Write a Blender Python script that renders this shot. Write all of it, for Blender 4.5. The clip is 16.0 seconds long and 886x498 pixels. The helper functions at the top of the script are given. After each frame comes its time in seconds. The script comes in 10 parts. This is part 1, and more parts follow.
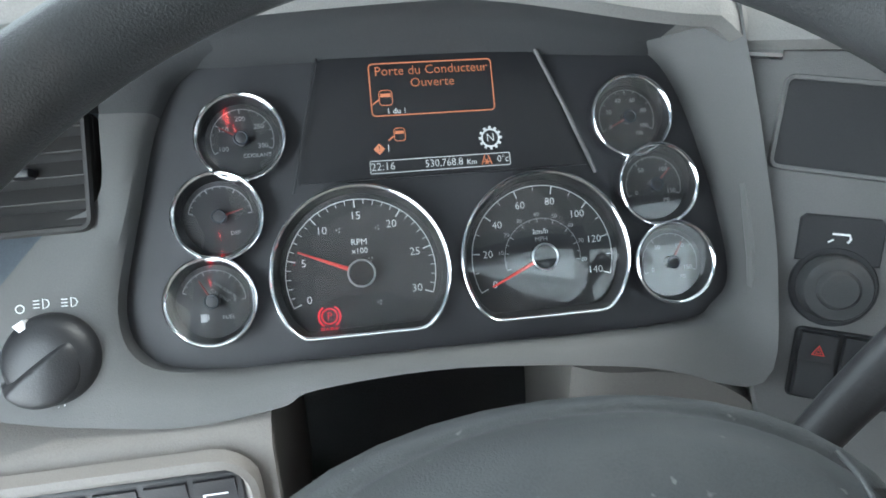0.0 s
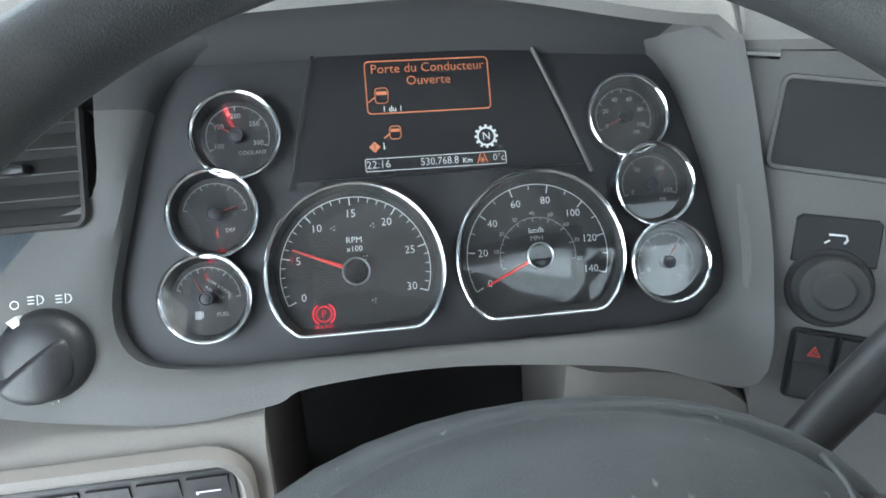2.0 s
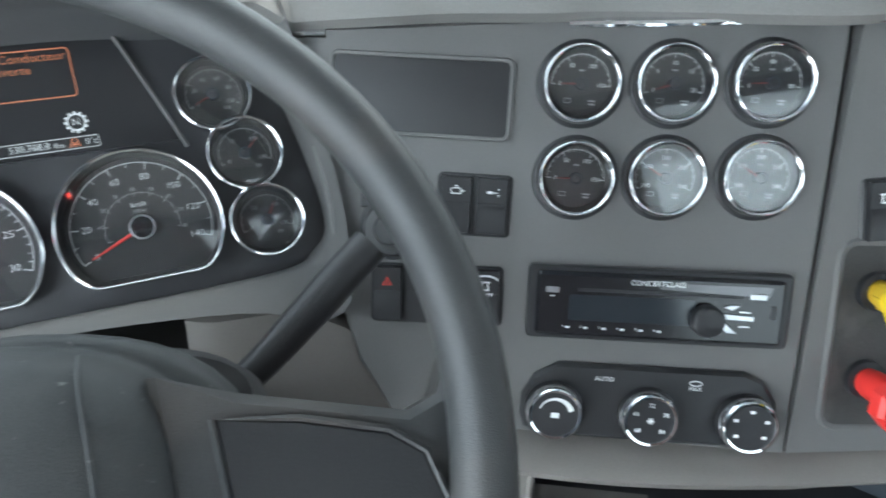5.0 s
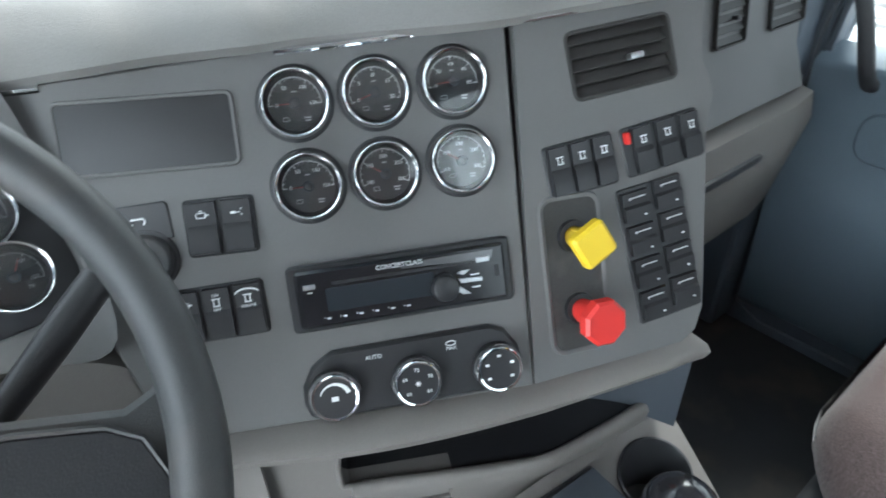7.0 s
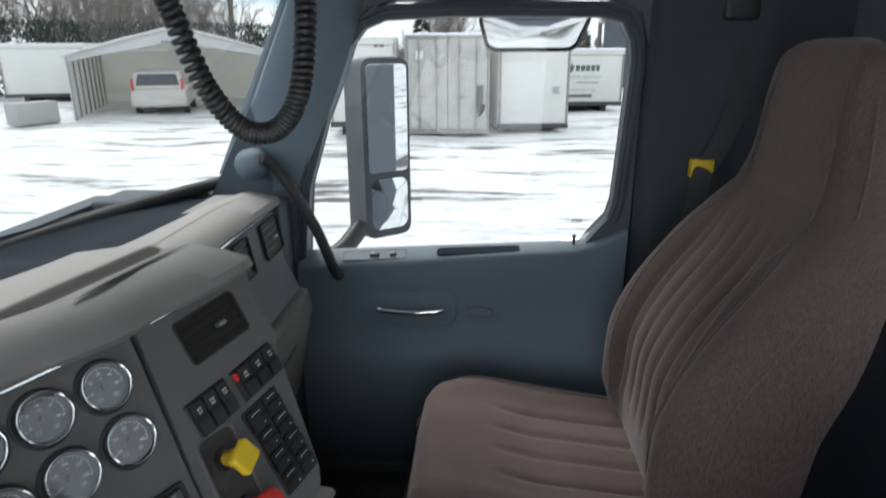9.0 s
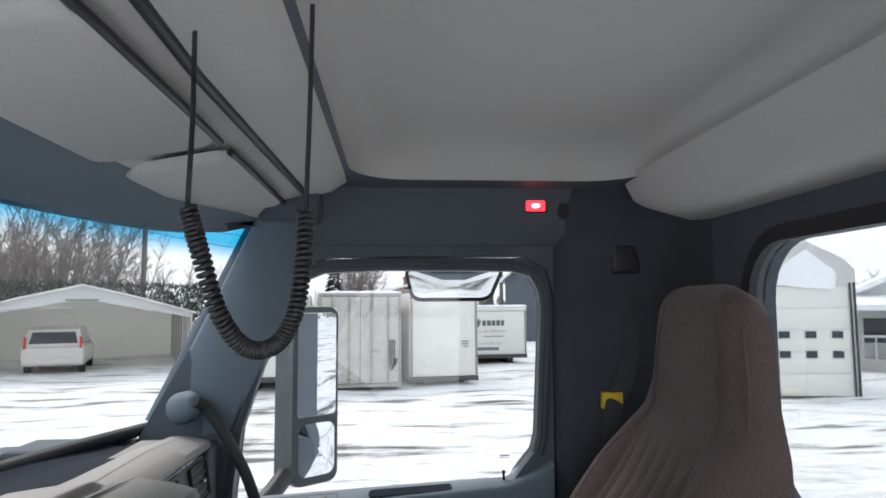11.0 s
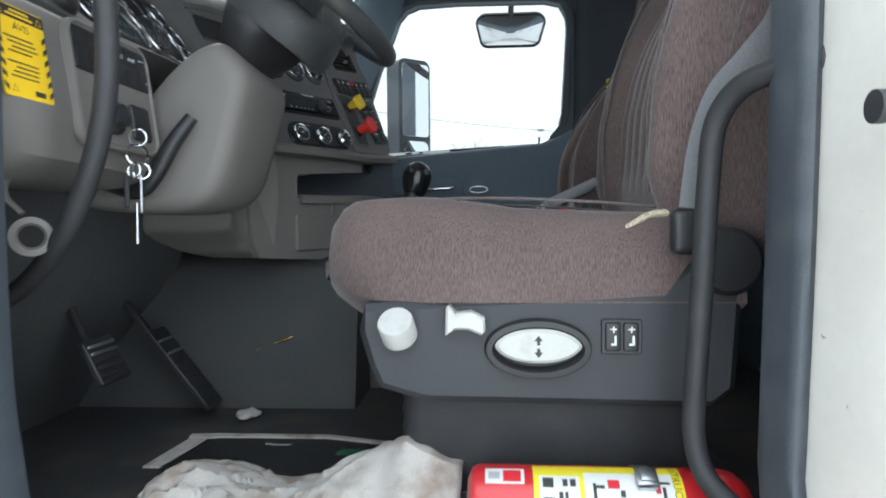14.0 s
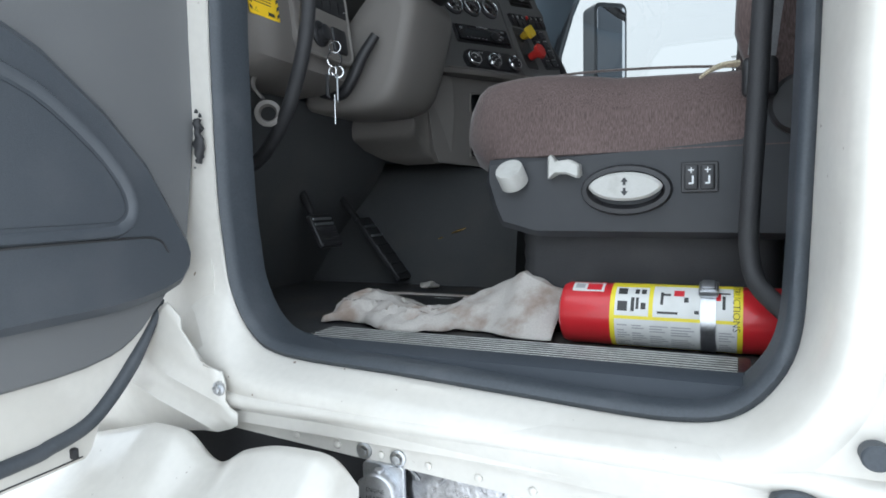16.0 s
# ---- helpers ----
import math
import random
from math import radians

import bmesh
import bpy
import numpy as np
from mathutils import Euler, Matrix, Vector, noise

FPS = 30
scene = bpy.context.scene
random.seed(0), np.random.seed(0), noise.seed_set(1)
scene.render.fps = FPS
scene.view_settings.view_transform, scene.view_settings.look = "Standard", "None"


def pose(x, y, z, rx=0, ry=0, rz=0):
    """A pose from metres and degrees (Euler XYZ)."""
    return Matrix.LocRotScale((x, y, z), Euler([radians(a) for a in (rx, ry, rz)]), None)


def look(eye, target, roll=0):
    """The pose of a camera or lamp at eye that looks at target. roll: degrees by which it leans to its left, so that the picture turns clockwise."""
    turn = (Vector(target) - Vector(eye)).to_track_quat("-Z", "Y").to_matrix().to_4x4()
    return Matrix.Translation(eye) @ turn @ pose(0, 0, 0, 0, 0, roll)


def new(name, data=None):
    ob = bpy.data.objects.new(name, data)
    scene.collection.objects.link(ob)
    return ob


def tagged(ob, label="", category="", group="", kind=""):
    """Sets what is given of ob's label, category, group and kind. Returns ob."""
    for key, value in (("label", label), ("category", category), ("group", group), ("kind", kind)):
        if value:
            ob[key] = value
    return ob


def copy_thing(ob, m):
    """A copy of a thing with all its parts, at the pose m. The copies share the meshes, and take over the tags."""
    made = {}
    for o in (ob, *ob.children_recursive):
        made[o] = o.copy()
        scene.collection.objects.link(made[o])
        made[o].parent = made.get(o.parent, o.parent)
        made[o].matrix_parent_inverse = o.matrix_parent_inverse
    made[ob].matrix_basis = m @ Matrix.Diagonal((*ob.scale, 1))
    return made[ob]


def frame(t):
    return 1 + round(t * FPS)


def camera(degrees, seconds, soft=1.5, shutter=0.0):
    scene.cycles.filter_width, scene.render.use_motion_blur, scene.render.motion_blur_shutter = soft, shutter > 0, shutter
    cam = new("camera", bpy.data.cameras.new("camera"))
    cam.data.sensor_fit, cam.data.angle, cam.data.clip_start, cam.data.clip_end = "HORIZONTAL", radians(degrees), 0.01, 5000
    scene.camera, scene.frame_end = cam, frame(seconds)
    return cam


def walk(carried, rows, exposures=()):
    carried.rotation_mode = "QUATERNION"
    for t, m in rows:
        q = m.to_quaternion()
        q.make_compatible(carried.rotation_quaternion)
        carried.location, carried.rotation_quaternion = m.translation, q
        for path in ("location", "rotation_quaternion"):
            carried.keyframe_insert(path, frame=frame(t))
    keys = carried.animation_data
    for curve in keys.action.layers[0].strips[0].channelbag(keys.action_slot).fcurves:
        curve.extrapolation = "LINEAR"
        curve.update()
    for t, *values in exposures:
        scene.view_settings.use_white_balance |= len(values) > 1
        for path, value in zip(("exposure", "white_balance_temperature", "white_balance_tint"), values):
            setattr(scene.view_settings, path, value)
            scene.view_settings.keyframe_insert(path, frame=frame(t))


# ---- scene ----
# exposure of the phone camera along the way: seconds, stops, kelvin, tint
EXPOSURES = [(0.0, 3.8, 6000, 2), (3.0, 3.9, 6000, 2), (4.0, 4.05, 6000, 2), (5.2, 3.75, 6000, 2), (7.3, 3.75, 6000, 3), (8.2, 3.6, 6000, 4), (8.7, 2.85, 6200, 6),
             (9.2, 1.95, 6400, 9), (9.7, 2.2, 6400, 11), (12.0, 2.05, 6400, 12), (12.6, 1.95, 6300, 10), (13.2, 1.85, 6100, 4), (14.0, 2.05, 6100, 4), (15.0, 1.6, 6050, 6), (16.0, 1.5, 6050, 6)]

cam = camera(70.0, 16.0, soft=1.7, shutter=0.3)
PATH = [
    (0.0, -0.068, -0.331, 1.190, 57.46, 0.27, -9.60),
    (0.5, -0.059, -0.333, 1.185, 57.45, 0.20, -9.65),
    (1.0, -0.057, -0.331, 1.186, 57.37, 0.19, -9.61),
    (1.5, -0.060, -0.329, 1.189, 57.04, 0.14, -9.40),
    (2.0, -0.063, -0.331, 1.190, 57.26, 0.12, -9.22),
    (2.5, -0.060, -0.335, 1.187, 57.22, 0.07, -9.09),
    (3.0, -0.057, -0.342, 1.187, 57.12, -0.09, -9.08),
    (3.5, -0.027, -0.351, 1.182, 56.86, -0.31, -9.71),
    (4.0, 0.008, -0.388, 1.213, 55.25, -0.92, -11.21),
    (4.5, 0.057, -0.419, 1.220, 55.09, -1.29, -15.62),
    (5.0, 0.104, -0.435, 1.221, 54.38, -1.16, -22.68),
    (5.2, 0.121, -0.446, 1.223, 54.51, -1.43, -25.40),
    (7.3, 0.145, -0.526, 1.251, 56.86, 1.73, -47.77),
    (7.5, 0.076, -0.506, 1.303, 55.53, 0.42, -58.77),
    (8.0, -0.008, -0.524, 1.364, 55.52, 0.65, -71.96),
    (8.2, -0.028, -0.522, 1.376, 56.25, 0.87, -75.25),
    (8.5, -0.056, -0.527, 1.391, 61.42, 0.61, -80.67),
    (9.0, -0.108, -0.539, 1.413, 72.47, 0.20, -86.53),
    (9.5, -0.166, -0.548, 1.428, 81.72, 0.10, -87.92),
    (9.7, -0.184, -0.551, 1.438, 85.39, 0.16, -88.58),
    (11.8, -0.270, -0.459, 1.233, 96.33, 0.37, -95.44),
    (12.0, -0.296, -0.483, 1.158, 96.06, 0.18, -95.79),
    (12.2, -0.339, -0.527, 1.115, 95.22, 0.31, -96.04),
    (12.5, -0.413, -0.576, 1.105, 93.69, 0.30, -95.91),
    (12.8, -0.516, -0.583, 0.982, 92.73, 0.46, -95.53),
    (13.0, -0.658, -0.582, 0.865, 91.91, 0.43, -94.34),
    (13.5, -0.922, -0.564, 0.720, 88.93, 0.41, -91.13),
    (14.0, -1.052, -0.583, 0.643, 87.42, 0.45, -85.78),
    (14.5, -1.123, -0.675, 0.584, 87.02, 0.74, -78.29),
    (15.0, -1.199, -0.753, 0.511, 85.83, 1.12, -71.37),
    (15.5, -1.240, -0.784, 0.478, 85.20, 1.10, -66.78),
    (16.0, -1.243, -0.797, 0.470, 85.61, 1.21, -65.12),
]
walk(cam, [(t, pose(*p)) for t, *p in PATH], exposures=EXPOSURES)


# ---- daylight: an overcast winter day ----
world = bpy.data.worlds.new("overcast_sky")
scene.world = world
world.use_nodes = True
wn = world.node_tree
wn.nodes.clear()
w_out = wn.nodes.new("ShaderNodeOutputWorld")
w_bg = wn.nodes.new("ShaderNodeBackground")
w_sky = wn.nodes.new("ShaderNodeTexSky")
w_sky.sky_type = "NISHITA"
w_sky.sun_disc = False
w_sky.sun_elevation = radians(50)
w_sky.sun_rotation = radians(63)
w_sky.dust_density = 6.0
w_sky.air_density = 1.2
w_mix = wn.nodes.new("ShaderNodeMix")
w_mix.data_type = "RGBA"
w_mix.inputs[0].default_value = 0.8
w_mix.inputs[7].default_value = (8.2, 8.6, 9.0, 1)
wn.links.new(w_sky.outputs[0], w_mix.inputs[6])
wn.links.new(w_mix.outputs[2], w_bg.inputs[0])
w_bg.inputs[1].default_value = 0.122
wn.links.new(w_bg.outputs[0], w_out.inputs[0])

sun_data = bpy.data.lights.new("sun", "SUN")
sun_data.energy = 0.75
sun_data.angle = radians(25)
sun_data.color = (1.0, 0.97, 0.93)
sun = new("sun", sun_data)
sun.matrix_world = look((6, 3, 8), (0, 0, 0))


# ---- materials ----
def mat(name, col, rough=0.5, metal=0.0, grain=0.0, scale=400.0, bump=0.0, stain=0.0, stain_scale=4.0, stain_col=None, coat=0.0, spec=0.5, random_obj=0.0):
    """A procedural surface: fine grain, broad stains and a fine relief, in object metres."""
    m = bpy.data.materials.new(name)
    m.use_nodes = True
    nt = m.node_tree
    b = nt.nodes["Principled BSDF"]
    b.inputs["Roughness"].default_value = rough
    b.inputs["Metallic"].default_value = metal
    b.inputs["Coat Weight"].default_value = coat
    b.inputs["Specular IOR Level"].default_value = spec
    b.inputs["Base Color"].default_value = (*col, 1)
    if grain or bump or stain:
        tc = nt.nodes.new("ShaderNodeNewGeometry")
        pos = tc.outputs["Position"]
        n1 = nt.nodes.new("ShaderNodeTexNoise")
        n1.inputs["Scale"].default_value = scale
        n1.inputs["Detail"].default_value = 3
        nt.links.new(pos, n1.inputs["Vector"])
        n2 = nt.nodes.new("ShaderNodeTexNoise")
        n2.inputs["Scale"].default_value = stain_scale
        n2.inputs["Detail"].default_value = 6
        nt.links.new(pos, n2.inputs["Vector"])
        last = None
        if grain:
            r = nt.nodes.new("ShaderNodeMapRange")
            r.inputs[1].default_value, r.inputs[2].default_value = 0.25, 0.75
            r.inputs[3].default_value, r.inputs[4].default_value = 1 - grain, 1 + grain
            nt.links.new(n1.outputs[0], r.inputs[0])
            mx = nt.nodes.new("ShaderNodeMix")
            mx.data_type, mx.blend_type = "RGBA", "MULTIPLY"
            mx.inputs[0].default_value = 1
            mx.inputs[6].default_value = (*col, 1)
            nt.links.new(r.outputs[0], mx.inputs[7])
            last = mx.outputs[2]
        if stain:
            r = nt.nodes.new("ShaderNodeMapRange")
            r.inputs[1].default_value, r.inputs[2].default_value = 0.5, 0.68
            r.inputs[3].default_value, r.inputs[4].default_value = 0, stain
            nt.links.new(n2.outputs[0], r.inputs[0])
            mx = nt.nodes.new("ShaderNodeMix")
            mx.data_type = "RGBA"
            mx.inputs[6].default_value = (*col, 1)
            mx.inputs[7].default_value = (*(stain_col or tuple(c * 0.6 for c in col)), 1)
            nt.links.new(r.outputs[0], mx.inputs[0])
            if last:
                nt.links.new(last, mx.inputs[6])
            last = mx.outputs[2]
            rr = nt.nodes.new("ShaderNodeMapRange")
            rr.inputs[3].default_value, rr.inputs[4].default_value = rough * 0.85, min(1, rough * 1.2)
            nt.links.new(n2.outputs[0], rr.inputs[0])
            nt.links.new(rr.outputs[0], b.inputs["Roughness"])
        if last:
            nt.links.new(last, b.inputs["Base Color"])
        if bump:
            bp = nt.nodes.new("ShaderNodeBump")
            bp.inputs["Strength"].default_value = bump
            bp.inputs["Distance"].default_value = 0.0015
            nt.links.new(n1.outputs[0], bp.inputs["Height"])
            nt.links.new(bp.outputs[0], b.inputs["Normal"])
    return m


def glow(name, col, strength):
    m = bpy.data.materials.new(name)
    m.use_nodes = True
    b = m.node_tree.nodes["Principled BSDF"]
    b.inputs["Base Color"].default_value = (*[c * 0.3 for c in col], 1)
    b.inputs["Emission Color"].default_value = (*col, 1)
    b.inputs["Emission Strength"].default_value = strength
    return m


def glass(name, col=(1, 1, 1), gloss=0.06, rough=0.0):
    """A thin pane: mostly clear, with a faint sheen that grows at grazing angles."""
    m = bpy.data.materials.new(name)
    m.use_nodes = True
    nt = m.node_tree
    nt.nodes.clear()
    o = nt.nodes.new("ShaderNodeOutputMaterial")
    t = nt.nodes.new("ShaderNodeBsdfTransparent")
    t.inputs[0].default_value = (*col, 1)
    g = nt.nodes.new("ShaderNodeBsdfGlossy")
    g.inputs["Roughness"].default_value = rough
    lw = nt.nodes.new("ShaderNodeLayerWeight")
    lw.inputs[0].default_value = 0.5
    pw = nt.nodes.new("ShaderNodeMath")
    pw.operation = "POWER"
    pw.inputs[1].default_value = 4.0
    nt.links.new(lw.outputs["Facing"], pw.inputs[0])
    ad = nt.nodes.new("ShaderNodeMath")
    ad.operation = "MULTIPLY_ADD"
    ad.inputs[1].default_value, ad.inputs[2].default_value = 0.6, gloss
    nt.links.new(pw.outputs[0], ad.inputs[0])
    mx = nt.nodes.new("ShaderNodeMixShader")
    nt.links.new(ad.outputs[0], mx.inputs[0])
    nt.links.new(t.outputs[0], mx.inputs[1])
    nt.links.new(g.outputs[0], mx.inputs[2])
    nt.links.new(mx.outputs[0], o.inputs[0])
    return m


DASH = mat("grey_soft_dash", (0.195, 0.188, 0.181), 0.60, grain=0.10, scale=900, bump=0.25, stain=0.3, stain_scale=5, stain_col=(0.225, 0.218, 0.208))
PANEL = mat("grey_panel", (0.118, 0.116, 0.114), 0.58, grain=0.08, scale=1200, bump=0.15, stain=0.35, stain_scale=9, stain_col=(0.142, 0.138, 0.134))
TAUPE = mat("taupe_plastic", (0.15, 0.138, 0.127), 0.6, grain=0.08, scale=900, bump=0.2, stain=0.3, stain_scale=6, stain_col=(0.155, 0.145, 0.135))
BLACK = mat("black_plastic", (0.018, 0.018, 0.02), 0.42, grain=0.12, scale=900, bump=0.12, stain=0.25, stain_scale=12, stain_col=(0.035, 0.035, 0.035))
SURROUND = mat("grey_surround", (0.086, 0.085, 0.084), 0.58, grain=0.08, scale=1200, bump=0.15, stain=0.35, stain_scale=9, stain_col=(0.106, 0.103, 0.100))
GLOSSY = mat("gloss_black", (0.01, 0.01, 0.012), 0.18)
BINNACLE = mat("cluster_black", (0.022, 0.022, 0.025), 0.5, grain=0.12, scale=1500, bump=0.1, stain=0.4, stain_scale=14, stain_col=(0.04, 0.04, 0.042))
# brow black, its colour lifted to stand in for haze over the cluster
BROW = mat("hazed_black_brow", (0.040, 0.041, 0.043), 0.7, grain=0.15, scale=1200, bump=0.2, stain=0.5, stain_scale=9, stain_col=(0.065, 0.065, 0.066))
DIAL = mat("dial_black", (0.016, 0.016, 0.017), 0.5, grain=0.25, scale=1800, stain=0.4, stain_scale=25, stain_col=(0.03, 0.03, 0.03))
CHROME = mat("chrome", (0.85, 0.86, 0.88), 0.07, 1.0, stain=0.3, stain_scale=40, stain_col=(0.5, 0.5, 0.52))
SATIN = mat("satin_metal", (0.55, 0.56, 0.58), 0.32, 1.0, grain=0.1, scale=300, stain=0.4, stain_scale=30)
GOLD_GLINT = mat("gold_glint_metal", (0.62, 0.42, 0.16), 0.22, 1.0, stain=0.4, stain_scale=60)
LEATHER = mat("wheel_leather", (0.036, 0.037, 0.038), 0.46, grain=0.2, scale=1500, bump=0.25, stain=0.6, stain_scale=11, stain_col=(0.085, 0.072, 0.064))
WHITE = mat("white_print", (0.75, 0.76, 0.77), 0.6)
GREYPRINT = mat("grey_print", (0.34, 0.34, 0.35), 0.6)
ORANGE = glow("orange_segments", (1.0, 0.36, 0.18), 0.026)
WHITELIT = glow("white_segments", (0.85, 0.9, 0.92), 0.045)
REDLIT = glow("red_telltale", (1.0, 0.03, 0.06), 0.07)
NEEDLE = mat("red_needle", (0.62, 0.05, 0.04), 0.5)
NEEDLE_DIM = mat("dull_red_needle", (0.20, 0.028, 0.024), 0.55)
YELLOW = mat("yellow_plastic", (0.75, 0.52, 0.02), 0.45, stain=0.4, stain_scale=60, stain_col=(0.6, 0.4, 0.03))
RED = mat("red_plastic", (0.62, 0.03, 0.025), 0.45, stain=0.35, stain_scale=50, stain_col=(0.45, 0.03, 0.03))
LENS = glass("gauge_lens", gloss=0.06, rough=0.025)
PANE = glass("cab_glass", (0.285, 0.295, 0.295), gloss=0.04)
TINT = glass("blue_tint_band", (0.05, 0.30, 0.45), gloss=0.05)
MIRROR = mat("mirror", (0.86, 0.88, 0.9), 0.01, 1.0)
LINER = mat("grey_headliner", (0.52, 0.51, 0.49), 0.9, grain=0.12, scale=700, bump=0.4, stain=0.3, stain_scale=3, stain_col=(0.46, 0.45, 0.43))
TRIM = mat("dark_blue_grey_trim", (0.072, 0.088, 0.108), 0.65, grain=0.1, scale=900, bump=0.25, stain=0.35, stain_scale=5, stain_col=(0.095, 0.112, 0.13))
DARKTRIM = mat("dark_pillar_trim", (0.030, 0.037, 0.047), 0.7, grain=0.12, scale=900, bump=0.25, stain=0.35, stain_scale=5, stain_col=(0.045, 0.052, 0.062))
DOORSKIN = mat("grey_door_panel", (0.118, 0.155, 0.19), 0.62, grain=0.1, scale=900, bump=0.25, stain=0.35, stain_scale=4, stain_col=(0.145, 0.185, 0.22))
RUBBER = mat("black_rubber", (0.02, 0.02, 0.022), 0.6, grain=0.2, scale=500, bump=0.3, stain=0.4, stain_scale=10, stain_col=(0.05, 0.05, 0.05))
PAINT = mat("white_truck_paint", (0.575, 0.55, 0.505), 0.3, grain=0.03, scale=90, stain=0.45, stain_scale=7, stain_col=(0.46, 0.435, 0.39), coat=0.3)
_n = PAINT.node_tree               # small rusty chips in the paint
_b = _n.nodes["Principled BSDF"]
_was = _b.inputs["Base Color"].links[0].from_socket
_ns, _mr, _mm, _gg = (_n.nodes.new("ShaderNode" + k) for k in ("TexNoise", "MapRange", "Mix", "NewGeometry"))
_ns.inputs["Scale"].default_value, _ns.inputs["Detail"].default_value = 75, 3
_mr.inputs[1].default_value, _mr.inputs[2].default_value, _mr.inputs[4].default_value = 0.735, 0.765, 0.85
_mm.data_type = "RGBA"
_mm.inputs[7].default_value = (0.16, 0.115, 0.08, 1)
for _a, _c in ((_gg.outputs["Position"], _ns.inputs["Vector"]), (_ns.outputs[0], _mr.inputs[0]), (_mr.outputs[0], _mm.inputs[0]), (_was, _mm.inputs[6]), (_mm.outputs[2], _b.inputs["Base Color"])):
    _n.links.new(_a, _c)
FOOTWELL = mat("dark_footwell_liner", (0.050, 0.052, 0.054), 0.75, grain=0.15, scale=500, bump=0.3, stain=0.5, stain_scale=7, stain_col=(0.075, 0.072, 0.068))
FLOORMAT = mat("rubber_floor", (0.03, 0.031, 0.033), 0.7, grain=0.2, scale=600, bump=0.4, stain=0.6, stain_scale=9, stain_col=(0.085, 0.07, 0.055))


# ---- mesh helpers ----
def mesh_ob(name, bm, material, parent=None, label="", smooth=None):
    me = bpy.data.meshes.new(name)
    bm.normal_update()
    bm.to_mesh(me)
    bm.free()
    for m in (material if isinstance(material, (list, tuple)) else [material]):
        me.materials.append(m)
    ob = new(name, me)
    if smooth is not None:
        me.set_sharp_from_angle(angle=radians(smooth))
        for p in me.polygons:
            p.use_smooth = True
    if parent:
        ob.parent = parent
        ob.matrix_parent_inverse = Matrix.Identity(4)
    if label:
        ob["label"] = label
    return ob


def part(name, bm, material, parent, label="", smooth=35):
    return mesh_ob(name, bm, material, parent, label, smooth)


def thing(name, m, label, category, group="", kind=""):
    """An Empty at the thing's base; its parts are built in its own axes."""
    ob = new(name)
    ob.empty_display_size = 0.02
    ob.matrix_world = m
    return tagged(ob, label, category, group, kind)


def box(bm, x0, x1, y0, y1, z0, z1, bevel=0.0, seg=2, m=None):
    r = bmesh.ops.create_cube(bm, size=1)
    vs = r["verts"]
    for v in vs:
        v.co = Vector(((x0 + x1) / 2 + v.co.x * (x1 - x0), (y0 + y1) / 2 + v.co.y * (y1 - y0), (z0 + z1) / 2 + v.co.z * (z1 - z0)))
    if bevel:
        es = list({e for v in vs for e in v.link_edges})
        r = bmesh.ops.bevel(bm, geom=es, offset=bevel, segments=seg, affect="EDGES", profile=0.5, clamp_overlap=True)
        vs = list({v for f in r["faces"] for v in f.verts} | {v for v in vs if v.is_valid})
        seen, todo = set(vs), list(vs)
        while todo:
            for e in todo.pop().link_edges:
                for v in e.verts:
                    if v not in seen:
                        seen.add(v)
                        todo.append(v)
        vs = list(seen)
    if m is not None:
        for v in vs:
            v.co = m @ v.co
    return vs


def lathe(bm, profile, n=48, m=None, arc=None):
    """Turn a profile of (radius, height) about z. A radius of 0 closes the end."""
    rings = []
    full = arc is None
    a0, a1 = (0, 2 * math.pi) if full else arc
    cnt = n if full else n + 1
    for r, h in profile:
        if r <= 1e-9:
            rings.append([bm.verts.new((0, 0, h))])
        else:
            rings.append([bm.verts.new((r * math.cos(a0 + (a1 - a0) * i / n), r * math.sin(a0 + (a1 - a0) * i / n), h)) for i in range(cnt)])
    for a, b in zip(rings, rings[1:]):
        for i in range(n):
            j = (i + 1) % cnt
            if len(a) == 1 and len(b) == 1:
                continue
            if len(a) == 1:
                bm.faces.new((a[0], b[j], b[i]))
            elif len(b) == 1:
                bm.faces.new((a[i], a[j], b[0]))
            else:
                bm.faces.new((a[i], a[j], b[j], b[i]))
    if m is not None:
        for r in rings:
            for v in r:
                v.co = m @ v.co
    return rings


def rounded(w, h, r, n=5, cx=0.0, cy=0.0):
    """Corner points of a rounded rectangle, counterclockwise."""
    pts = []
    for sx, sy, a0 in ((1, 1, 0), (-1, 1, 90), (-1, -1, 180), (1, -1, 270)):
        for i in range(n + 1):
            a = radians(a0 + 90 * i / n)
            pts.append((cx + sx * (w / 2 - r) + r * math.cos(a), cy + sy * (h / 2 - r) + r * math.sin(a)))
    return pts


def prism(bm, pts, z0, z1, chamfer=0.0, m=None):
    """A flat outline given depth, its front edge chamfered."""
    def inset(d):
        c = Vector((sum(p[0] for p in pts) / len(pts), sum(p[1] for p in pts) / len(pts)))
        out = []
        for i, p in enumerate(pts):
            a, b = Vector(pts[i - 1]), Vector(pts[(i + 1) % len(pts)])
            t = (b - a).normalized() if (b - a).length > 1e-9 else Vector((1, 0))
            nrm = Vector((-t.y, t.x))
            out.append(Vector(p) + nrm * d)
        return out
    levels = [(pts, z0)] + ([(pts, z1 - chamfer), (inset(chamfer), z1)] if chamfer else [(pts, z1)])
    rings = [[bm.verts.new((p[0], p[1], z)) for p in ps] for ps, z in levels]
    n = len(pts)
    for a, b in zip(rings, rings[1:]):
        for i in range(n):
            bm.faces.new((a[i], a[(i + 1) % n], b[(i + 1) % n], b[i]))
    bm.faces.new(rings[-1])
    bm.faces.new(list(reversed(rings[0])))
    vs = [v for r in rings for v in r]
    if m is not None:
        for v in vs:
            v.co = m @ v.co
    return vs


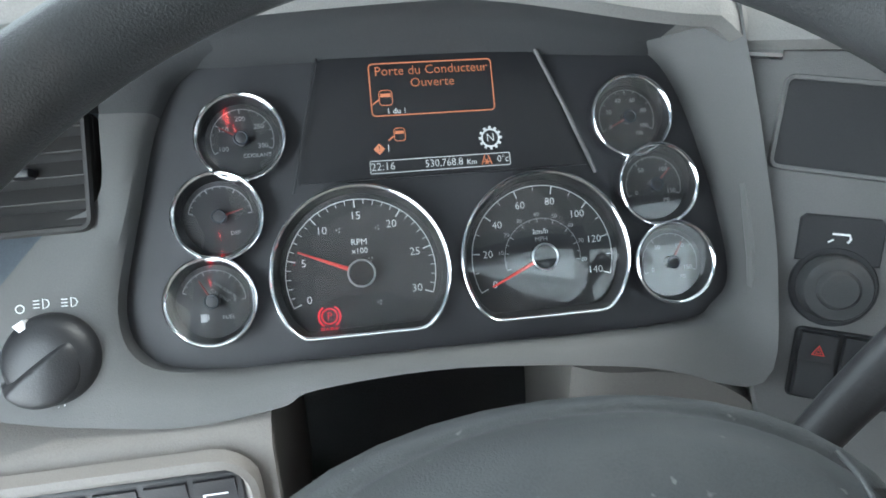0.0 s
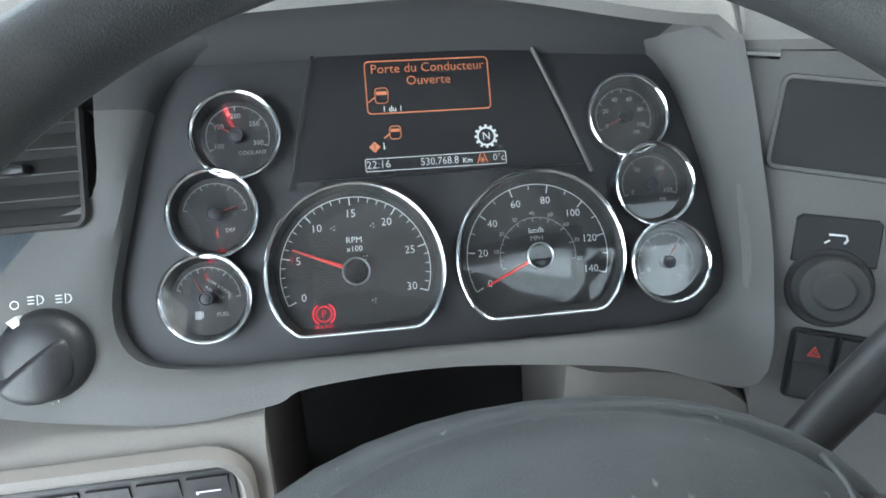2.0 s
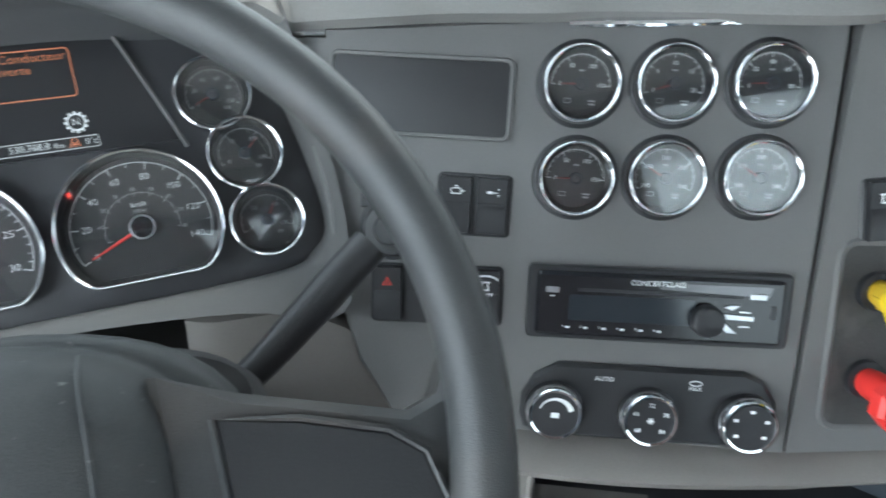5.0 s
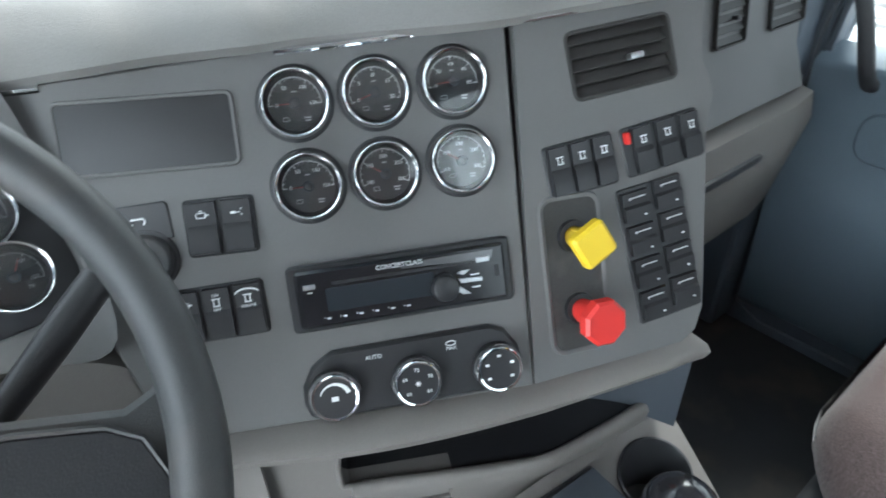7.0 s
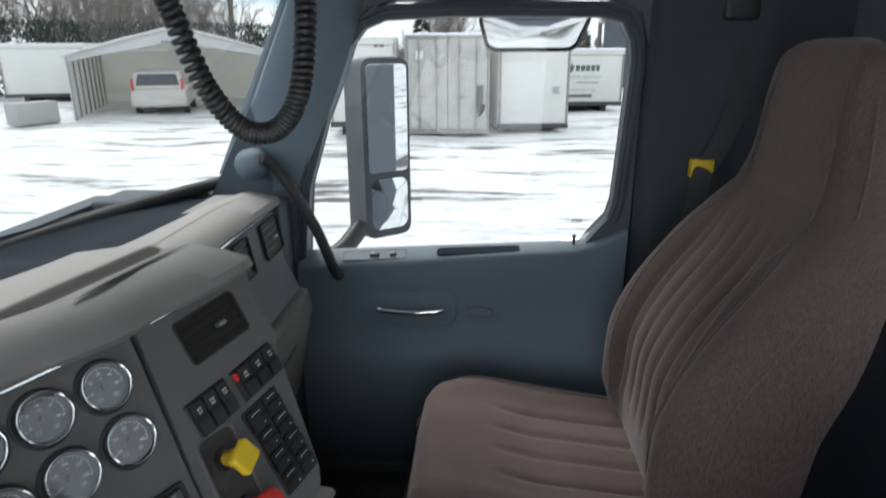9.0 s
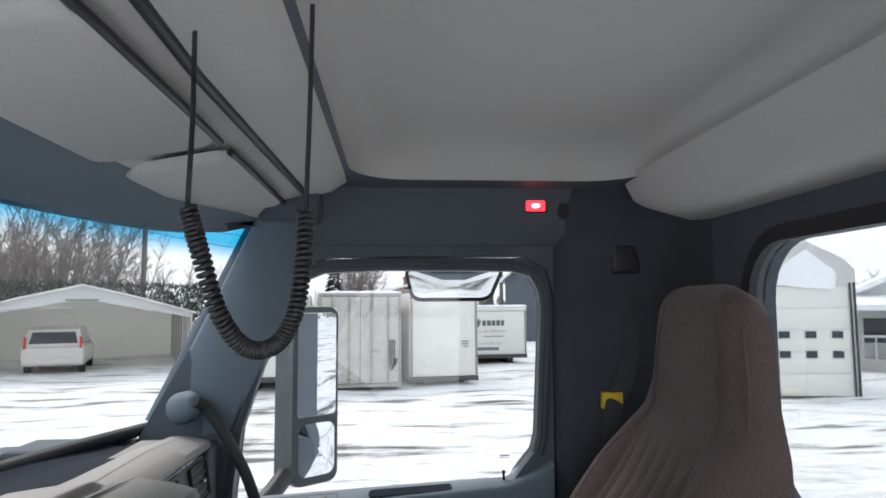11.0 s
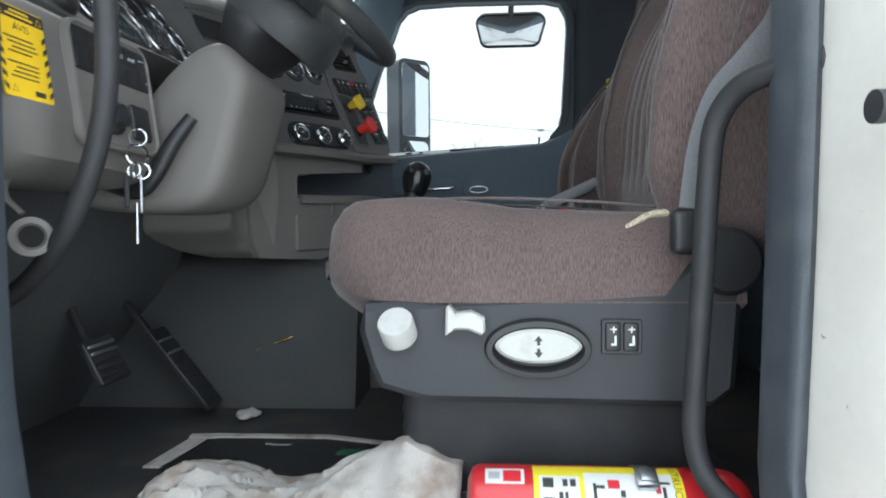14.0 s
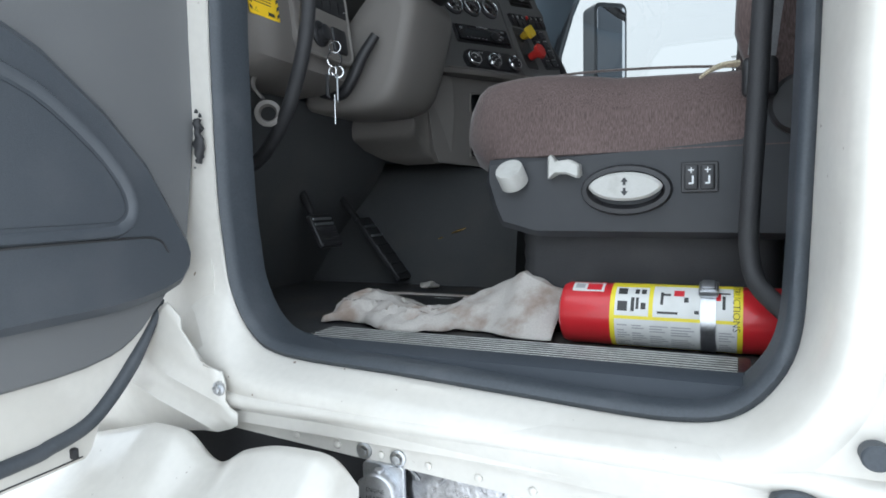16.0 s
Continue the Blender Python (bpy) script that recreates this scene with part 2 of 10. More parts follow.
def ring_prism(bm, outer, inner, z0, z1, m=None):
    """A frame between two outlines with the same number of points."""
    n = len(outer)
    lv = [[bm.verts.new((*p, z)) for p in ps] for ps, z in ((outer, z0), (outer, z1), (inner, z1), (inner, z0))]
    for k in range(4):
        a, b = lv[k], lv[(k + 1) % 4]
        for i in range(n):
            bm.faces.new((a[i], a[(i + 1) % n], b[(i + 1) % n], b[i]))
    if m is not None:
        for r in lv:
            for v in r:
                v.co = m @ v.co


def spline(pts, n=8):
    """A smooth line through points (Catmull-Rom)."""
    P = [Vector(p) for p in pts]
    P = [P[0] * 2 - P[1]] + P + [P[-1] * 2 - P[-2]]
    out = []
    for i in range(1, len(P) - 2):
        for k in range(n):
            t = k / n
            a, b, c, d = P[i - 1], P[i], P[i + 1], P[i + 2]
            out.append(0.5 * ((2 * b) + (c - a) * t + (2 * a - 5 * b + 4 * c - d) * t * t + (3 * b - 3 * c + d - a) * t ** 3))
    out.append(P[-2])
    return out


def tube(bm, pts, r, n=12, closed=False, flat=1.0, up=None):
    """A tube along a line; r may be a function of the share of its length."""
    P = [Vector(p) for p in pts]
    L = len(P)
    rings = []
    side = None
    for i, p in enumerate(P):
        t = (P[(i + 1) % L] - P[i - 1]) if closed else (P[min(i + 1, L - 1)] - P[max(i - 1, 0)])
        t.normalize()
        if up is not None:
            side = t.cross(Vector(up)).normalized()
        elif side is None:
            side = t.cross(Vector((0, 0, 1)) if abs(t.z) < 0.9 else Vector((1, 0, 0))).normalized()
        else:
            side = (side - t * side.dot(t)).normalized()
        o = side.cross(t)
        rr = r(i / max(1, L - 1)) if callable(r) else r
        rings.append([bm.verts.new(p + side * (rr * math.cos(2 * math.pi * k / n)) + o * (rr * flat * math.sin(2 * math.pi * k / n))) for k in range(n)])
    for i in range(L if closed else L - 1):
        a, b = rings[i], rings[(i + 1) % L]
        for k in range(n):
            bm.faces.new((a[k], a[(k + 1) % n], b[(k + 1) % n], b[k]))
    if not closed:
        bm.faces.new(list(reversed(rings[0])))
        bm.faces.new(rings[-1])
    return rings


def loft(bm, sections, cap=True, closed=True):
    """A skin through sections of points, each with the same count."""
    rings = [[bm.verts.new(p) for p in s] for s in sections]
    for a, b in zip(rings, rings[1:]):
        n = len(a)
        for i in range(n if closed else n - 1):
            bm.faces.new((a[i], a[(i + 1) % n], b[(i + 1) % n], b[i]))
    if cap:
        bm.faces.new(list(reversed(rings[0])))
        bm.faces.new(rings[-1])
    bmesh.ops.recalc_face_normals(bm, faces=bm.faces)
    return rings


def basis(o, u, v, w):
    return Matrix(((u[0], v[0], w[0], o[0]), (u[1], v[1], w[1], o[1]), (u[2], v[2], w[2], o[2]), (0, 0, 0, 1)))


def text_ob(body, size, material, parent, x, y, z=0.0, rot=0.0, align="CENTER", name="lettering", squeeze=1.0):
    """Lettering in the built-in font, turned into a thin mesh."""
    cu = bpy.data.curves.new(name, "FONT")
    cu.body, cu.size, cu.align_x, cu.align_y = body, size, align, "CENTER"
    cu.resolution_u = 2
    cu.extrude = 0.00012
    cu.offset = -0.010 * size if size > 0.006 else 0.0
    tmp = bpy.data.objects.new(name, cu)
    scene.collection.objects.link(tmp)
    me = bpy.data.meshes.new_from_object(tmp.evaluated_get(bpy.context.evaluated_depsgraph_get()))
    bpy.data.objects.remove(tmp)
    bpy.data.curves.remove(cu)
    me.transform(Matrix.Translation((x, y, z)) @ Matrix.Rotation(rot, 4, "Z") @ Matrix.Diagonal((squeeze, 1, 1, 1)))
    me.materials.clear()
    me.materials.append(material)
    ob = new(name, me)
    ob.parent = parent
    ob.matrix_parent_inverse = Matrix.Identity(4)
    return ob


# the three planes of the dashboard: right, up along the plane, outwards
CL = basis((-0.0067, 0.0342, 0.9976), (0.99989, -0.01464, 0), (0.00832, 0.56814, 0.82289), (-0.01205, -0.8228, 0.5682))
CP = basis((0.4058, -0.1450, 0.9523), (0.88142, -0.47233, 0), (0.20006, 0.37333, 0.90587), (-0.42787, -0.79845, 0.42356))
S3 = basis((0.5075, -0.1988, 0.9537), (0.9225, -0.38599, 0), (0.16306, 0.38972, 0.90638), (-0.34985, -0.83614, 0.42246))


def closed_spline(pts, n=6):
    P = [Vector(p) for p in pts]
    out = []
    L = len(P)
    for i in range(L):
        a, b, c, d = P[i - 1], P[i], P[(i + 1) % L], P[(i + 2) % L]
        for k in range(n):
            t = k / n
            out.append(0.5 * ((2 * b) + (c - a) * t + (2 * a - 5 * b + 4 * c - d) * t * t + (3 * b - 3 * c + d - a) * t ** 3))
    return out


def sweep_ring(bm, pts, profile, m=None, cx=0.0, cy=0.0, close=False):
    """A moulding round a closed outline: the profile gives (outward, height)."""
    rings = [[bm.verts.new((q[0] + cx, q[1] + cy, z)) for q in grown(pts, d)] for d, z in profile]
    n = len(pts)
    L = len(rings)
    for k in range(L if close else L - 1):
        a, b = rings[k], rings[(k + 1) % L]
        for i in range(n):
            bm.faces.new((a[i], a[(i + 1) % n], b[(i + 1) % n], b[i]))
    if m is not None:
        for r in rings:
            for v in r:
                v.co = m @ v.co
    return rings


def circle(r, n=48):
    return [(r * math.cos(2 * math.pi * i / n), r * math.sin(2 * math.pi * i / n)) for i in range(n)]


def grown(pts, d):
    """The outline moved outwards by d."""
    out = []
    area = sum(pts[i - 1][0] * pts[i][1] - pts[i][0] * pts[i - 1][1] for i in range(len(pts)))
    s = 1 if area > 0 else -1
    for i, p in enumerate(pts):
        a, b = Vector(pts[i - 1][:2]), Vector(pts[(i + 1) % len(pts)][:2])
        t = (b - a).normalized() if (b - a).length > 1e-9 else Vector((1, 0))
        out.append((p[0] + s * t.y * d, p[1] - s * t.x * d))
    return out


def bars(parent, material, rects, z=0.0006, name="lettering", m=None):
    """Print too small to read: plain bars (x, y, width, height)."""
    bm = bmesh.new()
    for x, y, w, h in rects:
        box(bm, x - w / 2, x + w / 2, y - h / 2, y + h / 2, z - 0.0003, z, m=m)
    return part(name, bm, material, parent, smooth=None)



# ---- the cab: floor, walls, roof ----
XD, XP = -0.46, 1.46      # inner faces of the driver's and passenger's side
YB, YF = -1.27, 0.42      # back wall and firewall
ZF, ZR = 0.25, 1.80       # floor and roof


def struct(name, bm, material, label="", smooth=None):
    return tagged(mesh_ob(name, bm, material, smooth=smooth), label, "", "", "structure")


def outline_wall(bm, outer, holes, d0, d1, m):
    """A sheet with openings and thickness: outline and holes in its own plane, from depth d0 to d1."""
    loops = [outer] + holes
    edges = []
    for lp in loops:
        vs = [bm.verts.new((p[0], p[1], d0)) for p in lp]
        edges += [bm.edges.new((vs[i], vs[(i + 1) % len(vs)])) for i in range(len(vs))]
    fill = bmesh.ops.triangle_fill(bm, use_beauty=True, use_dissolve=True, edges=edges)
    faces = [g for g in fill["geom"] if isinstance(g, bmesh.types.BMFace)]
    ext = bmesh.ops.extrude_face_region(bm, geom=faces)
    for g in ext["geom"]:
        if isinstance(g, bmesh.types.BMVert):
            g.co.z += d1 - d0
    bmesh.ops.recalc_face_normals(bm, faces=bm.faces)
    for v in bm.verts:
        v.co = m @ v.co


SIDE = basis((0, 0, 0), (0, 1, 0), (0, 0, 1), (1, 0, 0))       # plane of a side wall: forwards, up, depth towards +x
BACK = basis((0, 0, 0), (1, 0, 0), (0, 0, 1), (0, -1, 0))
WINDOW = [(-0.085, 0.905), (-0.105, 1.08), (-0.17, 1.285), (-0.225, 1.42), (-0.262, 1.463), (-0.31, 1.482), (-0.46, 1.489), (-0.80, 1.486), (-0.855, 1.472),
          (-0.878, 1.43), (-0.884, 1.38), (-0.874, 1.19), (-0.866, 1.05), (-0.855, 1.01), (-0.825, 0.975), (-0.78, 0.95), (-0.70, 0.938), (-0.40, 0.92)]


# floor with a raised tunnel
bm = bmesh.new()
box(bm, XD + 0.02, XP, YB, YF, ZF - 0.05, ZF)
floor = struct("floor", bm, FLOORMAT, "dark rubber cab floor with dried dirt")
# firewall
bm = bmesh.new()
box(bm, XD, XP, YF, YF + 0.05, ZF - 0.05, 1.05)
struct("wall_front", bm, TRIM, "dark padded firewall below the dashboard")
# back wall with its window
bm = bmesh.new()
rear = [(p[0], p[1]) for p in rounded(1.19, 0.55, 0.125, 6, 0.5, 1.245)]
outline_wall(bm, [(XD - 0.05, ZF - 0.1), (XP + 0.05, ZF - 0.1), (XP + 0.05, ZR), (XD - 0.05, ZR)], [rear], -YB, -YB + 0.05, BACK)
struct("wall_back", bm, TRIM, "dark grey padded rear cab wall round a wide window")
bm = bmesh.new()
ring_prism(bm, grown(rear, 0.028), grown(rear, -0.004), -YB - 0.014, -YB + 0.004, BACK)
struct("window_trim", bm, RUBBER, "black rubber seal round the rear window", 40)
bm = bmesh.new()
prism(bm, rear, -YB + 0.02, -YB + 0.026, 0, BACK)
w = struct("window_rear", bm, glass("rear_glass", (0.54, 0.55, 0.55), gloss=0.04), "clear rear cab window")
w.visible_shadow = False

# roof, headliner and the padded header round it
bm = bmesh.new()
box(bm, XD - 0.06, XP + 0.06, YB - 0.05, 0.1, ZR + 0.02, ZR + 0.06)
struct("ceiling", bm, PAINT, "white cab roof skin")
bm = bmesh.new()
lin = []
for k, (inset, z) in enumerate(((0.0, 1.70), (0.0, 1.735), (0.02, 1.77), (0.06, 1.79), (0.2, 1.80))):
    lin.append([Vector((p[0], p[1], z)) for p in rounded(1.62 - inset * 2, 0.71 - inset * 2, max(0.14 - inset * 0.4, 0.03), 6, 0.5, -0.745)])
loft(bm, lin, cap=False)
bm.faces.new([v for v in bm.verts][-len(lin[0]):])
struct("ceiling_liner", bm, LINER, "pale grey felt headliner with rounded corners", 50)
bm = bmesh.new()
inner = rounded(1.62, 0.71, 0.14, 6, 0.5, -0.745)
outer = []
for p in inner:
    a = math.atan2((p[1] + 0.745) / 0.355, (p[0] - 0.5) / 0.81)
    c, s = math.cos(a), math.sin(a)
    k = 1 / max(abs(c), abs(s))
    outer.append((0.5 + 0.97 * c * k, -0.65 + 0.64 * s * k))
loft(bm, [[Vector((p[0], p[1], 1.70)) for p in inner], [Vector((p[0] * 0.5 + q[0] * 0.5, p[1] * 0.5 + q[1] * 0.5, 1.695)) for p, q in zip(inner, outer)], [Vector((p[0], p[1], 1.66)) for p in outer]], cap=False)
struct("ceiling_border", bm, TRIM, "dark grey padded border of the headliner", 60)
bm = bmesh.new()
sl = []
for i in range(17):
    x = -0.33 + 1.66 * i / 16
    e = max(0.0, abs(i / 8 - 1) - 0.86) / 0.14
    sl.append([Vector((x, -1.075, 1.712)), Vector((x, -1.085, 1.688)), Vector((x, -1.105 + 0.004 * e, 1.655)), Vector((x, -1.118, 1.625 + 0.02 * e)), Vector((x, -1.135, 1.606 + 0.03 * e)), Vector((x, -1.27, 1.60)), Vector((x, -1.27, 1.70))])
loft(bm, sl)
struct("ceiling_liner", bm, LINER, "pale grey felt headliner turned down before the rear wall", 50)

# passenger side: fixed wall round the door, header and B-pillar
bm = bmesh.new()
outer = [(YB, ZF - 0.1), (0.5, ZF - 0.1), (0.5, 0.95), (0.15, 1.05), (-0.16, 1.62), (-0.25, ZR), (YB, ZR)]
hole = [(-0.06, 0.30), (-0.06, 0.92), (-0.085, 1.09), (-0.15, 1.30), (-0.21, 1.45), (-0.27, 1.505), (-0.33, 1.52), (-0.83, 1.522), (-0.895, 1.49), (-0.915, 1.42), (-0.91, 0.33), (-0.87, 0.28), (-0.12, 0.27)]
outline_wall(bm, outer, [hole], XP - 0.03, XP + 0.05, SIDE)
wall_pass = struct("wall_passenger", bm, TRIM, "dark grey trim of the cab side round the passenger door")



# ---- dashboard: pad, panels, trim ----
dashboard = thing("dashboard", Matrix.Identity(4), "grey moulded truck dashboard with a padded top and chrome strip", "dashboard")


def prof(stations, x):
    """Values at x between rows of (x, ...)."""
    for a, b in zip(stations, stations[1:]):
        if x <= b[0]:
            t = max(0.0, min(1.0, (x - a[0]) / (b[0] - a[0])))
            t = t * t * (3 - 2 * t) * 0.6 + t * 0.4
            return [p + (q - p) * t for p, q in zip(a[1:], b[1:])]
    return list(stations[-1][1:])


# x, lip y, lip z, crown y, crown z, back y, back z
PAD = [(-0.40, 0.04, 1.085, 0.10, 1.12, 0.27, 1.09), (-0.22, 0.035, 1.118, 0.10, 1.15, 0.31, 1.105), (0.0, 0.03, 1.128, 0.11, 1.16, 0.34, 1.11), (0.16, 0.030, 1.106, 0.10, 1.150, 0.36, 1.11),
       (0.185, 0.034, 1.089, 0.095, 1.144, 0.362, 1.11), (0.27, -0.004, 1.097, 0.06, 1.140, 0.37, 1.11), (0.367, -0.055, 1.1035, 0.008, 1.143, 0.368, 1.11), (0.535, -0.150, 1.112, -0.08, 1.148, 0.36, 1.105), (0.70, -0.216, 1.126, -0.14, 1.150, 0.33, 1.10), (0.735, -0.212, 1.122, -0.13, 1.148, 0.325, 1.10),
       (0.775, -0.10, 1.088, -0.03, 1.125, 0.31, 1.10), (0.84, -0.075, 1.080, -0.01, 1.112, 0.29, 1.09), (1.10, -0.068, 1.078, 0.0, 1.106, 0.24, 1.085), (1.33, -0.063, 1.072, 0.0, 1.092, 0.16, 1.075)]


def ramp(t):
    t = max(0.0, min(1.0, t))
    return t * t * (3 - 2 * t)


def pad_rear(x):
    """Where the pad's top ends before the defroster strip."""
    return prof([(-0.40, 0.10), (0.45, 0.088), (0.60, 0.075), (0.75, 0.052), (0.90, 0.038), (1.10, 0.036), (1.33, 0.030)], x)[0]


def pad_top(x, y):
    """Height of the pad's top, without its sunk ledge."""
    ly, lz, cy, cz, by, bz = prof(PAD, x)
    return cz + (bz - cz) * ramp((y - cy) / (by - cy))


bm = bmesh.new()
secs = []
xs = sorted({round(-0.40 + 1.73 * i / 130, 4) for i in range(131)} | {0.16, 0.17, 0.185, 0.27, 0.367, 0.535, 0.70, 0.735, 0.755, 0.775} | {round(0.30 + 0.008 * i, 4) for i in range(64)})
for x in xs:
    ly, lz, cy, cz, by, bz = prof(PAD, x)
    row = [Vector((x, ly + 0.045, lz - 0.03)), Vector((x, ly + 0.02, lz - 0.012)), Vector((x, ly + 0.004, lz - 0.010)), Vector((x, ly - 0.002, lz - 0.002)), Vector((x, ly + 0.004, lz + 0.009)),
           Vector((x, ly + (cy - ly) * 0.45, lz + (cz - lz) * 0.72))]
    # a long ledge: it sinks gently from the front and ends in a step up at its rear edge
    deep = 0.0155 * ramp((x - 0.22) / 0.16) * ramp((0.756 - x) / 0.022)
    yr = max(-0.020 - 0.17 * (x - 0.50), cy + 0.012)
    y0 = max(yr - 0.072, cy + 0.003)
    yf = max(pad_rear(x), yr + 0.01)
    ys = [(cy + (y0 - cy) * i / 4, 0.0) for i in range(4)]
    ys += [(y0 + (yr - 0.014 - y0) * i / 12, deep * ramp(i / 12)) for i in range(12)]
    ys += [(yr - 0.014 + 0.014 * i / 8, deep * (1 - ramp(i / 8))) for i in range(8)]
    ys += [(yr + (yf - yr) * i / 12, 0.0) for i in range(12)]
    ys += [(yf + 0.022 * i / 8, 0.026 * ramp(i / 8)) for i in range(8)]
    ys += [(yf + 0.022 + max(0.01, by - yf - 0.022) * i / 6, 0.026) for i in range(7)]
    row += [Vector((x, y, pad_top(x, y) - d)) for y, d in ys]
    secs.append(row + [Vector((x, max(by, yf + 0.04) + 0.02, bz - 0.10)), Vector((x, by, 0.95)), Vector((x, ly + 0.10, 0.98))])
loft(bm, secs)
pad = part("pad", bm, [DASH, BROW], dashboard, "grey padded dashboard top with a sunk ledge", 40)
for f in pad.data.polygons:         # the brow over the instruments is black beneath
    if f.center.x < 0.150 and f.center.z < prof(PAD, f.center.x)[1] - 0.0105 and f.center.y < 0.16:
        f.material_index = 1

# a slit before the dish, and the dark defroster strip along the windscreen
bm = bmesh.new()
tube(bm, spline([(0.520, -0.0885, 1.1475), (0.560, -0.0935, 1.1505), (0.62, -0.104, 1.1515), (0.68, -0.1165, 1.1520), (0.725, -0.1255, 1.1510)], 5), lambda t: 0.0012 + 0.0042 * math.sin(math.pi * min(1.0, t * 1.12)) , 8, False, 0.35, (0, 0, 1))
part("slit", bm, BLACK, dashboard, "dark slit in the pad", 60)
bm = bmesh.new()
df = []
for k in range(41):
    x = -0.37 + 1.72 * k / 40
    u = (x - 0.5) / 0.98
    yb = 0.125 + 0.20 * (1 - u * u)
    yf = min(pad_rear(x) + 0.012, yb - 0.03)
    zf = pad_top(x, yf) - 0.017
    df.append([Vector((x, yf, zf - 0.03)), Vector((x, yf, zf)), Vector((x, (yf + yb) / 2, zf - 0.006)), Vector((x, yb - 0.01, zf - 0.004)), Vector((x, yb + 0.005, min(1.118, zf + 0.012))), Vector((x, yb + 0.012, 1.05)), Vector((x, yf, 1.05))])
loft(bm, df)
DEFROST = mat("defroster_black", (0.020, 0.025, 0.034), 0.95, grain=0.2, scale=300, bump=0.2)
for n in DEFROST.node_tree.nodes:
    if n.type == "BSDF_PRINCIPLED":
        n.inputs["Specular IOR Level"].default_value = 0.08
part("defroster_strip", bm, DEFROST, dashboard, "dark blue-grey strip along the windscreen", 50)
# a chrome strip in two lengths under the pad's lip
STRIP = [(-0.081, 0.1545, -0.0005), (0.011, 0.1595, 0.004), (0.111, 0.1675, 0.006)]
for fr, pts in ((CP, STRIP), (CP, [(-0.286, 0.138, -0.0015), (-0.272, 0.1385, -0.0012), (-0.256, 0.139, -0.0012)]), (S3, [(0.010, 0.1640, 0.006), (0.10, 0.1710, 0.006), (0.196, 0.1780, 0.006)])):
    bm = bmesh.new()
    tube(bm, spline([fr @ Vector(q) for q in pts], 6), 0.0042, 10, False, 0.8)
    part("chrome_strip", bm, CHROME, dashboard, "thin chrome strip")

# cluster surround: from the black plate out to the grey rim
INNER = [(-0.15, -0.099), (-0.112, -0.0993), (-0.088, -0.0995), (0.0, -0.100), (0.147, -0.100), (0.179, -0.089), (0.193, -0.066), (0.184, 0.002), (0.166, 0.063), (0.143, 0.090), (0.10, 0.101), (0, 0.104), (-0.10, 0.101), (-0.150, 0.090), (-0.174, 0.060), (-0.190, 0.002), (-0.202, -0.060), (-0.187, -0.090)]
OUTER = [(-0.190, -0.1275), (-0.116, -0.1245), (-0.089, -0.1155), (0.0, -0.1120), (0.115, -0.1235), (0.188, -0.140), (0.203, -0.075), (0.198, 0.002), (0.188, 0.075), (0.172, 0.125), (0.12, 0.142), (0, 0.146), (-0.13, 0.140), (-0.185, 0.118), (-0.201, 0.058), (-0.209, 0.010), (-0.247, -0.013), (-0.300, -0.098)]
OUT_W = [0.008, 0.008, 0.009, 0.010, 0.016, 0.024, 0.028, 0.036, 0.044, 0.056, 0.058, 0.058, 0.056, 0.04, 0.014, 0.004, 0.0, 0.004]
ia = closed_spline([(p[0], p[1], 0) for p in INNER], 5)
oa = closed_spline([(p[0], p[1], w) for p, w in zip(OUTER, OUT_W)], 5)
bm = bmesh.new()
lv = []
for k, (f, dw) in enumerate(((0.0, -0.004), (0.04, 0.010), (0.16, 0.013), (0.5, 0.013), (1.0, 0.010))):
    lv.append([CL @ Vector((a.x + (b.x - a.x) * f, a.y + (b.y - a.y) * f, b.z * f + dw)) for a, b in zip(ia, oa)])
lv.append([CL @ Vector((b.x, b.y, b.z - 0.05)) for b in oa])
loft(bm, lv, cap=False)
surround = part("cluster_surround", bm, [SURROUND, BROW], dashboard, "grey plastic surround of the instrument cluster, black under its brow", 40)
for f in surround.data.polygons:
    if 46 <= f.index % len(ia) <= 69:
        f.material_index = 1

# dark filler between the surround and the door
bm = bmesh.new()
prism(bm, [(-0.455, -0.15), (-0.18, -0.15), (-0.16, 0.10), (-0.20, 0.15), (-0.455, 0.10)], -0.06, -0.03, 0, CL)
part("end_filler", bm, TRIM, dashboard, "dark filler at the dashboard's end", 30)

# centre panel and the angled panel beside it
bm = bmesh.new()
prism(bm, [(-0.222, -0.110), (-0.190, -0.158), (-0.10, -0.158), (0.1135, -0.157), (0.1105, 0.169), (-0.08, 0.158), (-0.286, 0.141), (-0.272, 0.08), (-0.252, 0.01), (-0.237, -0.07)], -0.035, 0.0, 0.0025, CP)
part("centre_panel", bm, PANEL, dashboard, "flat grey centre panel", 30)
bm = bmesh.new()
vent_hole = [(p.x, p.y) for p in (pose(0.110, 0.1265, 0, 0, 0, 6) @ Vector((*q, 0)) for q in rounded(0.104, 0.058, 0.006, 3))]
outline_wall(bm, [(-0.007, -0.157), (0.150, -0.150), (0.166, -0.140), (0.176, -0.118), (0.194, 0.060), (0.203, 0.082), (0.200, 0.100), (0.193, 0.115), (0.199, 0.176), (0.010, 0.165)], [vent_hole], -0.16, 0.0, S3)
part("angled_panel", bm, PANEL, dashboard, "grey panel angled beside the centre panel", 30)

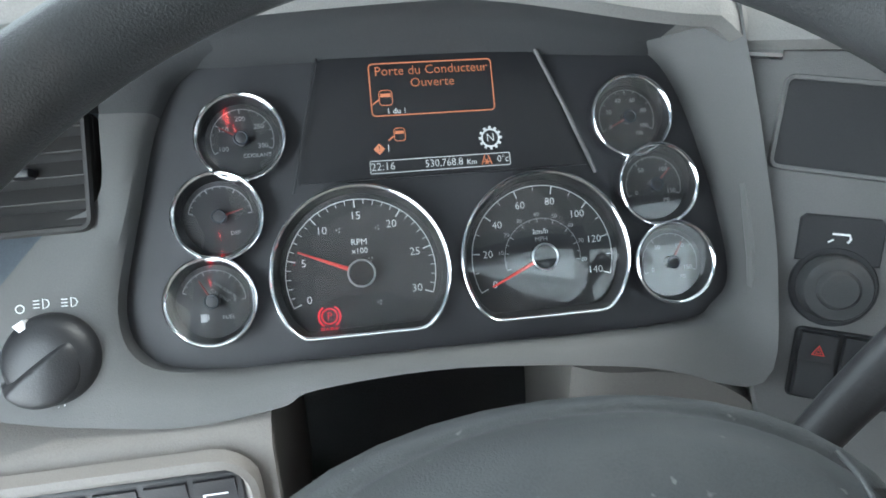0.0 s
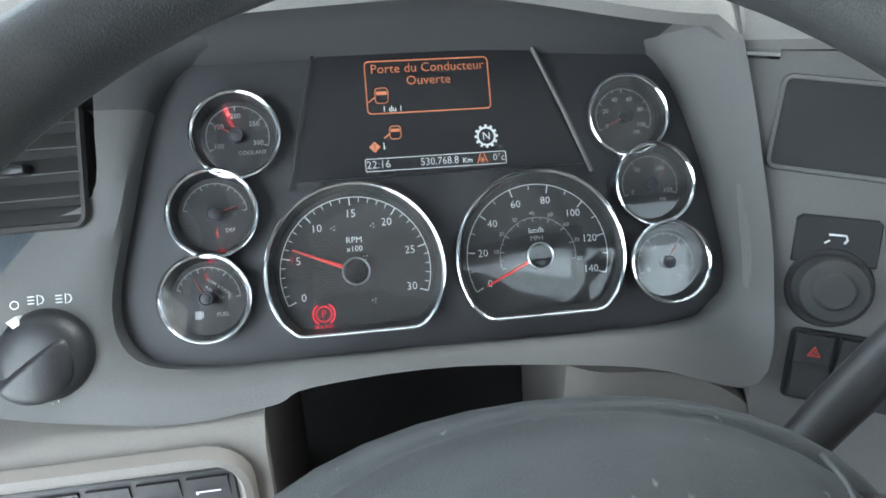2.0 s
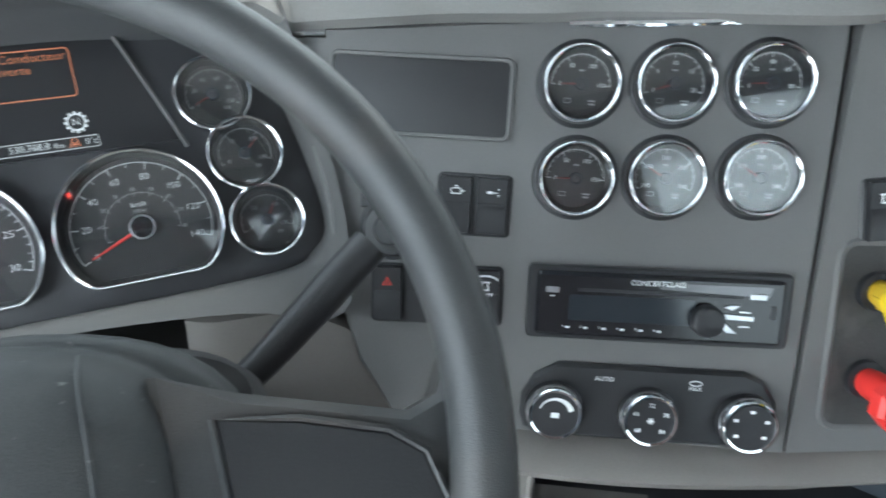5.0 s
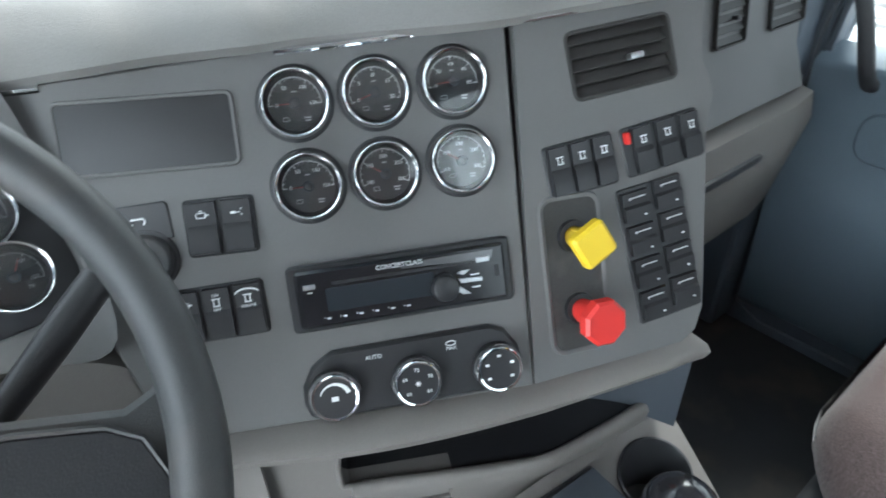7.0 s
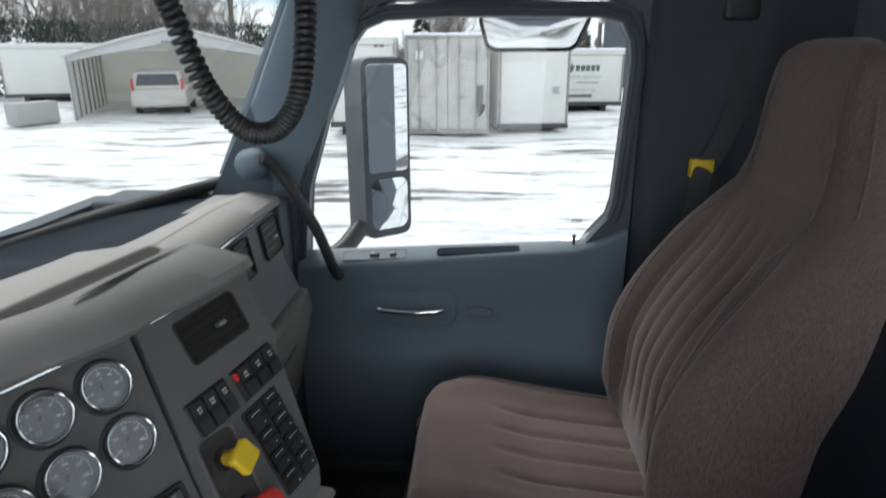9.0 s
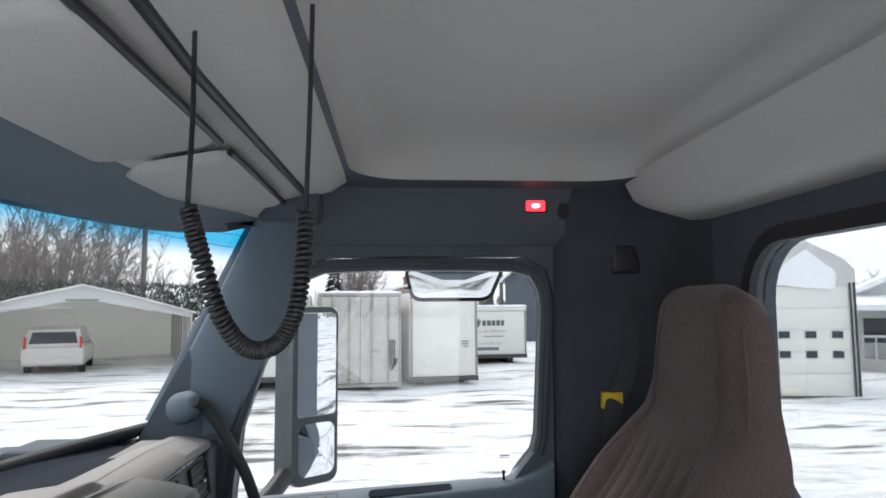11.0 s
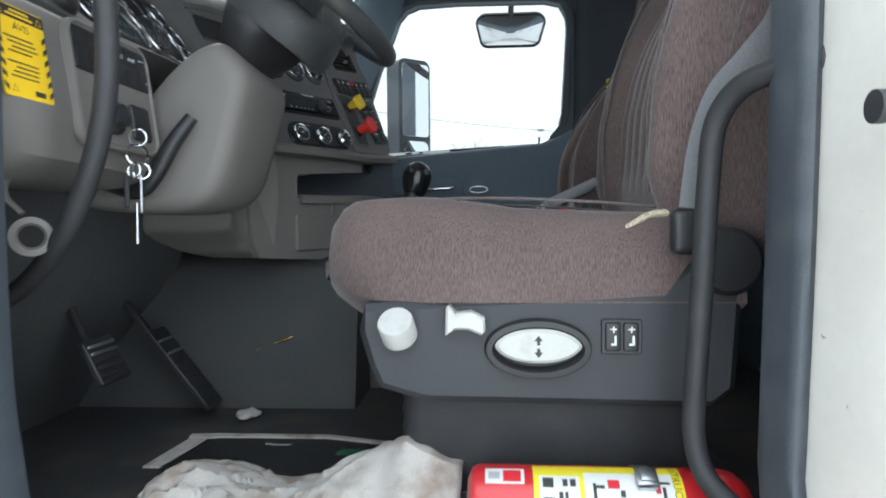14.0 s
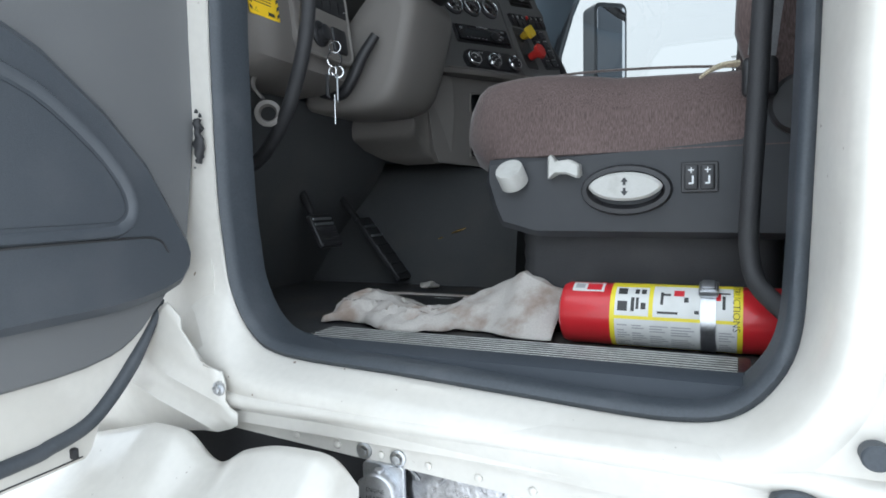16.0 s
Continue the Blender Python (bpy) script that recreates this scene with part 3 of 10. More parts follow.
# passenger fascia with a glove box below
bm = bmesh.new()
fs = []
for x in (0.72, 0.80, 1.0, 1.2, 1.30, 1.345):
    k = 0.0 if x < 1.31 else 0.03
    fs.append([Vector((x, -0.045 + k, 1.082)), Vector((x, -0.052 + k, 1.060)), Vector((x, -0.075 + k, 0.93)), Vector((x, -0.105 + k, 0.865)), Vector((x, -0.095 + k, 0.855)), Vector((x, 0.1, 0.85)), Vector((x, 0.1, 1.08))])
loft(bm, fs)
part("passenger_fascia", bm, PANEL, dashboard, "grey upper fascia before the passenger", 35)
bm = bmesh.new()
fs = []
for x in (0.70, 0.74, 1.0, 1.25, 1.345):
    k = 0.0 if 0.72 < x < 1.3 else 0.015
    fs.append([Vector((x, -0.090 + k, 0.852)), Vector((x, -0.125 + k, 0.845)), Vector((x, -0.135 + k, 0.80)), Vector((x, -0.10 + k, 0.62)), Vector((x, -0.06 + k, 0.56)), Vector((x, 0.2, 0.55)), Vector((x, 0.2, 0.85))])
loft(bm, fs)
part("glove_box", bm, TAUPE, dashboard, "taupe lower fascia with the glove box", 35)
bm = bmesh.new()
box(bm, 0.93, 1.13, -0.142, -0.128, 0.785, 0.80, 0.004)
part("glove_box_handle", bm, BLACK, dashboard, "dark recessed pull", 35)
bm = bmesh.new()
tube(bm, [(0.80 + 0.53 * i / 8, -0.064 + 0.001 * i, 1.066 - 0.0006 * i) for i in range(9)], 0.004, 8)
part("chrome_strip", bm, CHROME, dashboard, "thin chrome strip")

# lower centre: rolled taupe edge under the panels, open tray, small drawer, side cheek
CPX = CP.to_3x3() @ Vector((1, 0, 0))


def cpw(u, z, out):
    """A point below the centre panel: along it, at height z, out towards the seats."""
    base = CP @ Vector((u, -0.16, 0))
    o = Vector((-0.4723, -0.8814, 0))
    return Vector((base.x, base.y, 0)) + o * out + Vector((0, 0, z))


bm = bmesh.new()
sec = []
for i in range(17):
    u = -0.19 + 0.31 * i / 16
    bow = 0.012 * math.sin(math.pi * i / 16)
    sec.append([cpw(u, 0.812, -0.01), cpw(u, 0.806, 0.012 + bow), cpw(u, 0.799, 0.018 + bow), cpw(u, 0.788, 0.014 + bow), cpw(u, 0.785, 0.0), cpw(u, 0.785, -0.05), cpw(u, 0.81, -0.05)])
for i in range(1, 9):
    p = S3 @ Vector((-0.002 + 0.170 * i / 8, -0.158 + 0.012 * i / 8, 0))
    o = Vector((-0.30, -0.90, 0)) if i < 7 else Vector((0.15, -0.85, 0))
    zz = p.z - 0.812
    sec.append([p + o * -0.01, p + o * 0.014 + Vector((0, 0, -0.006)), p + o * 0.020 + Vector((0, 0, -0.014)), p + o * 0.015 + Vector((0, 0, -0.024)), p + Vector((0, 0, -0.027)), p + o * -0.05 + Vector((0, 0, -0.027)), p + o * -0.05])
loft(bm, sec)
part("lower_edge", bm, TAUPE, dashboard, "rolled taupe edge below the panels", 50)

# lower face, set back under the rolled edge: open on its right from the tray's height
FACE = basis(cpw(-0.19, 0, -0.012), (CPX.x, CPX.y, 0), (0, 0, 1), (-0.4723, -0.8814, 0))
bm = bmesh.new()
outline_wall(bm, [(0.01, 0.568), (0.12, 0.560), (0.342, 0.545), (0.342, 0.696), (0.124, 0.698), (0.117, 0.704), (0.117, 0.740), (0.124, 0.747), (0.342, 0.764), (0.342, 0.786), (0.0, 0.786), (-0.02, 0.70), (-0.005, 0.60)], [], -0.02, 0.0, FACE)
part("tray_face", bm, TAUPE, dashboard, "taupe lower face round an open tray", 30)
bm = bmesh.new()
tube(bm, spline([FACE @ Vector(q) for q in ((0.150, 0.749, 0.0), (0.124, 0.747, 0.0), (0.1165, 0.740, 0.0), (0.1165, 0.704, 0.0), (0.124, 0.698, 0.0), (0.150, 0.698, 0.0))], 4), 0.0032, 8)
part("tray_rim", bm, TAUPE, dashboard, "", 60)
bm = bmesh.new()
prism(bm, rounded(0.205, 0.080, 0.008, 3, 0.212, 0.618), -0.01, 0.007, 0.003, FACE)
part("drawer", bm, TAUPE, dashboard, "taupe drawer front", 30)
bm = bmesh.new()
box(bm, 0.25, 0.28, 0.58, 0.588, 0.004, 0.010, 0.002, 2, FACE)
part("drawer_latch", bm, BLACK, dashboard, "", 30)

# the tray's lip bows out towards the seats and ends at the angled panel's far edge
LIP = spline([(0.322, -0.166, 0.700), (0.352, -0.183, 0.700), (0.408, -0.219, 0.701), (0.452, -0.246, 0.702), (0.492, -0.268, 0.703), (0.552, -0.280, 0.704), (0.640, -0.292, 0.706), (0.662, -0.290, 0.708)], 4)
bm = bmesh.new()
loft(bm, [[p + Vector((0.003, 0.006, -0.008)), p + Vector((0.002, 0.006, -0.001)), p + Vector((0.0, 0.002, 0.003)), p + Vector((-0.002, -0.004, 0.002)), p + Vector((-0.003, -0.007, -0.006)), p + Vector((-0.003, -0.006, -0.016)), p + Vector((0.0, 0.004, -0.018))] for p in LIP])
part("tray_lip", bm, TAUPE, dashboard, "taupe lip of the open tray", 60)
bm = bmesh.new()
loft(bm, [[Vector((p.x, p.y + 0.004, p.z - 0.014)), Vector((p.x - 0.001, p.y - 0.001, p.z - 0.020)), Vector((p.x + 0.004, p.y + 0.012, 0.56)), Vector((p.x + 0.01, p.y + 0.03, 0.56))] for p in LIP if p.x > 0.40])
part("lower_wall", bm, TAUPE, dashboard, "taupe wall below the tray's lip", 40)
bm = bmesh.new()
inner = [p + Vector((0.05, 0.10, 0)) for p in LIP]
loft(bm, [[Vector((a.x, a.y + 0.004, a.z - 0.004)), Vector((b.x, b.y, a.z - 0.004)), Vector((b.x, b.y, a.z - 0.012)), Vector((a.x, a.y + 0.004, a.z - 0.012))] for a, b in zip(LIP, inner)])
part("tray_floor", bm, BLACK, dashboard, "black tray floor", 40)
# the tray's back is coloured dark for the shade inside the opening
bm = bmesh.new()
bk = [(cpw(u, 0.786, -0.10), cpw(u, 0.690, -0.10)) for u in (-0.090, 0.0, 0.10)]
bk.insert(0, (cpw(-0.092, 0.786, -0.012), cpw(-0.092, 0.690, -0.012)))
for i in range(3, 9):
    p = S3 @ Vector((-0.002 + 0.170 * i / 8, -0.158 + 0.012 * i / 8, 0))
    o = Vector((0.30, 0.90, 0)) * (0.075, 0.065, 0.055, 0.04, 0.022, -0.004)[i - 3]
    bk.append((p + o + Vector((0, 0, -0.012)), Vector((p.x + o.x, p.y + o.y, 0.690))))
loft(bm, [[a, b, b + Vector((0.004, 0.01, 0)), a + Vector((0.004, 0.01, 0))] for a, b in bk])
part("tray_back", bm, DARKTRIM, dashboard, "back of the open tray, its shade put into a dark colour", 40)
bm = bmesh.new()
lathe(bm, [(0.015, 0.0), (0.015, 0.006), (0.0125, 0.008), (0.011, 0.005), (0, 0.004)], 22, basis(S3 @ Vector((0.118, -0.152, 0)) + Vector((0.012, 0.040, -0.034)), (0.93, -0.37, 0), (0, 0, 1), (-0.37, -0.93, 0)))
part("power_socket", bm, BLACK, dashboard, "round black power socket", 50)

# taupe skirt between the column and the centre, curving down and back
bm = bmesh.new()
sk = []
TOPS = spline([(0.07, -0.035, 0.900), (0.092, -0.046, 0.9005), (0.142, -0.050, 0.896), (0.184, -0.063, 0.879), (0.213, -0.083, 0.849), (0.255, -0.125, 0.812)], 3)
for i, p in enumerate(TOPS):
    t = i / (len(TOPS) - 1)
    x, y0, ztop = p.x, p.y, p.z
    zbot = 0.648 - 0.082 * t ** 0.8
    yb = y0 - 0.045 * (1 - t)
    sk.append([Vector((x, y0 + 0.03, ztop)), Vector((x - 0.002, y0, ztop - 0.004)), Vector((x - 0.006, y0 - 0.014, ztop - 0.05)), Vector((x - 0.004, (y0 + yb) / 2 - 0.016, (ztop + zbot) / 2)), Vector((x + 0.06 * (1 - t), yb - 0.004, zbot + 0.03)), Vector((x + 0.004 + 0.062 * (1 - t), yb + 0.004, zbot + 0.008)), Vector((x + 0.01 + 0.062 * (1 - t), yb + 0.025, zbot)), Vector((x + 0.025, y0 + 0.14, zbot)), Vector((x, y0 + 0.14, ztop))])
loft(bm, sk)
part("lower_skirt", bm, TAUPE, dashboard, "taupe skirt curving under the dashboard", 50)

# driver's left: lower panel with the switch bank, end cheek
bm = bmesh.new()
lp = []
for i in range(9):
    t = i / 8
    x = -0.448 + 0.321 * t
    d = 0.012 if i == 0 else 0.0
    lp.append([Vector((x, 0.06, 0.906)), Vector((x, -0.052 + d, 0.900)), Vector((x, -0.064 + d, 0.890)), Vector((x, -0.0765 + d, 0.83)), Vector((x, -0.084 + d, 0.775)), Vector((x, -0.076 + d, 0.722 - 0.01 * t)), Vector((x, -0.04, 0.695)), Vector((x, 0.10, 0.69)), Vector((x, 0.12, 0.90))])
loft(bm, lp)
part("lower_panel", bm, TAUPE, dashboard, "taupe lower panel beside the driver's door", 45)
bm = bmesh.new()
CHEEK = basis((-0.450, 0, 0), (0, -1, 0), (0, 0, 1), (-1, 0, 0))
prism(bm, [(-0.10, 0.69), (0.04, 0.695), (0.066, 0.715), (0.074, 0.775), (0.066, 0.83), (0.054, 0.90), (0.035, 0.95), (0.0, 1.02), (-0.04, 1.085), (-0.10, 1.10), (-0.2, 1.05)], -0.02, 0.004, 0.003, CHEEK)
part("end_cheek", bm, TAUPE, dashboard, "taupe end of the dashboard at the driver's door", 30)
# dark insulation below
bm = bmesh.new()
ins = []
for x in (XD + 0.02, -0.2, 0.1, 0.3):
    ins.append([Vector((x, 0.06, 0.69)), Vector((x, 0.10, 0.56)), Vector((x, 0.24, 0.36)), Vector((x, 0.30, ZF)), Vector((x, 0.42, ZF)), Vector((x, 0.42, 0.70))])
loft(bm, ins)
part("insulation", bm, FOOTWELL, dashboard, "dark grey toe board", 50)
# engine tunnel below the centre
bm = bmesh.new()
tn = []
for y in (0.40, 0.0, -0.16, -0.30):
    s = 0.02 * (y + 0.30)
    tn.append([Vector((0.24 - s, y, ZF)), Vector((0.27, y, 0.42)), Vector((0.32, y, 0.54)), Vector((0.40, y, 0.58 if y > -0.2 else 0.52)), Vector((0.66, y, 0.58 if y > -0.2 else 0.52)), Vector((0.72, y, 0.50)), Vector((0.76, y, ZF))])
loft(bm, tn)
part("tunnel", bm, FOOTWELL, dashboard, "dark grey engine tunnel cover", 50)


# two gold pieces added in place of a pair of reflected glints
for y0, z0, y1, z1 in ((-0.072, 0.364, -0.112, 0.380), (-0.122, 0.384, -0.162, 0.398)):
    bm = bmesh.new()
    tube(bm, [(0.2605, y0, z0), (0.2625, (y0 + y1) / 2, (z0 + z1) / 2), (0.2650, y1, z1)], lambda t: 0.0012 + 0.0026 * math.sin(math.pi * t), 8)
    part("brass_edge", bm, GOLD_GLINT, dashboard, "gold glint on the tunnel cover, made as a thin metal piece", 60)


# ---- air vents ----
VENTBLACK = mat("vent_brown_black", (0.026, 0.024, 0.023), 0.6, grain=0.1, scale=900, stain=0.4, stain_scale=20, stain_col=(0.045, 0.042, 0.04))
def air_vent(m, w, h, slats, label, tilt=0.5):
    t = thing("air_vent", m, label, "air vent", "dashboard air vents")
    bm = bmesh.new()
    sweep_ring(bm, rounded(w, h, 0.006, 3), [(0.002, -0.002), (0.001, 0.0012), (-0.0015, 0.0010), (-0.002, -0.02)])
    part("frame", bm, VENTBLACK, t, "", 50)
    bm = bmesh.new()
    prism(bm, rounded(w - 0.003, h - 0.003, 0.004, 2), -0.016, -0.013)
    part("backing", bm, VENTBLACK, t, "", 30)
    for i in range(slats):
        y = -h / 2 + h * (i + 0.5) / slats
        bm = bmesh.new()
        box(bm, -w / 2 + 0.003, w / 2 - 0.003, -0.0058, 0.0058, -0.0008, 0.0008, 0.0004, 1, pose(0, y, -0.0052, -28))
        part("slat", bm, VENTBLACK, t, "", 30)
    bm = bmesh.new()
    box(bm, -0.007, 0.007, -0.003, 0.003, -0.004, 0.006, 0.002, 2, pose(w * 0.12, -0.002, 0))
    part("thumb_slider", bm, SATIN if w > 0.101 else BLACK, t, "", 40)
    return t


air_vent(S3 @ pose(0.110, 0.1265, 0.0005, 0, 0, 6), 0.104, 0.058, 5, "black louvred air vent in the angled grey panel")
PF = basis((1.09, -0.0655, 1.012), (0.9999, 0.0, 0), (0, 0.17, 0.985), (0, -0.985, 0.17))
air_vent(PF @ pose(-0.02, -0.004, 0.002), 0.082, 0.080, 5, "black louvred air vent in the passenger fascia")
air_vent(PF @ pose(0.155, -0.004, 0.002), 0.112, 0.080, 5, "black louvred air vent beside the passenger door")
air_vent(CL @ pose(-0.262, 0.030, 0.010, 0, -8, 0), 0.100, 0.074, 5, "dark louvred air vent beside the instrument cluster")



# ---- instruments ----
def dee(r, flat, n=56, rc=0.009):
    """A round outline with a flat foot at -flat, its corners rounded."""
    e = 0.42
    pts = []
    for i in range(n + 1):
        t = -e + (math.pi + 2 * e) * i / n
        pts.append((r * math.cos(t), r * math.sin(t)))
    side = [(0.865 * r, -0.505 * r), (0.795 * r, -0.585 * r), (0.725 * r, -0.650 * r), (0.66 * r, -flat * 0.985), (0.58 * r, -flat)]
    pts += [(-x, y) for x, y in side] + [(-r * 0.3, -flat), (0, -flat), (r * 0.3, -flat)] + side[::-1]
    return pts


def ticks(parent, r0, r1, a0, a1, count, major, material, z, width=0.0005, major_len=1.7):
    bm = bmesh.new()
    for i in range(count + 1):
        a = radians(a0 + (a1 - a0) * i / count)
        big = i % major == 0
        ln = (r1 - r0) * (major_len if big else 1)
        box(bm, r1 - ln, r1, -width * (1.3 if big else 0.8) / 2, width * (1.3 if big else 0.8) / 2, z - 0.0002, z, 0, 1, Matrix.Rotation(a, 4, "Z"))
    steps = 48
    vs = []
    for i in range(steps + 1):
        a = radians(a0 + (a1 - a0) * i / steps)
        vs.append([bm.verts.new((r * math.cos(a), r * math.sin(a), z)) for r in (r1, r1 + width)])
    for p, q in zip(vs, vs[1:]):
        bm.faces.new((p[0], q[0], q[1], p[1]))
    return part("scale_marks", bm, material, parent, "", None)


def gauge_face(dial, outline, depth, needle_len, needle_deg, hub, dome=0.085, tilt=0.0, lean=0.0):
    """The pieces over a dial: chrome bezel, needle, hub cap and lens, as parts of the dial."""
    bm = bmesh.new()
    sweep_ring(bm, outline, [(0.0004, -depth - 0.0006), (0.0004, -0.001), (0.0005, 0.0030), (0.0001, 0.0046), (-0.0008, 0.0052), (-0.0018, 0.0046), (-0.0024, 0.0034)])
    part("bezel", bm, CHROME, dial, "chrome bezel ring", 60)
    bm = bmesh.new()
    sweep_ring(bm, outline, [(-0.0022, 0.0036), (-0.0032, 0.001), (-0.0050, -depth)])
    part("well", bm, DIAL, dial, "", 60)
    if needle_len:
        bm = bmesh.new()
        w = needle_len * 0.030 + 0.0004
        vs = [bm.verts.new(p) for p in ((-needle_len * 0.12, -w, 0), (needle_len, -w * 0.35, 0), (needle_len, w * 0.35, 0), (-needle_len * 0.12, w, 0))]
        up = [bm.verts.new((v.co.x, v.co.y * 0.5, 0.0012)) for v in vs]
        for i in range(4):
            bm.faces.new((vs[i], vs[(i + 1) % 4], up[(i + 1) % 4], up[i]))
        bm.faces.new(up)
        mm = Matrix.Translation((0, 0, -depth + 0.004)) @ Matrix.Rotation(radians(needle_deg), 4, "Z")
        for v in bm.verts:
            v.co = mm @ v.co
        part("needle", bm, NEEDLE if needle_len > 0.02 else NEEDLE_DIM, dial, "red pointer needle", 30)
        bm = bmesh.new()
        lathe(bm, [(hub, -depth), (hub, -depth + 0.005), (hub * 0.92, -depth + 0.0062), (hub * 0.8, -depth + 0.0066), (0, -depth + 0.0066)], 28)
        part("hub_cap", bm, GLOSSY if needle_len > 0.02 else BINNACLE, dial, "black hub cap", 40)
        bm = bmesh.new()
        sweep_ring(bm, circle(hub * 0.96, 28), [(0.0, -depth + 0.0055), (0.0006, -depth + 0.0066), (0, -depth + 0.0072), (-0.0006, -depth + 0.0066)])
        part("hub_ring", bm, SATIN if needle_len > 0.02 else DARKTRIM, dial, "", 60)
    bm = bmesh.new()
    edge = grown(outline, -0.0022)
    cy = sum(p[1] for p in edge) / len(edge)
    rad = max(p[0] for p in edge)
    top = max(p[1] for p in edge)
    loft(bm, [[Vector((p[0] * f, cy + (p[1] - cy) * f, 0.0030 + lean * p[0] * f + tilt * (cy + (p[1] - cy) * f - top) + dome * rad * (1 - f * f))) for p in edge] for f in (1.0, 0.86, 0.7, 0.52, 0.34, 0.16, 0.04)])
    ln = part("lens", bm, LENS, dial, "clear dusty domed lens", 60)
    ln.visible_shadow = False


def numbers(dial, items, r, a0, a1, size, z, material=WHITE):
    for f, s in items:
        a = radians(a0 + (a1 - a0) * f)
        text_ob(s, size, material, dial, r * math.cos(a), r * math.sin(a), z, name="lettering")


cluster = thing("instrument_cluster", CL, "black instrument cluster with chrome-ringed gauges and a lit display", "instrument cluster")
bm = bmesh.new()
plate = closed_spline([(p[0] * 1.03, p[1] * 1.03, 0) for p in INNER], 5)
prism(bm, [(p.x, p.y) for p in plate], -0.045, -0.001)
part("backplate", bm, BINNACLE, cluster, "black cluster backplate", 30)
# raised trapezoid round the display
for x0, x1, rr, mt in ((0.070, 0.104, 0.0015, PANEL), (-0.075, -0.096, 0.0007, BINNACLE)):
    bm = bmesh.new()
    tube(bm, [(x0, 0.092, 0.002), ((x0 + x1) / 2, 0.05, 0.003), (x1, 0.006, 0.002)], rr, 8)
    part("display_border", bm, mt, cluster, "grey ridge beside the display", 50)
bm = bmesh.new()
prism(bm, [(-0.091, 0.012), (0.099, 0.012), (0.068, 0.092), (-0.072, 0.092)], -0.002, 0.0008)
part("display_glass", bm, mat("smoked_display", (0.016, 0.016, 0.018), 0.32), cluster, "smoked black display window", 30)

Z = 0.0014
bm = bmesh.new()
sweep_ring(bm, rounded(0.082, 0.035, 0.003, 3, -0.0015, 0.070), [(0.0, Z - 0.0004), (0.0, Z), (-0.0007, Z), (-0.0007, Z - 0.0004)])
part("message_frame", bm, ORANGE, cluster, "lit orange message frame", None)
text_ob("Porte du Conducteur", 0.0086, ORANGE, cluster, -0.001, 0.0818, Z, name="message")
text_ob("Ouverte", 0.0086, ORANGE, cluster, -0.001, 0.0735, Z, name="message")
text_ob("1 du 1", 0.0052, WHITELIT, cluster, -0.026, 0.0555, Z, name="message")


def car_icon(x, y, s, ajar=True):
    bm = bmesh.new()
    sweep_ring(bm, rounded(0.0090 * s, 0.0104 * s, 0.0024 * s, 3, x, y), [(0, Z), (-0.0005, Z)])
    box(bm, x - 0.0034 * s, x + 0.0034 * s, y + 0.0006 * s, y + 0.0028 * s, Z - 0.0003, Z)
    box(bm, 0, 0.0052 * s, -0.0004, 0.0004, 0, 0.0003, 0, 1, pose(x - 0.0045 * s, y - 0.001 * s, Z - 0.0003, 0, 0, 215))
    part("door_icon", bm, ORANGE, cluster, "lit open-door icon", None)


car_icon(-0.0325, 0.0645, 1.0)
car_icon(-0.0255, 0.0400, 0.85)
bm = bmesh.new()
box(bm, -0.0026, 0.0026, -0.0026, 0.0026, -0.0003, 0, 0, 1, pose(-0.0395, 0.0312, Z, 0, 0, 45))
part("warning_icon", bm, ORANGE, cluster, "lit warning diamond", None)
text_ob("!", 0.0055, BINNACLE, cluster, -0.0395, 0.0312, Z + 0.0003, name="message")
text_ob("1", 0.0068, WHITELIT, cluster, -0.0335, 0.0312, Z, name="message")
bm = bmesh.new()
sweep_ring(bm, rounded(0.093, 0.0085, 0.001, 2, 0.0, 0.0195), [(0.0, Z - 0.0004), (0.0, Z), (-0.0004, Z), (-0.0004, Z - 0.0004)])
part("status_frame", bm, WHITELIT, cluster, "lit status bar frame", None)
text_ob("22:16", 0.0072, WHITELIT, cluster, -0.038, 0.0195, Z, name="message")
text_ob("530,768.8", 0.0070, WHITELIT, cluster, 0.002, 0.0195, Z, name="message", squeeze=0.92)
text_ob("Km", 0.0048, WHITELIT, cluster, 0.0205, 0.0188, Z, name="message")
text_ob("0°c", 0.0066, WHITELIT, cluster, 0.0415, 0.0195, Z, name="message", squeeze=0.9)
bm = bmesh.new()
for i in range(3):
    box(bm, -0.0021, 0.0021, -0.0003, 0.0003, -0.0003, 0, 0, 1, pose(0.0305, 0.0185, Z, 0, 0, 60 * i))
for sx in (-1, 1):
    box(bm, -0.0034, 0.0034, -0.0003, 0.0003, -0.0003, 0, 0, 1, pose(0.0305 + sx * 0.0022, 0.0197, Z, 0, 0, 90 - sx * -20))
part("frost_icon", bm, ORANGE, cluster, "lit frost warning icon", None)
bm = bmesh.new()
sweep_ring(bm, circle(0.0063, 30), [(0, Z - 0.0003), (0, Z), (-0.0011, Z), (-0.0011, Z - 0.0003)], None, 0.0343, 0.034)
for i in range(12):
    box(bm, 0.0060, 0.0078, -0.0008, 0.0008, -0.0003, 0, 0, 1, pose(0.0343, 0.034, Z, 0, 0, 30 * i))
part("gear_icon", bm, WHITELIT, cluster, "lit gear-shaped icon", None)
text_ob("N", 0.0072, WHITELIT, cluster, 0.0343, 0.034, Z, name="message")


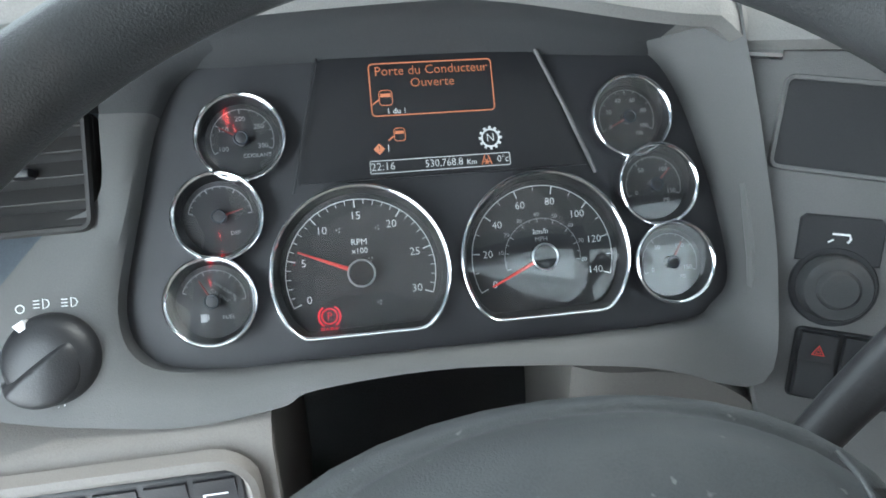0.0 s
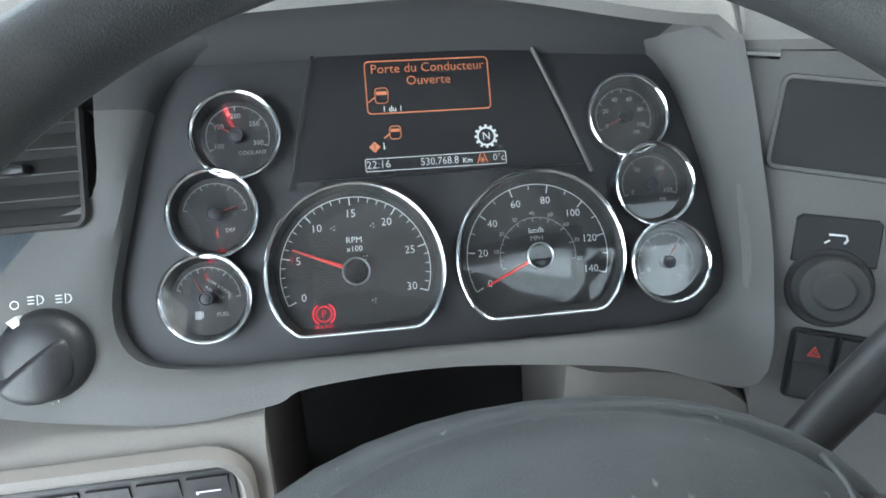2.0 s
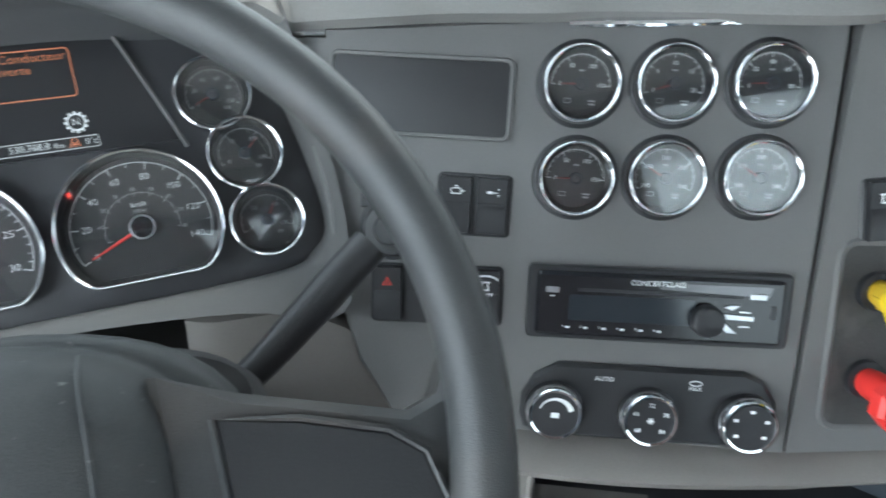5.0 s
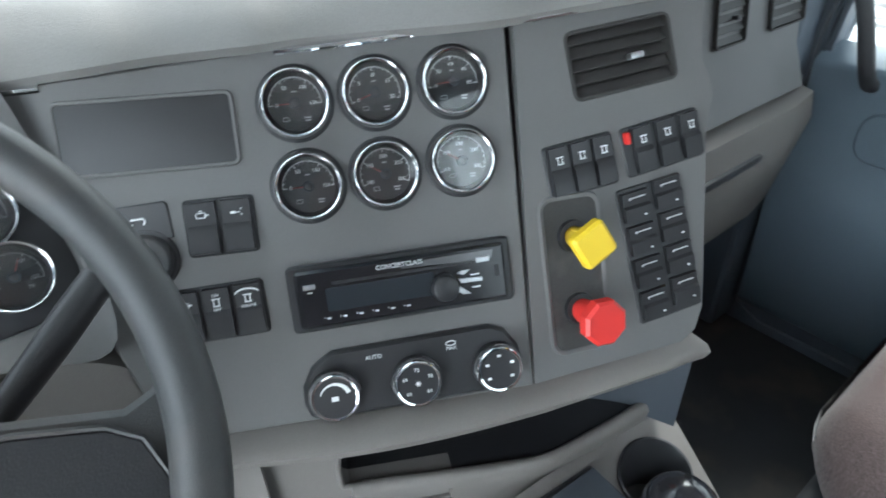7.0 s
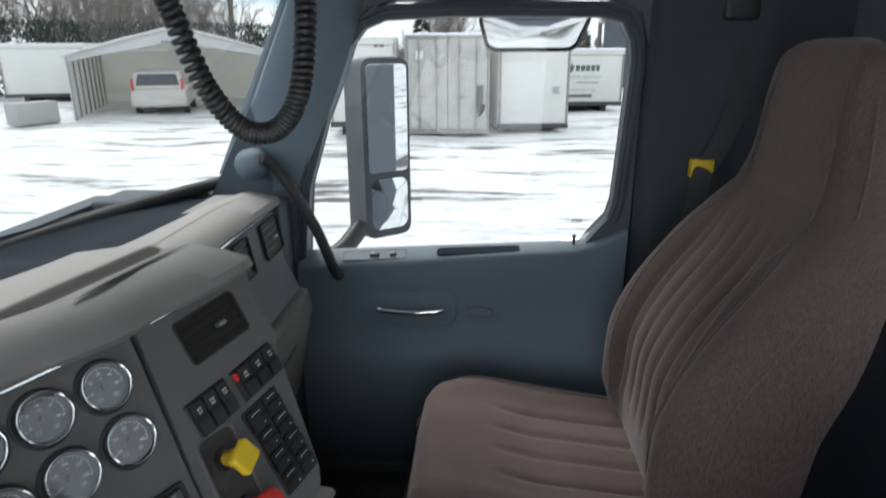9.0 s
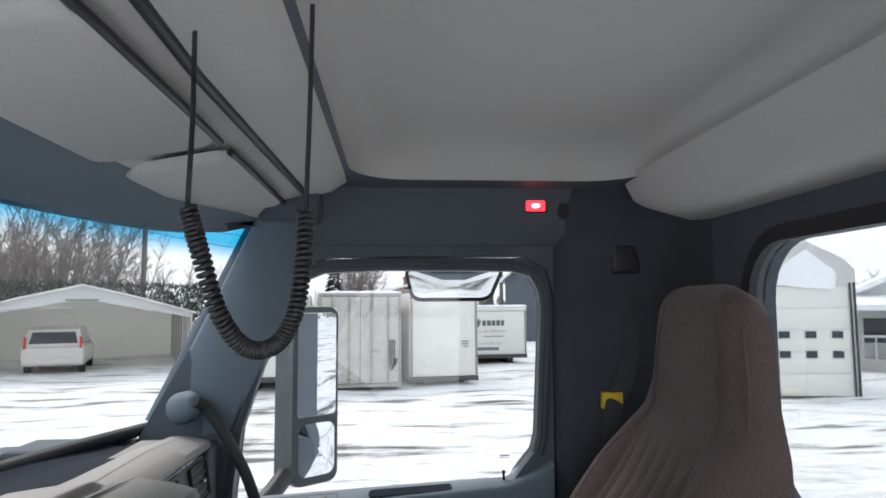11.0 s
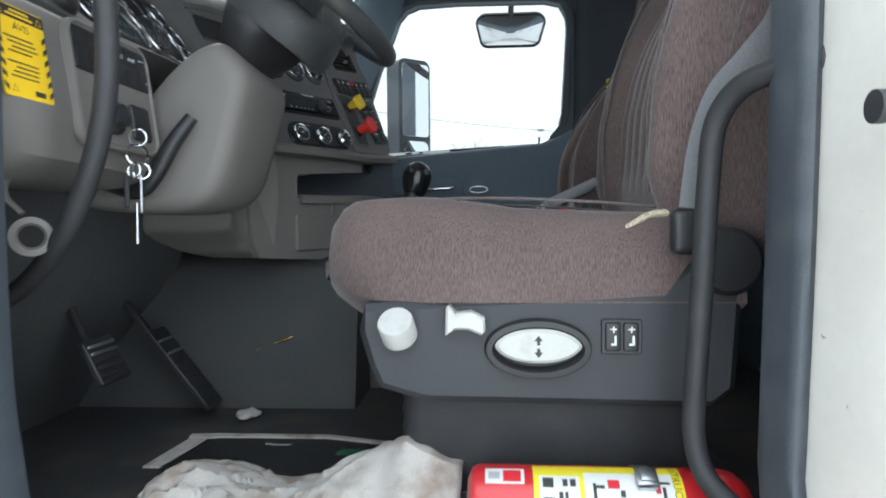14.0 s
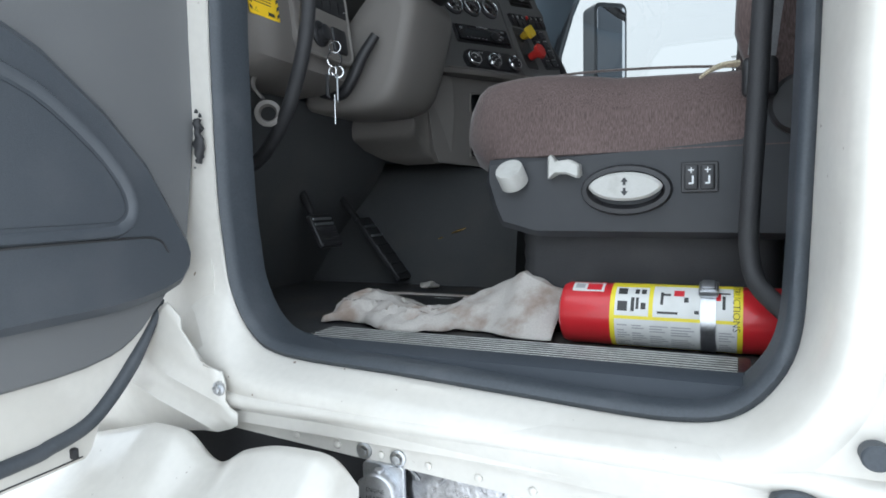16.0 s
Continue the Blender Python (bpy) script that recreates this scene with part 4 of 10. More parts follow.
def dial_mesh(name, outline, depth, m):
    bm = bmesh.new()
    vs = [bm.verts.new((p[0], p[1], -depth)) for p in grown(outline, -0.004)]
    bm.faces.new(vs)
    lo = [bm.verts.new((v.co.x, v.co.y, -depth - 0.003)) for v in vs]
    for i in range(len(vs)):
        bm.faces.new((vs[i], lo[i], lo[(i + 1) % len(vs)], vs[(i + 1) % len(vs)]))
    return bm


DEPTH = 0.007
for kind, cu, cv in (("tachometer", -0.0577, -0.0478), ("speedometer", 0.0622, -0.0478)):
    outline = dee(0.0565, 0.0392)
    d = part(kind, dial_mesh(kind, outline, DEPTH, None), DIAL, cluster, "black dial of the " + kind, None)
    d.matrix_local = pose(cu, cv, 0.0078)
    tach = kind == "tachometer"
    gauge_face(d, outline, DEPTH, 0.042 if tach else 0.040, 157 if tach else 205, 0.0088, *((0.045, 0.0) if tach else (0.045, 0.10)))
    zz = -DEPTH + 0.0006
    if tach:
        ticks(d, 0.0445, 0.0475, 203, -20, 30, 5, WHITE, zz)
        numbers(d, [(i / 6, str(i * 5)) for i in range(7)], 0.0370, 203, -20, 0.0072, zz)
        text_ob("RPM", 0.0056, WHITE, d, 0, 0.0200, zz)
        text_ob("x100", 0.0052, WHITE, d, 0, 0.0143, zz)
        bm = bmesh.new()
        sweep_ring(bm, circle(0.0052, 28), [(0, zz), (0, zz + 0.0003), (-0.0008, zz + 0.0003)], None, -0.0225, -0.0255)
        for s in (0, 180):
            for k in range(9):
                a = radians(s - 52 + 13 * k)
                box(bm, -0.0008, 0.0008, -0.0005, 0.0005, 0, 0.0003, 0, 1, pose(-0.0225 + 0.0068 * math.cos(a), -0.0255 + 0.0068 * math.sin(a), zz, 0, 0, math.degrees(a) + 90))
        part("park_telltale", bm, REDLIT, d, "lit red parking brake telltale", None)
        text_ob("P", 0.0066, REDLIT, d, -0.0225, -0.0255, zz)
        text_ob("PARK", 0.0050, REDLIT, d, -0.0225, -0.0345, zz)
        for x, y in ((-0.0125, 0.0285), (0.0125, 0.0285), (0.0065, 0.0085), (0.010, -0.0195)):
            bm = bmesh.new()
            for q in range(4):
                box(bm, -0.0006, 0.0006, -0.0004, 0.0004, 0, 0.0003, 0, 1, pose(x + 0.0013 * math.cos(2.1 * q + 90 * x), y + 0.0013 * math.sin(2.1 * q + 90 * x), zz, 0, 0, 47 * q))
            part("small_print", bm, GREYPRINT, d, "faint unlit warning symbol", None)
    else:
        ticks(d, 0.0445, 0.0475, 205, -18, 14, 2, WHITE, zz)
        numbers(d, [(i / 7, str(i * 20)) for i in range(8)], 0.0372, 205, -18, 0.0070, zz)
        ticks(d, 0.0240, 0.0255, 196, -8, 16, 2, GREYPRINT, zz, 0.0004)
        numbers(d, [(i / 8, str(i * 10)) for i in range(1, 9)], 0.0285, 196, -8, 0.0040, zz, GREYPRINT)
        text_ob("km/h", 0.0052, WHITE, d, 0, 0.0170, zz)
        text_ob("MPH", 0.0044, GREYPRINT, d, 0, 0.0118, zz)

SMALL = [(-0.125, 0.043, "COOLANT", ("100", "150", "200", "250", "300"), 205, -20, 150, "round temperature gauge"),
         (-0.142, -0.005, "DEF", ("", "", "", ""), 200, 5, 15, "round exhaust fluid gauge"),
         (-0.150, -0.057, "FUEL", ("", "", "F"), 190, 0, 118, "round fuel gauge"),
         (0.135, 0.041, "OIL", ("0", "20", "40", "60", "80", "100"), 205, -25, 205, "round oil pressure gauge"),
         (0.149, -0.006, "PSI", ("0", "50", "100", "150"), 200, -20, 45, "round air pressure gauge"),
         (0.155, -0.059, "PSI", ("0", "50", "100", "150"), 200, -20, 60, "round air pressure gauge")]
for k, (cu, cv, word, nums, a0, a1, nd, label) in enumerate(SMALL):
    outline = circle(0.0278, 40)
    d = part("small_gauge", dial_mesh("small_gauge", outline, 0.006, None), DIAL, cluster, label, None)
    d.matrix_local = pose(cu - (0.0055 if cu > 0 else 0), cv, 0.0066 + 0.0004 * k)
    gauge_face(d, outline, 0.006, 0.0150, nd, 0.0042, 0.025, 0.125 if cu > 0 else 0.144 if cv > 0.02 else -0.004 if cv > -0.03 else 0.0, {"COOLANT": 0.016, "FUEL": -0.014}.get(word, 0.0))
    zz = -0.006 + 0.0006
    ticks(d, 0.0178, 0.0192, a0 - 30 if word in ("DEF", "FUEL") else a0, a1, 12, 4 if len(nums) < 5 else 3, GREYPRINT, zz, 0.0004)
    numbers(d, [(i / (len(nums) - 1), s) for i, s in enumerate(nums) if s], 0.0132, a0, a1, 0.0044, zz, GREYPRINT)
    text_ob(word, 0.0036, GREYPRINT, d, 0.0085, -0.0105, zz)
    if word == "FUEL":
        for i, s in enumerate(("LOW SULFUR", "FUEL ONLY")):
            text_ob(s, 0.0026, GREYPRINT, d, 0.007 - 0.003 * i, 0.0068 - 0.0035 * i, zz, radians(-38))
        bm = bmesh.new()
        box(bm, -0.0085, -0.0045, -0.0125, -0.0075, zz - 0.0003, zz)
        box(bm, -0.0042, -0.0034, -0.0115, -0.0080, zz - 0.0003, zz)
        part("pump_icon", bm, GREYPRINT, d, "", None)

# six round gauges in the centre panel
CENTRE = [(-0.0695, 0.113, ("0", "50", "100", "150"), 182, -2, 182), (-0.0045, 0.1165, ("0", "5", "10", "15", "20"), 200, -15, 200), (0.0615, 0.1205, ("0", "20", "40", "60", "80"), 190, -5, 184),
          (-0.0670, 0.0460, ("0", "50", "100", "150"), 182, -2, 182), (-0.0030, 0.0500, ("100", "150", "200", "250", "300"), 205, -22, 150), (0.0630, 0.0545, ("100", "150", "200", "250", "300"), 205, -22, 150)]
for k, (u, v, nums, a0, a1, nd) in enumerate(CENTRE):
    g = thing("round_gauge", CP @ pose(u, v, 0.0064), "round black gauge with chrome bezel in the grey panel", "gauge", "gauges in the centre panel")
    outline = circle(0.0268, 44)
    d = part("dial", dial_mesh("dial", outline, 0.006, None), DIAL, g, "", None)
    gauge_face(d, outline, 0.006, 0.0145, nd, 0.0040, 0.02, (0.030, 0.035, 0.048, 0.020, 0.022, 0.045)[k])
    zz = -0.006 + 0.0006
    ticks(d, 0.0190, 0.0206, a0, a1, 15 if len(nums) == 4 else 16, 5 if len(nums) == 4 else 4, WHITE, zz, 0.0004)
    numbers(d, [(i / (len(nums) - 1), s) for i, s in enumerate(nums)], 0.0145, a0, a1, 0.0044, zz, WHITE)
    bars(d, GREYPRINT, [(-0.0085, -0.0105, 0.0052, 0.0005), (-0.0085, -0.0135, 0.0052, 0.0005), (-0.0108, -0.012, 0.0005, 0.0030), (-0.0062, -0.012, 0.0005, 0.0030), (0.009, -0.0115, 0.0055, 0.0012), (0.009, -0.0138, 0.0045, 0.0012), (0, 0.0095, 0.004, 0.0011)], zz, "small_print")
    bm = bmesh.new()
    sweep_ring(bm, circle(0.030, 44), [(0.0014, -0.0064), (0.0008, -0.0050), (-0.0018, -0.0046)])
    part("seat_ring", bm, BLACK, g, "", 60)


# ---- switches, knobs, radio ----
def rocker(parent, x, y, w, h, icon=0, material=BLACK):
    """One rocker with a proud lower half and a small pictogram."""
    bm = bmesh.new()
    ys = [(-h / 2, 0.001), (-h / 2 + 0.001, 0.006), (-h * 0.05, 0.0075), (h * 0.05, 0.0045), (h / 2 - 0.001, 0.0065), (h / 2, 0.001)]
    loft(bm, [[Vector((x - w / 2 + 0.0007, y + a, -0.002)), Vector((x + w / 2 - 0.0007, y + a, -0.002)), Vector((x + w / 2 - 0.0014, y + a, b)), Vector((x - w / 2 + 0.0014, y + a, b))] for a, b in ys])
    r = part("rocker", bm, material, parent, "", 40)
    z = 0.0072
    ink = NEEDLE if icon == 9 else WHITE
    q = []
    if icon == 9:
        bm = bmesh.new()
        ring = [(0.0045 * math.cos(radians(90 + 120 * i)), 0.0045 * math.sin(radians(90 + 120 * i))) for i in range(3)]
        sweep_ring(bm, ring, [(0, 0.0078), (-0.001, 0.0078)], None, x, y + h * 0.22)
        sweep_ring(bm, [(p[0] * 0.45, p[1] * 0.45) for p in ring], [(0, 0.0078), (-0.0006, 0.0078)], None, x, y + h * 0.22)
        part("hazard_icon", bm, NEEDLE, r, "red hazard triangle", None)
    elif icon == 1:
        bars(r, ink, [(x, y + h * 0.2, 0.007, 0.0008), (x, y + h * 0.2 + 0.004, 0.005, 0.0008), (x - 0.0035, y + h * 0.2 + 0.002, 0.0008, 0.004), (x + 0.0035, y + h * 0.2 + 0.002, 0.0008, 0.004), (x + 0.005, y + h * 0.2 + 0.002, 0.002, 0.0012), (x, y + h * 0.2 + 0.0055, 0.003, 0.0008)], 0.0078, "engine_icon")
    elif icon == 2:
        bars(r, ink, [(x - 0.002, y + h * 0.2 + 0.002, 0.004, 0.002), (x + 0.002, y + h * 0.2 + 0.002, 0.003, 0.0008), (x + 0.0045, y + h * 0.2 + 0.0045, 0.0012, 0.0012), (x + 0.0045, y + h * 0.2, 0.0012, 0.0012)], 0.0078, "exhaust_icon")
    elif icon == 3:
        bars(r, ink, [(x, y + h * 0.22 + 0.003, 0.007, 0.0009), (x - 0.002, y + h * 0.22, 0.0009, 0.005), (x + 0.002, y + h * 0.22, 0.0009, 0.005), (x, y + h * 0.22 - 0.003, 0.006, 0.0009)], 0.0078, "pictogram")
    elif icon == 4:
        bars(r, ink, [(x, y + h * 0.3, w * 0.55, 0.0008), (x - w * 0.25, y + h * 0.3 - 0.001, 0.0012, 0.0012), (x + w * 0.2, y - h * 0.32, 0.0025, 0.0014)], 0.0078, "pictogram")
    return r


def switch_block(m, w, h, cells, label, group="", cat="switch panel"):
    t = thing("switch_panel", m, label, cat, group)
    bm = bmesh.new()
    prism(bm, rounded(w, h, 0.004, 3), -0.004, 0.0018, 0.0012)
    part("plate", bm, BLACK, t, "black switch plate", 30)
    return t


sw = switch_block(CP @ pose(-0.140, 0.0210, 0), 0.056, 0.047, 2, "black plate with two rocker switches in the centre panel")
rocker(sw, -0.0135, 0, 0.025, 0.043, 1)
rocker(sw, 0.0135, 0, 0.025, 0.043, 2)
sw = switch_block(CP @ pose(-0.1640, -0.0500, 0, 0, 0, 2), 0.102, 0.047, 4, "black row of four rocker switches with a red hazard switch")
for i, ic in enumerate((9, 1, 3, 3)):
    rocker(sw, -0.0375 + 0.025 * i, 0, 0.0235, 0.043, ic)
text_ob("ON", 0.0036, WHITE, sw, 0.0125, 0.0155, 0.0080)
text_ob("OFF", 0.0036, WHITE, sw, 0.0125, 0.0035, 0.0080)
text_ob("RESUME", 0.0034, WHITE, sw, 0.0375, 0.0030, 0.0080)
bm = bmesh.new()
tube(bm, [(0.0375 + 0.010 * math.cos(radians(a)), 0.0125 + 0.0050 * math.sin(radians(a)), 0.0080) for a in range(20, 165, 12)], 0.0007, 6)
part("arrow_icon", bm, WHITE, sw, "", None)
# engine brake style knob with an arrow above
kn = thing("rotary_knob", CP @ pose(-0.2010, 0.0100, 0.0, 0, 0, 3), "black round push knob in a square black surround", "knob")
bm = bmesh.new()
prism(bm, [(-0.024, 0.005), (-0.024, 0.032), (-0.021, 0.035), (0.021, 0.035), (0.024, 0.032), (0.024, 0.005)][::-1] + [], -0.003, 0.002, 0.001)
prism(bm, circle(0.0255, 32), -0.003, 0.0024, 0.001, pose(0, -0.010, 0))
part("surround", bm, BLACK, kn, "", 30)
bm = bmesh.new()
lathe(bm, [(0.0215, 0.002), (0.0205, 0.012), (0.0190, 0.014), (0.0125, 0.0145), (0.0118, 0.017), (0.0100, 0.0185), (0, 0.0182)], 32, pose(0, -0.010, 0))
part("knob", bm, LEATHER, kn, "worn black knob", 40)
bm = bmesh.new()
tube(bm, [(0.004, 0.0185, 0.0026), (0.0055, 0.021, 0.0026), (0.0045, 0.0235, 0.0026), (-0.005, 0.0235, 0.0026)], 0.0008, 6)
box(bm, -0.0075, -0.0040, -0.0005, 0.0005, 0.0022, 0.0032, 0, 1, pose(0.0, 0.0228, 0, 0, 0, 35) @ pose(-0.001, 0, 0))
part("arrow_icon", bm, WHITE, kn, "", None)
# blank dark panel
bl = thing("blank_panel", CP @ pose(-0.1845, 0.0985, 0.0005), "recessed blank black panel in the dashboard", "panel")
bm = bmesh.new()
prism(bm, [(p[0] * (1.0 + 0.02 * (p[1] > 0)), p[1]) for p in rounded(0.132, 0.056, 0.006, 4)], -0.006, 0.0008)
part("plate", bm, BLACK, bl, "", 30)
bm = bmesh.new()
sweep_ring(bm, rounded(0.134, 0.058, 0.006, 4), [(0.001, 0.0), (0.0, 0.0025), (-0.002, 0.0022), (-0.0025, 0.0006)])
part("rim", bm, PANEL, bl, "", 60)

# radio
radio = thing("car_radio", CP @ pose(0.0020, -0.0455, 0.0, 0, 0, 1.6), "black single-DIN car radio with a rotary knob in the centre panel", "radio")
bm = bmesh.new()
prism(bm, rounded(0.193, 0.0570, 0.004, 3), -0.004, 0.0060, 0.002)
part("frame", bm, BLACK, radio, "", 30)
bm = bmesh.new()
prism(bm, rounded(0.180, 0.0490, 0.003, 3), 0.004, 0.0110, 0.0025)
part("faceplate", bm, GLOSSY, radio, "gloss black faceplate", 30)
bm = bmesh.new()
prism(bm, [(0.0, 0.0150), (0.078, 0.0120), (0.080, 0.0200), (-0.004, 0.0195)], 0.0100, 0.01135)
part("silver_strip", bm, mat("smoked_silver", (0.12, 0.12, 0.125), 0.25, 0.6), radio, "", 30)
text_ob("CONCERTCLASS", 0.0056, WHITE, radio, -0.002, 0.0187, 0.0116, name="lettering", squeeze=0.95)
bm = bmesh.new()
box(bm, -0.060, 0.060, 0.0105, 0.0130, 0.0108, 0.0114, 0.0003, 1)
part("disc_slot", bm, BLACK, radio, "", 30)
bm = bmesh.new()
prism(bm, rounded(0.092, 0.020, 0.002, 2, -0.020, -0.002), 0.0108, 0.0113)
part("screen", bm, mat("dark_lcd", (0.02, 0.025, 0.03), 0.12), radio, "dark unlit display", 30)
bm = bmesh.new()
lathe(bm, [(0.0120, 0.011), (0.0118, 0.0175), (0.0108, 0.0200), (0.0098, 0.0206), (0, 0.0202)], 32, pose(0.0345, -0.0065, 0))
part("volume_knob", bm, BLACK, radio, "black volume knob", 40)
for x, y, w, h in ((-0.0785, 0.0110, 0.0100, 0.0042), (0.0700, 0.0125, 0.0118, 0.0046)):
    bm = bmesh.new()
    box(bm, x - w / 2, x + w / 2, y - h / 2, y + h / 2, 0.0105, 0.0124, 0.0005, 1)
    part("silver_button", bm, SATIN, radio, "silver button", 30)
for pts in ([(0.046, 0.0035), (0.052, 0.0015), (0.058, 0.0055), (0.050, 0.0055)], [(0.049, -0.0055), (0.068, -0.0060), (0.068, -0.0022), (0.047, -0.0012)], [(0.043, -0.0105), (0.048, -0.0080), (0.057, -0.0155), (0.050, -0.0155)]):
    bm = bmesh.new()
    prism(bm, pts if sum(pts[i - 1][0] * pts[i][1] - pts[i][0] * pts[i - 1][1] for i in range(4)) > 0 else pts[::-1], 0.0105, 0.0124, 0.0004)
    part("silver_button", bm, SATIN, radio, "silver button", 30)
bars(radio, WHITE, [(-0.066 + 0.0135 * i, -0.0175, 0.0032, 0.0014) for i in range(6)] + [(0.062, 0.0005, 0.008, 0.0011), (0.062, -0.0105, 0.008, 0.0011), (-0.0785, 0.0062, 0.004, 0.0009)], 0.0114, "small_print")
for i in range(6):
    text_ob(str(i + 1), 0.0026, WHITE, radio, -0.0695 + 0.0135 * i, -0.0168, 0.0113)
bm = bmesh.new()
box(bm, 0.0795, 0.0835, -0.004, 0.006, 0.0105, 0.0118, 0.0008, 1)
part("usb_cover", bm, BLACK, radio, "", 30)

# climate control: a dark pod with three chrome-ringed knobs
hv = thing("climate_control", CP @ pose(0.0045, -0.1255, 0.0, 0, 0, 1.2), "black climate control pod with three chrome-ringed rotary knobs", "climate control")
bm = bmesh.new()
prism(bm, [(-0.098, -0.012), (-0.094, -0.024), (-0.082, -0.029), (0.082, -0.029), (0.094, -0.024), (0.099, -0.010), (0.095, 0.010), (0.084, 0.026), (0.070, 0.032), (-0.070, 0.031), (-0.088, 0.020), (-0.097, 0.004)], -0.004, 0.0055, 0.003)
part("pod", bm, BLACK, hv, "", 30)
for i, x in enumerate((-0.0715, 0.0, 0.0735)):
    bm = bmesh.new()
    lathe(bm, [(0.0225, 0.0055), (0.0215, 0.016), (0.0190, 0.0180)], 36, pose(x, -0.006, 0))
    lathe(bm, [(0.0190, 0.0180), (0.0186, 0.0170), (0, 0.0170)], 36, pose(x, -0.006, 0))
    k = part("knob", bm, BLACK, hv, "black rotary knob", 40)
    bm = bmesh.new()
    sweep_ring(bm, circle(0.0210, 40), [(0.0012, 0.012), (0.0004, 0.0165), (-0.0014, 0.0186), (-0.0030, 0.0182), (-0.0034, 0.0168)], None, x, -0.006)
    part("knob_ring", bm, CHROME, k, "chrome ring", 60)
    z = 0.0175
    if i == 1:
        for s, a in (("60", 222), ("66", 155), ("72", 90), ("78", 25), ("84", -42)):
            text_ob(s, 0.0046, WHITE, k, x + 0.0122 * math.cos(radians(a)), -0.006 + 0.0122 * math.sin(radians(a)), z)
        bm = bmesh.new()
        for q in range(3):
            box(bm, -0.0026, 0.0026, -0.0004, 0.0004, 0, 0.0003, 0, 1, pose(x, -0.006, z, 0, 0, 60 * q))
        part("frost_icon", bm, WHITE, k, "", None)
    elif i == 0:
        bm = bmesh.new()
        tube(bm, [(x + 0.0125 * math.cos(radians(a)), -0.006 + 0.0125 * math.sin(radians(a)), z) for a in range(160, 15, -8)], lambda t: 0.0004 + 0.0016 * t, 6, flat=0.2)
        box(bm, x - 0.003, x + 0.003, -0.0085, -0.0045, z, z + 0.0003)
        part("fan_icon", bm, WHITE, k, "", None)
    else:
        bars(k, WHITE, [(x + 0.0125 * math.cos(radians(a)), -0.006 + 0.0125 * math.sin(radians(a)), 0.0034, 0.0022) for a in (215, 155, 90, 25, -35)], z + 0.0003, "pictogram")
text_ob("AUTO", 0.0052, WHITE, hv, -0.0345, 0.0205, 0.0058)
text_ob("MAX", 0.0044, WHITE, hv, 0.0340, 0.0170, 0.0058)
bm = bmesh.new()
tube(bm, [(0.034 + 0.0045 * math.cos(radians(a)), 0.0215 + 0.002 * math.sin(radians(a)), 0.0058) for a in range(0, 361, 30)], 0.0004, 5)
part("defrost_icon", bm, WHITE, hv, "", None)

# panel beside: switch banks, valve knobs, small rockers
sw = switch_block(S3 @ pose(0.0595, 0.0355, 0, 0, 0, 6), 0.070, 0.048, 3, "black plate with three rocker switches in the angled panel")
for i in range(3):
    rocker(sw, -0.022 + 0.022 * i, 0, 0.0205, 0.044, 3)
sw = switch_block(S3 @ pose(0.1440, 0.0455, 0, 0, 0, 8), 0.084, 0.046, 3, "black plate with rocker switches and a red toggle guard")
for i in range(3):
    rocker(sw, -0.022 + 0.0255 * i, 0, 0.0215, 0.042, 3)
bm = bmesh.new()
box(bm, -0.0390, -0.0352, 0.008, 0.019, 0.0, 0.009, 0.0015)
part("red_guard", bm, RED, sw, "small red toggle guard", 40)
grid = switch_block(S3 @ pose(0.1330, -0.0540, 0, 0, 0, 7), 0.070, 0.132, 8, "black bank of small rocker switches")
for c in range(2):
    for r in range(4):
        rocker(grid, -0.0172 + 0.0344 * c, 0.048 - 0.0320 * r + 0.004 * c, 0.0305, 0.0285, 4)
vp = thing("valve_panel", S3 @ pose(0.0440, -0.0620, 0), "dark recessed panel of the brake valves, dusty", "valve panel")
bm = bmesh.new()
prism(bm, rounded(0.058, 0.145, 0.012, 4), -0.006, 0.0012, 0.001)
part("plate", bm, mat("dusty_black", (0.035, 0.034, 0.033), 0.7, grain=0.25, scale=700, stain=0.7, stain_scale=30, stain_col=(0.09, 0.085, 0.08)), vp, "", 30)
bm = bmesh.new()
sweep_ring(bm, rounded(0.060, 0.147, 0.013, 4), [(0.0015, 0.0), (0.0, 0.003), (-0.003, 0.0025), (-0.004, 0.001)])
part("rim", bm, PANEL, vp, "", 60)
for y in (0.036, -0.032):
    bm = bmesh.new()
    lathe(bm, [(0.015, 0.001), (0.0145, 0.006), (0.010, 0.007), (0.0098, 0.003)], 24, pose(0, y, 0))
    part("collar", bm, BLACK, vp, "black collar", 40)
def pulled(u, v):
    """The axis of a valve knob that stands out level from the angled panel."""
    return Matrix.Translation(S3 @ Vector((u, v, 0.0))) @ Vector((-0.32, -0.88, 0.33)).to_track_quat("Z", "Y").to_matrix().to_4x4()


yk = thing("brake_valve_knob", pulled(0.0440, -0.0260), "square yellow pull knob of the parking brake", "valve knob", "brake valve knobs")
bm = bmesh.new()
lathe(bm, [(0.0, 0.0), (0.0095, 0.0), (0.0092, 0.008), (0.0105, 0.012), (0.0105, 0.032), (0.009, 0.036)], 24)
for a in range(6):
    box(bm, 0.0085, 0.0115, -0.001, 0.001, 0.012, 0.033, 0.0004, 1, Matrix.Rotation(radians(60 * a), 4, "Z"))
part("shaft", bm, mat("dark_yellow", (0.5, 0.33, 0.02), 0.5), yk, "", 40)
bm = bmesh.new()
prism(bm, rounded(0.034, 0.034, 0.005, 4), 0.032, 0.042, 0.003, Matrix.Rotation(radians(28), 4, "Z"))
part("knob_head", bm, YELLOW, yk, "square yellow head", 40)
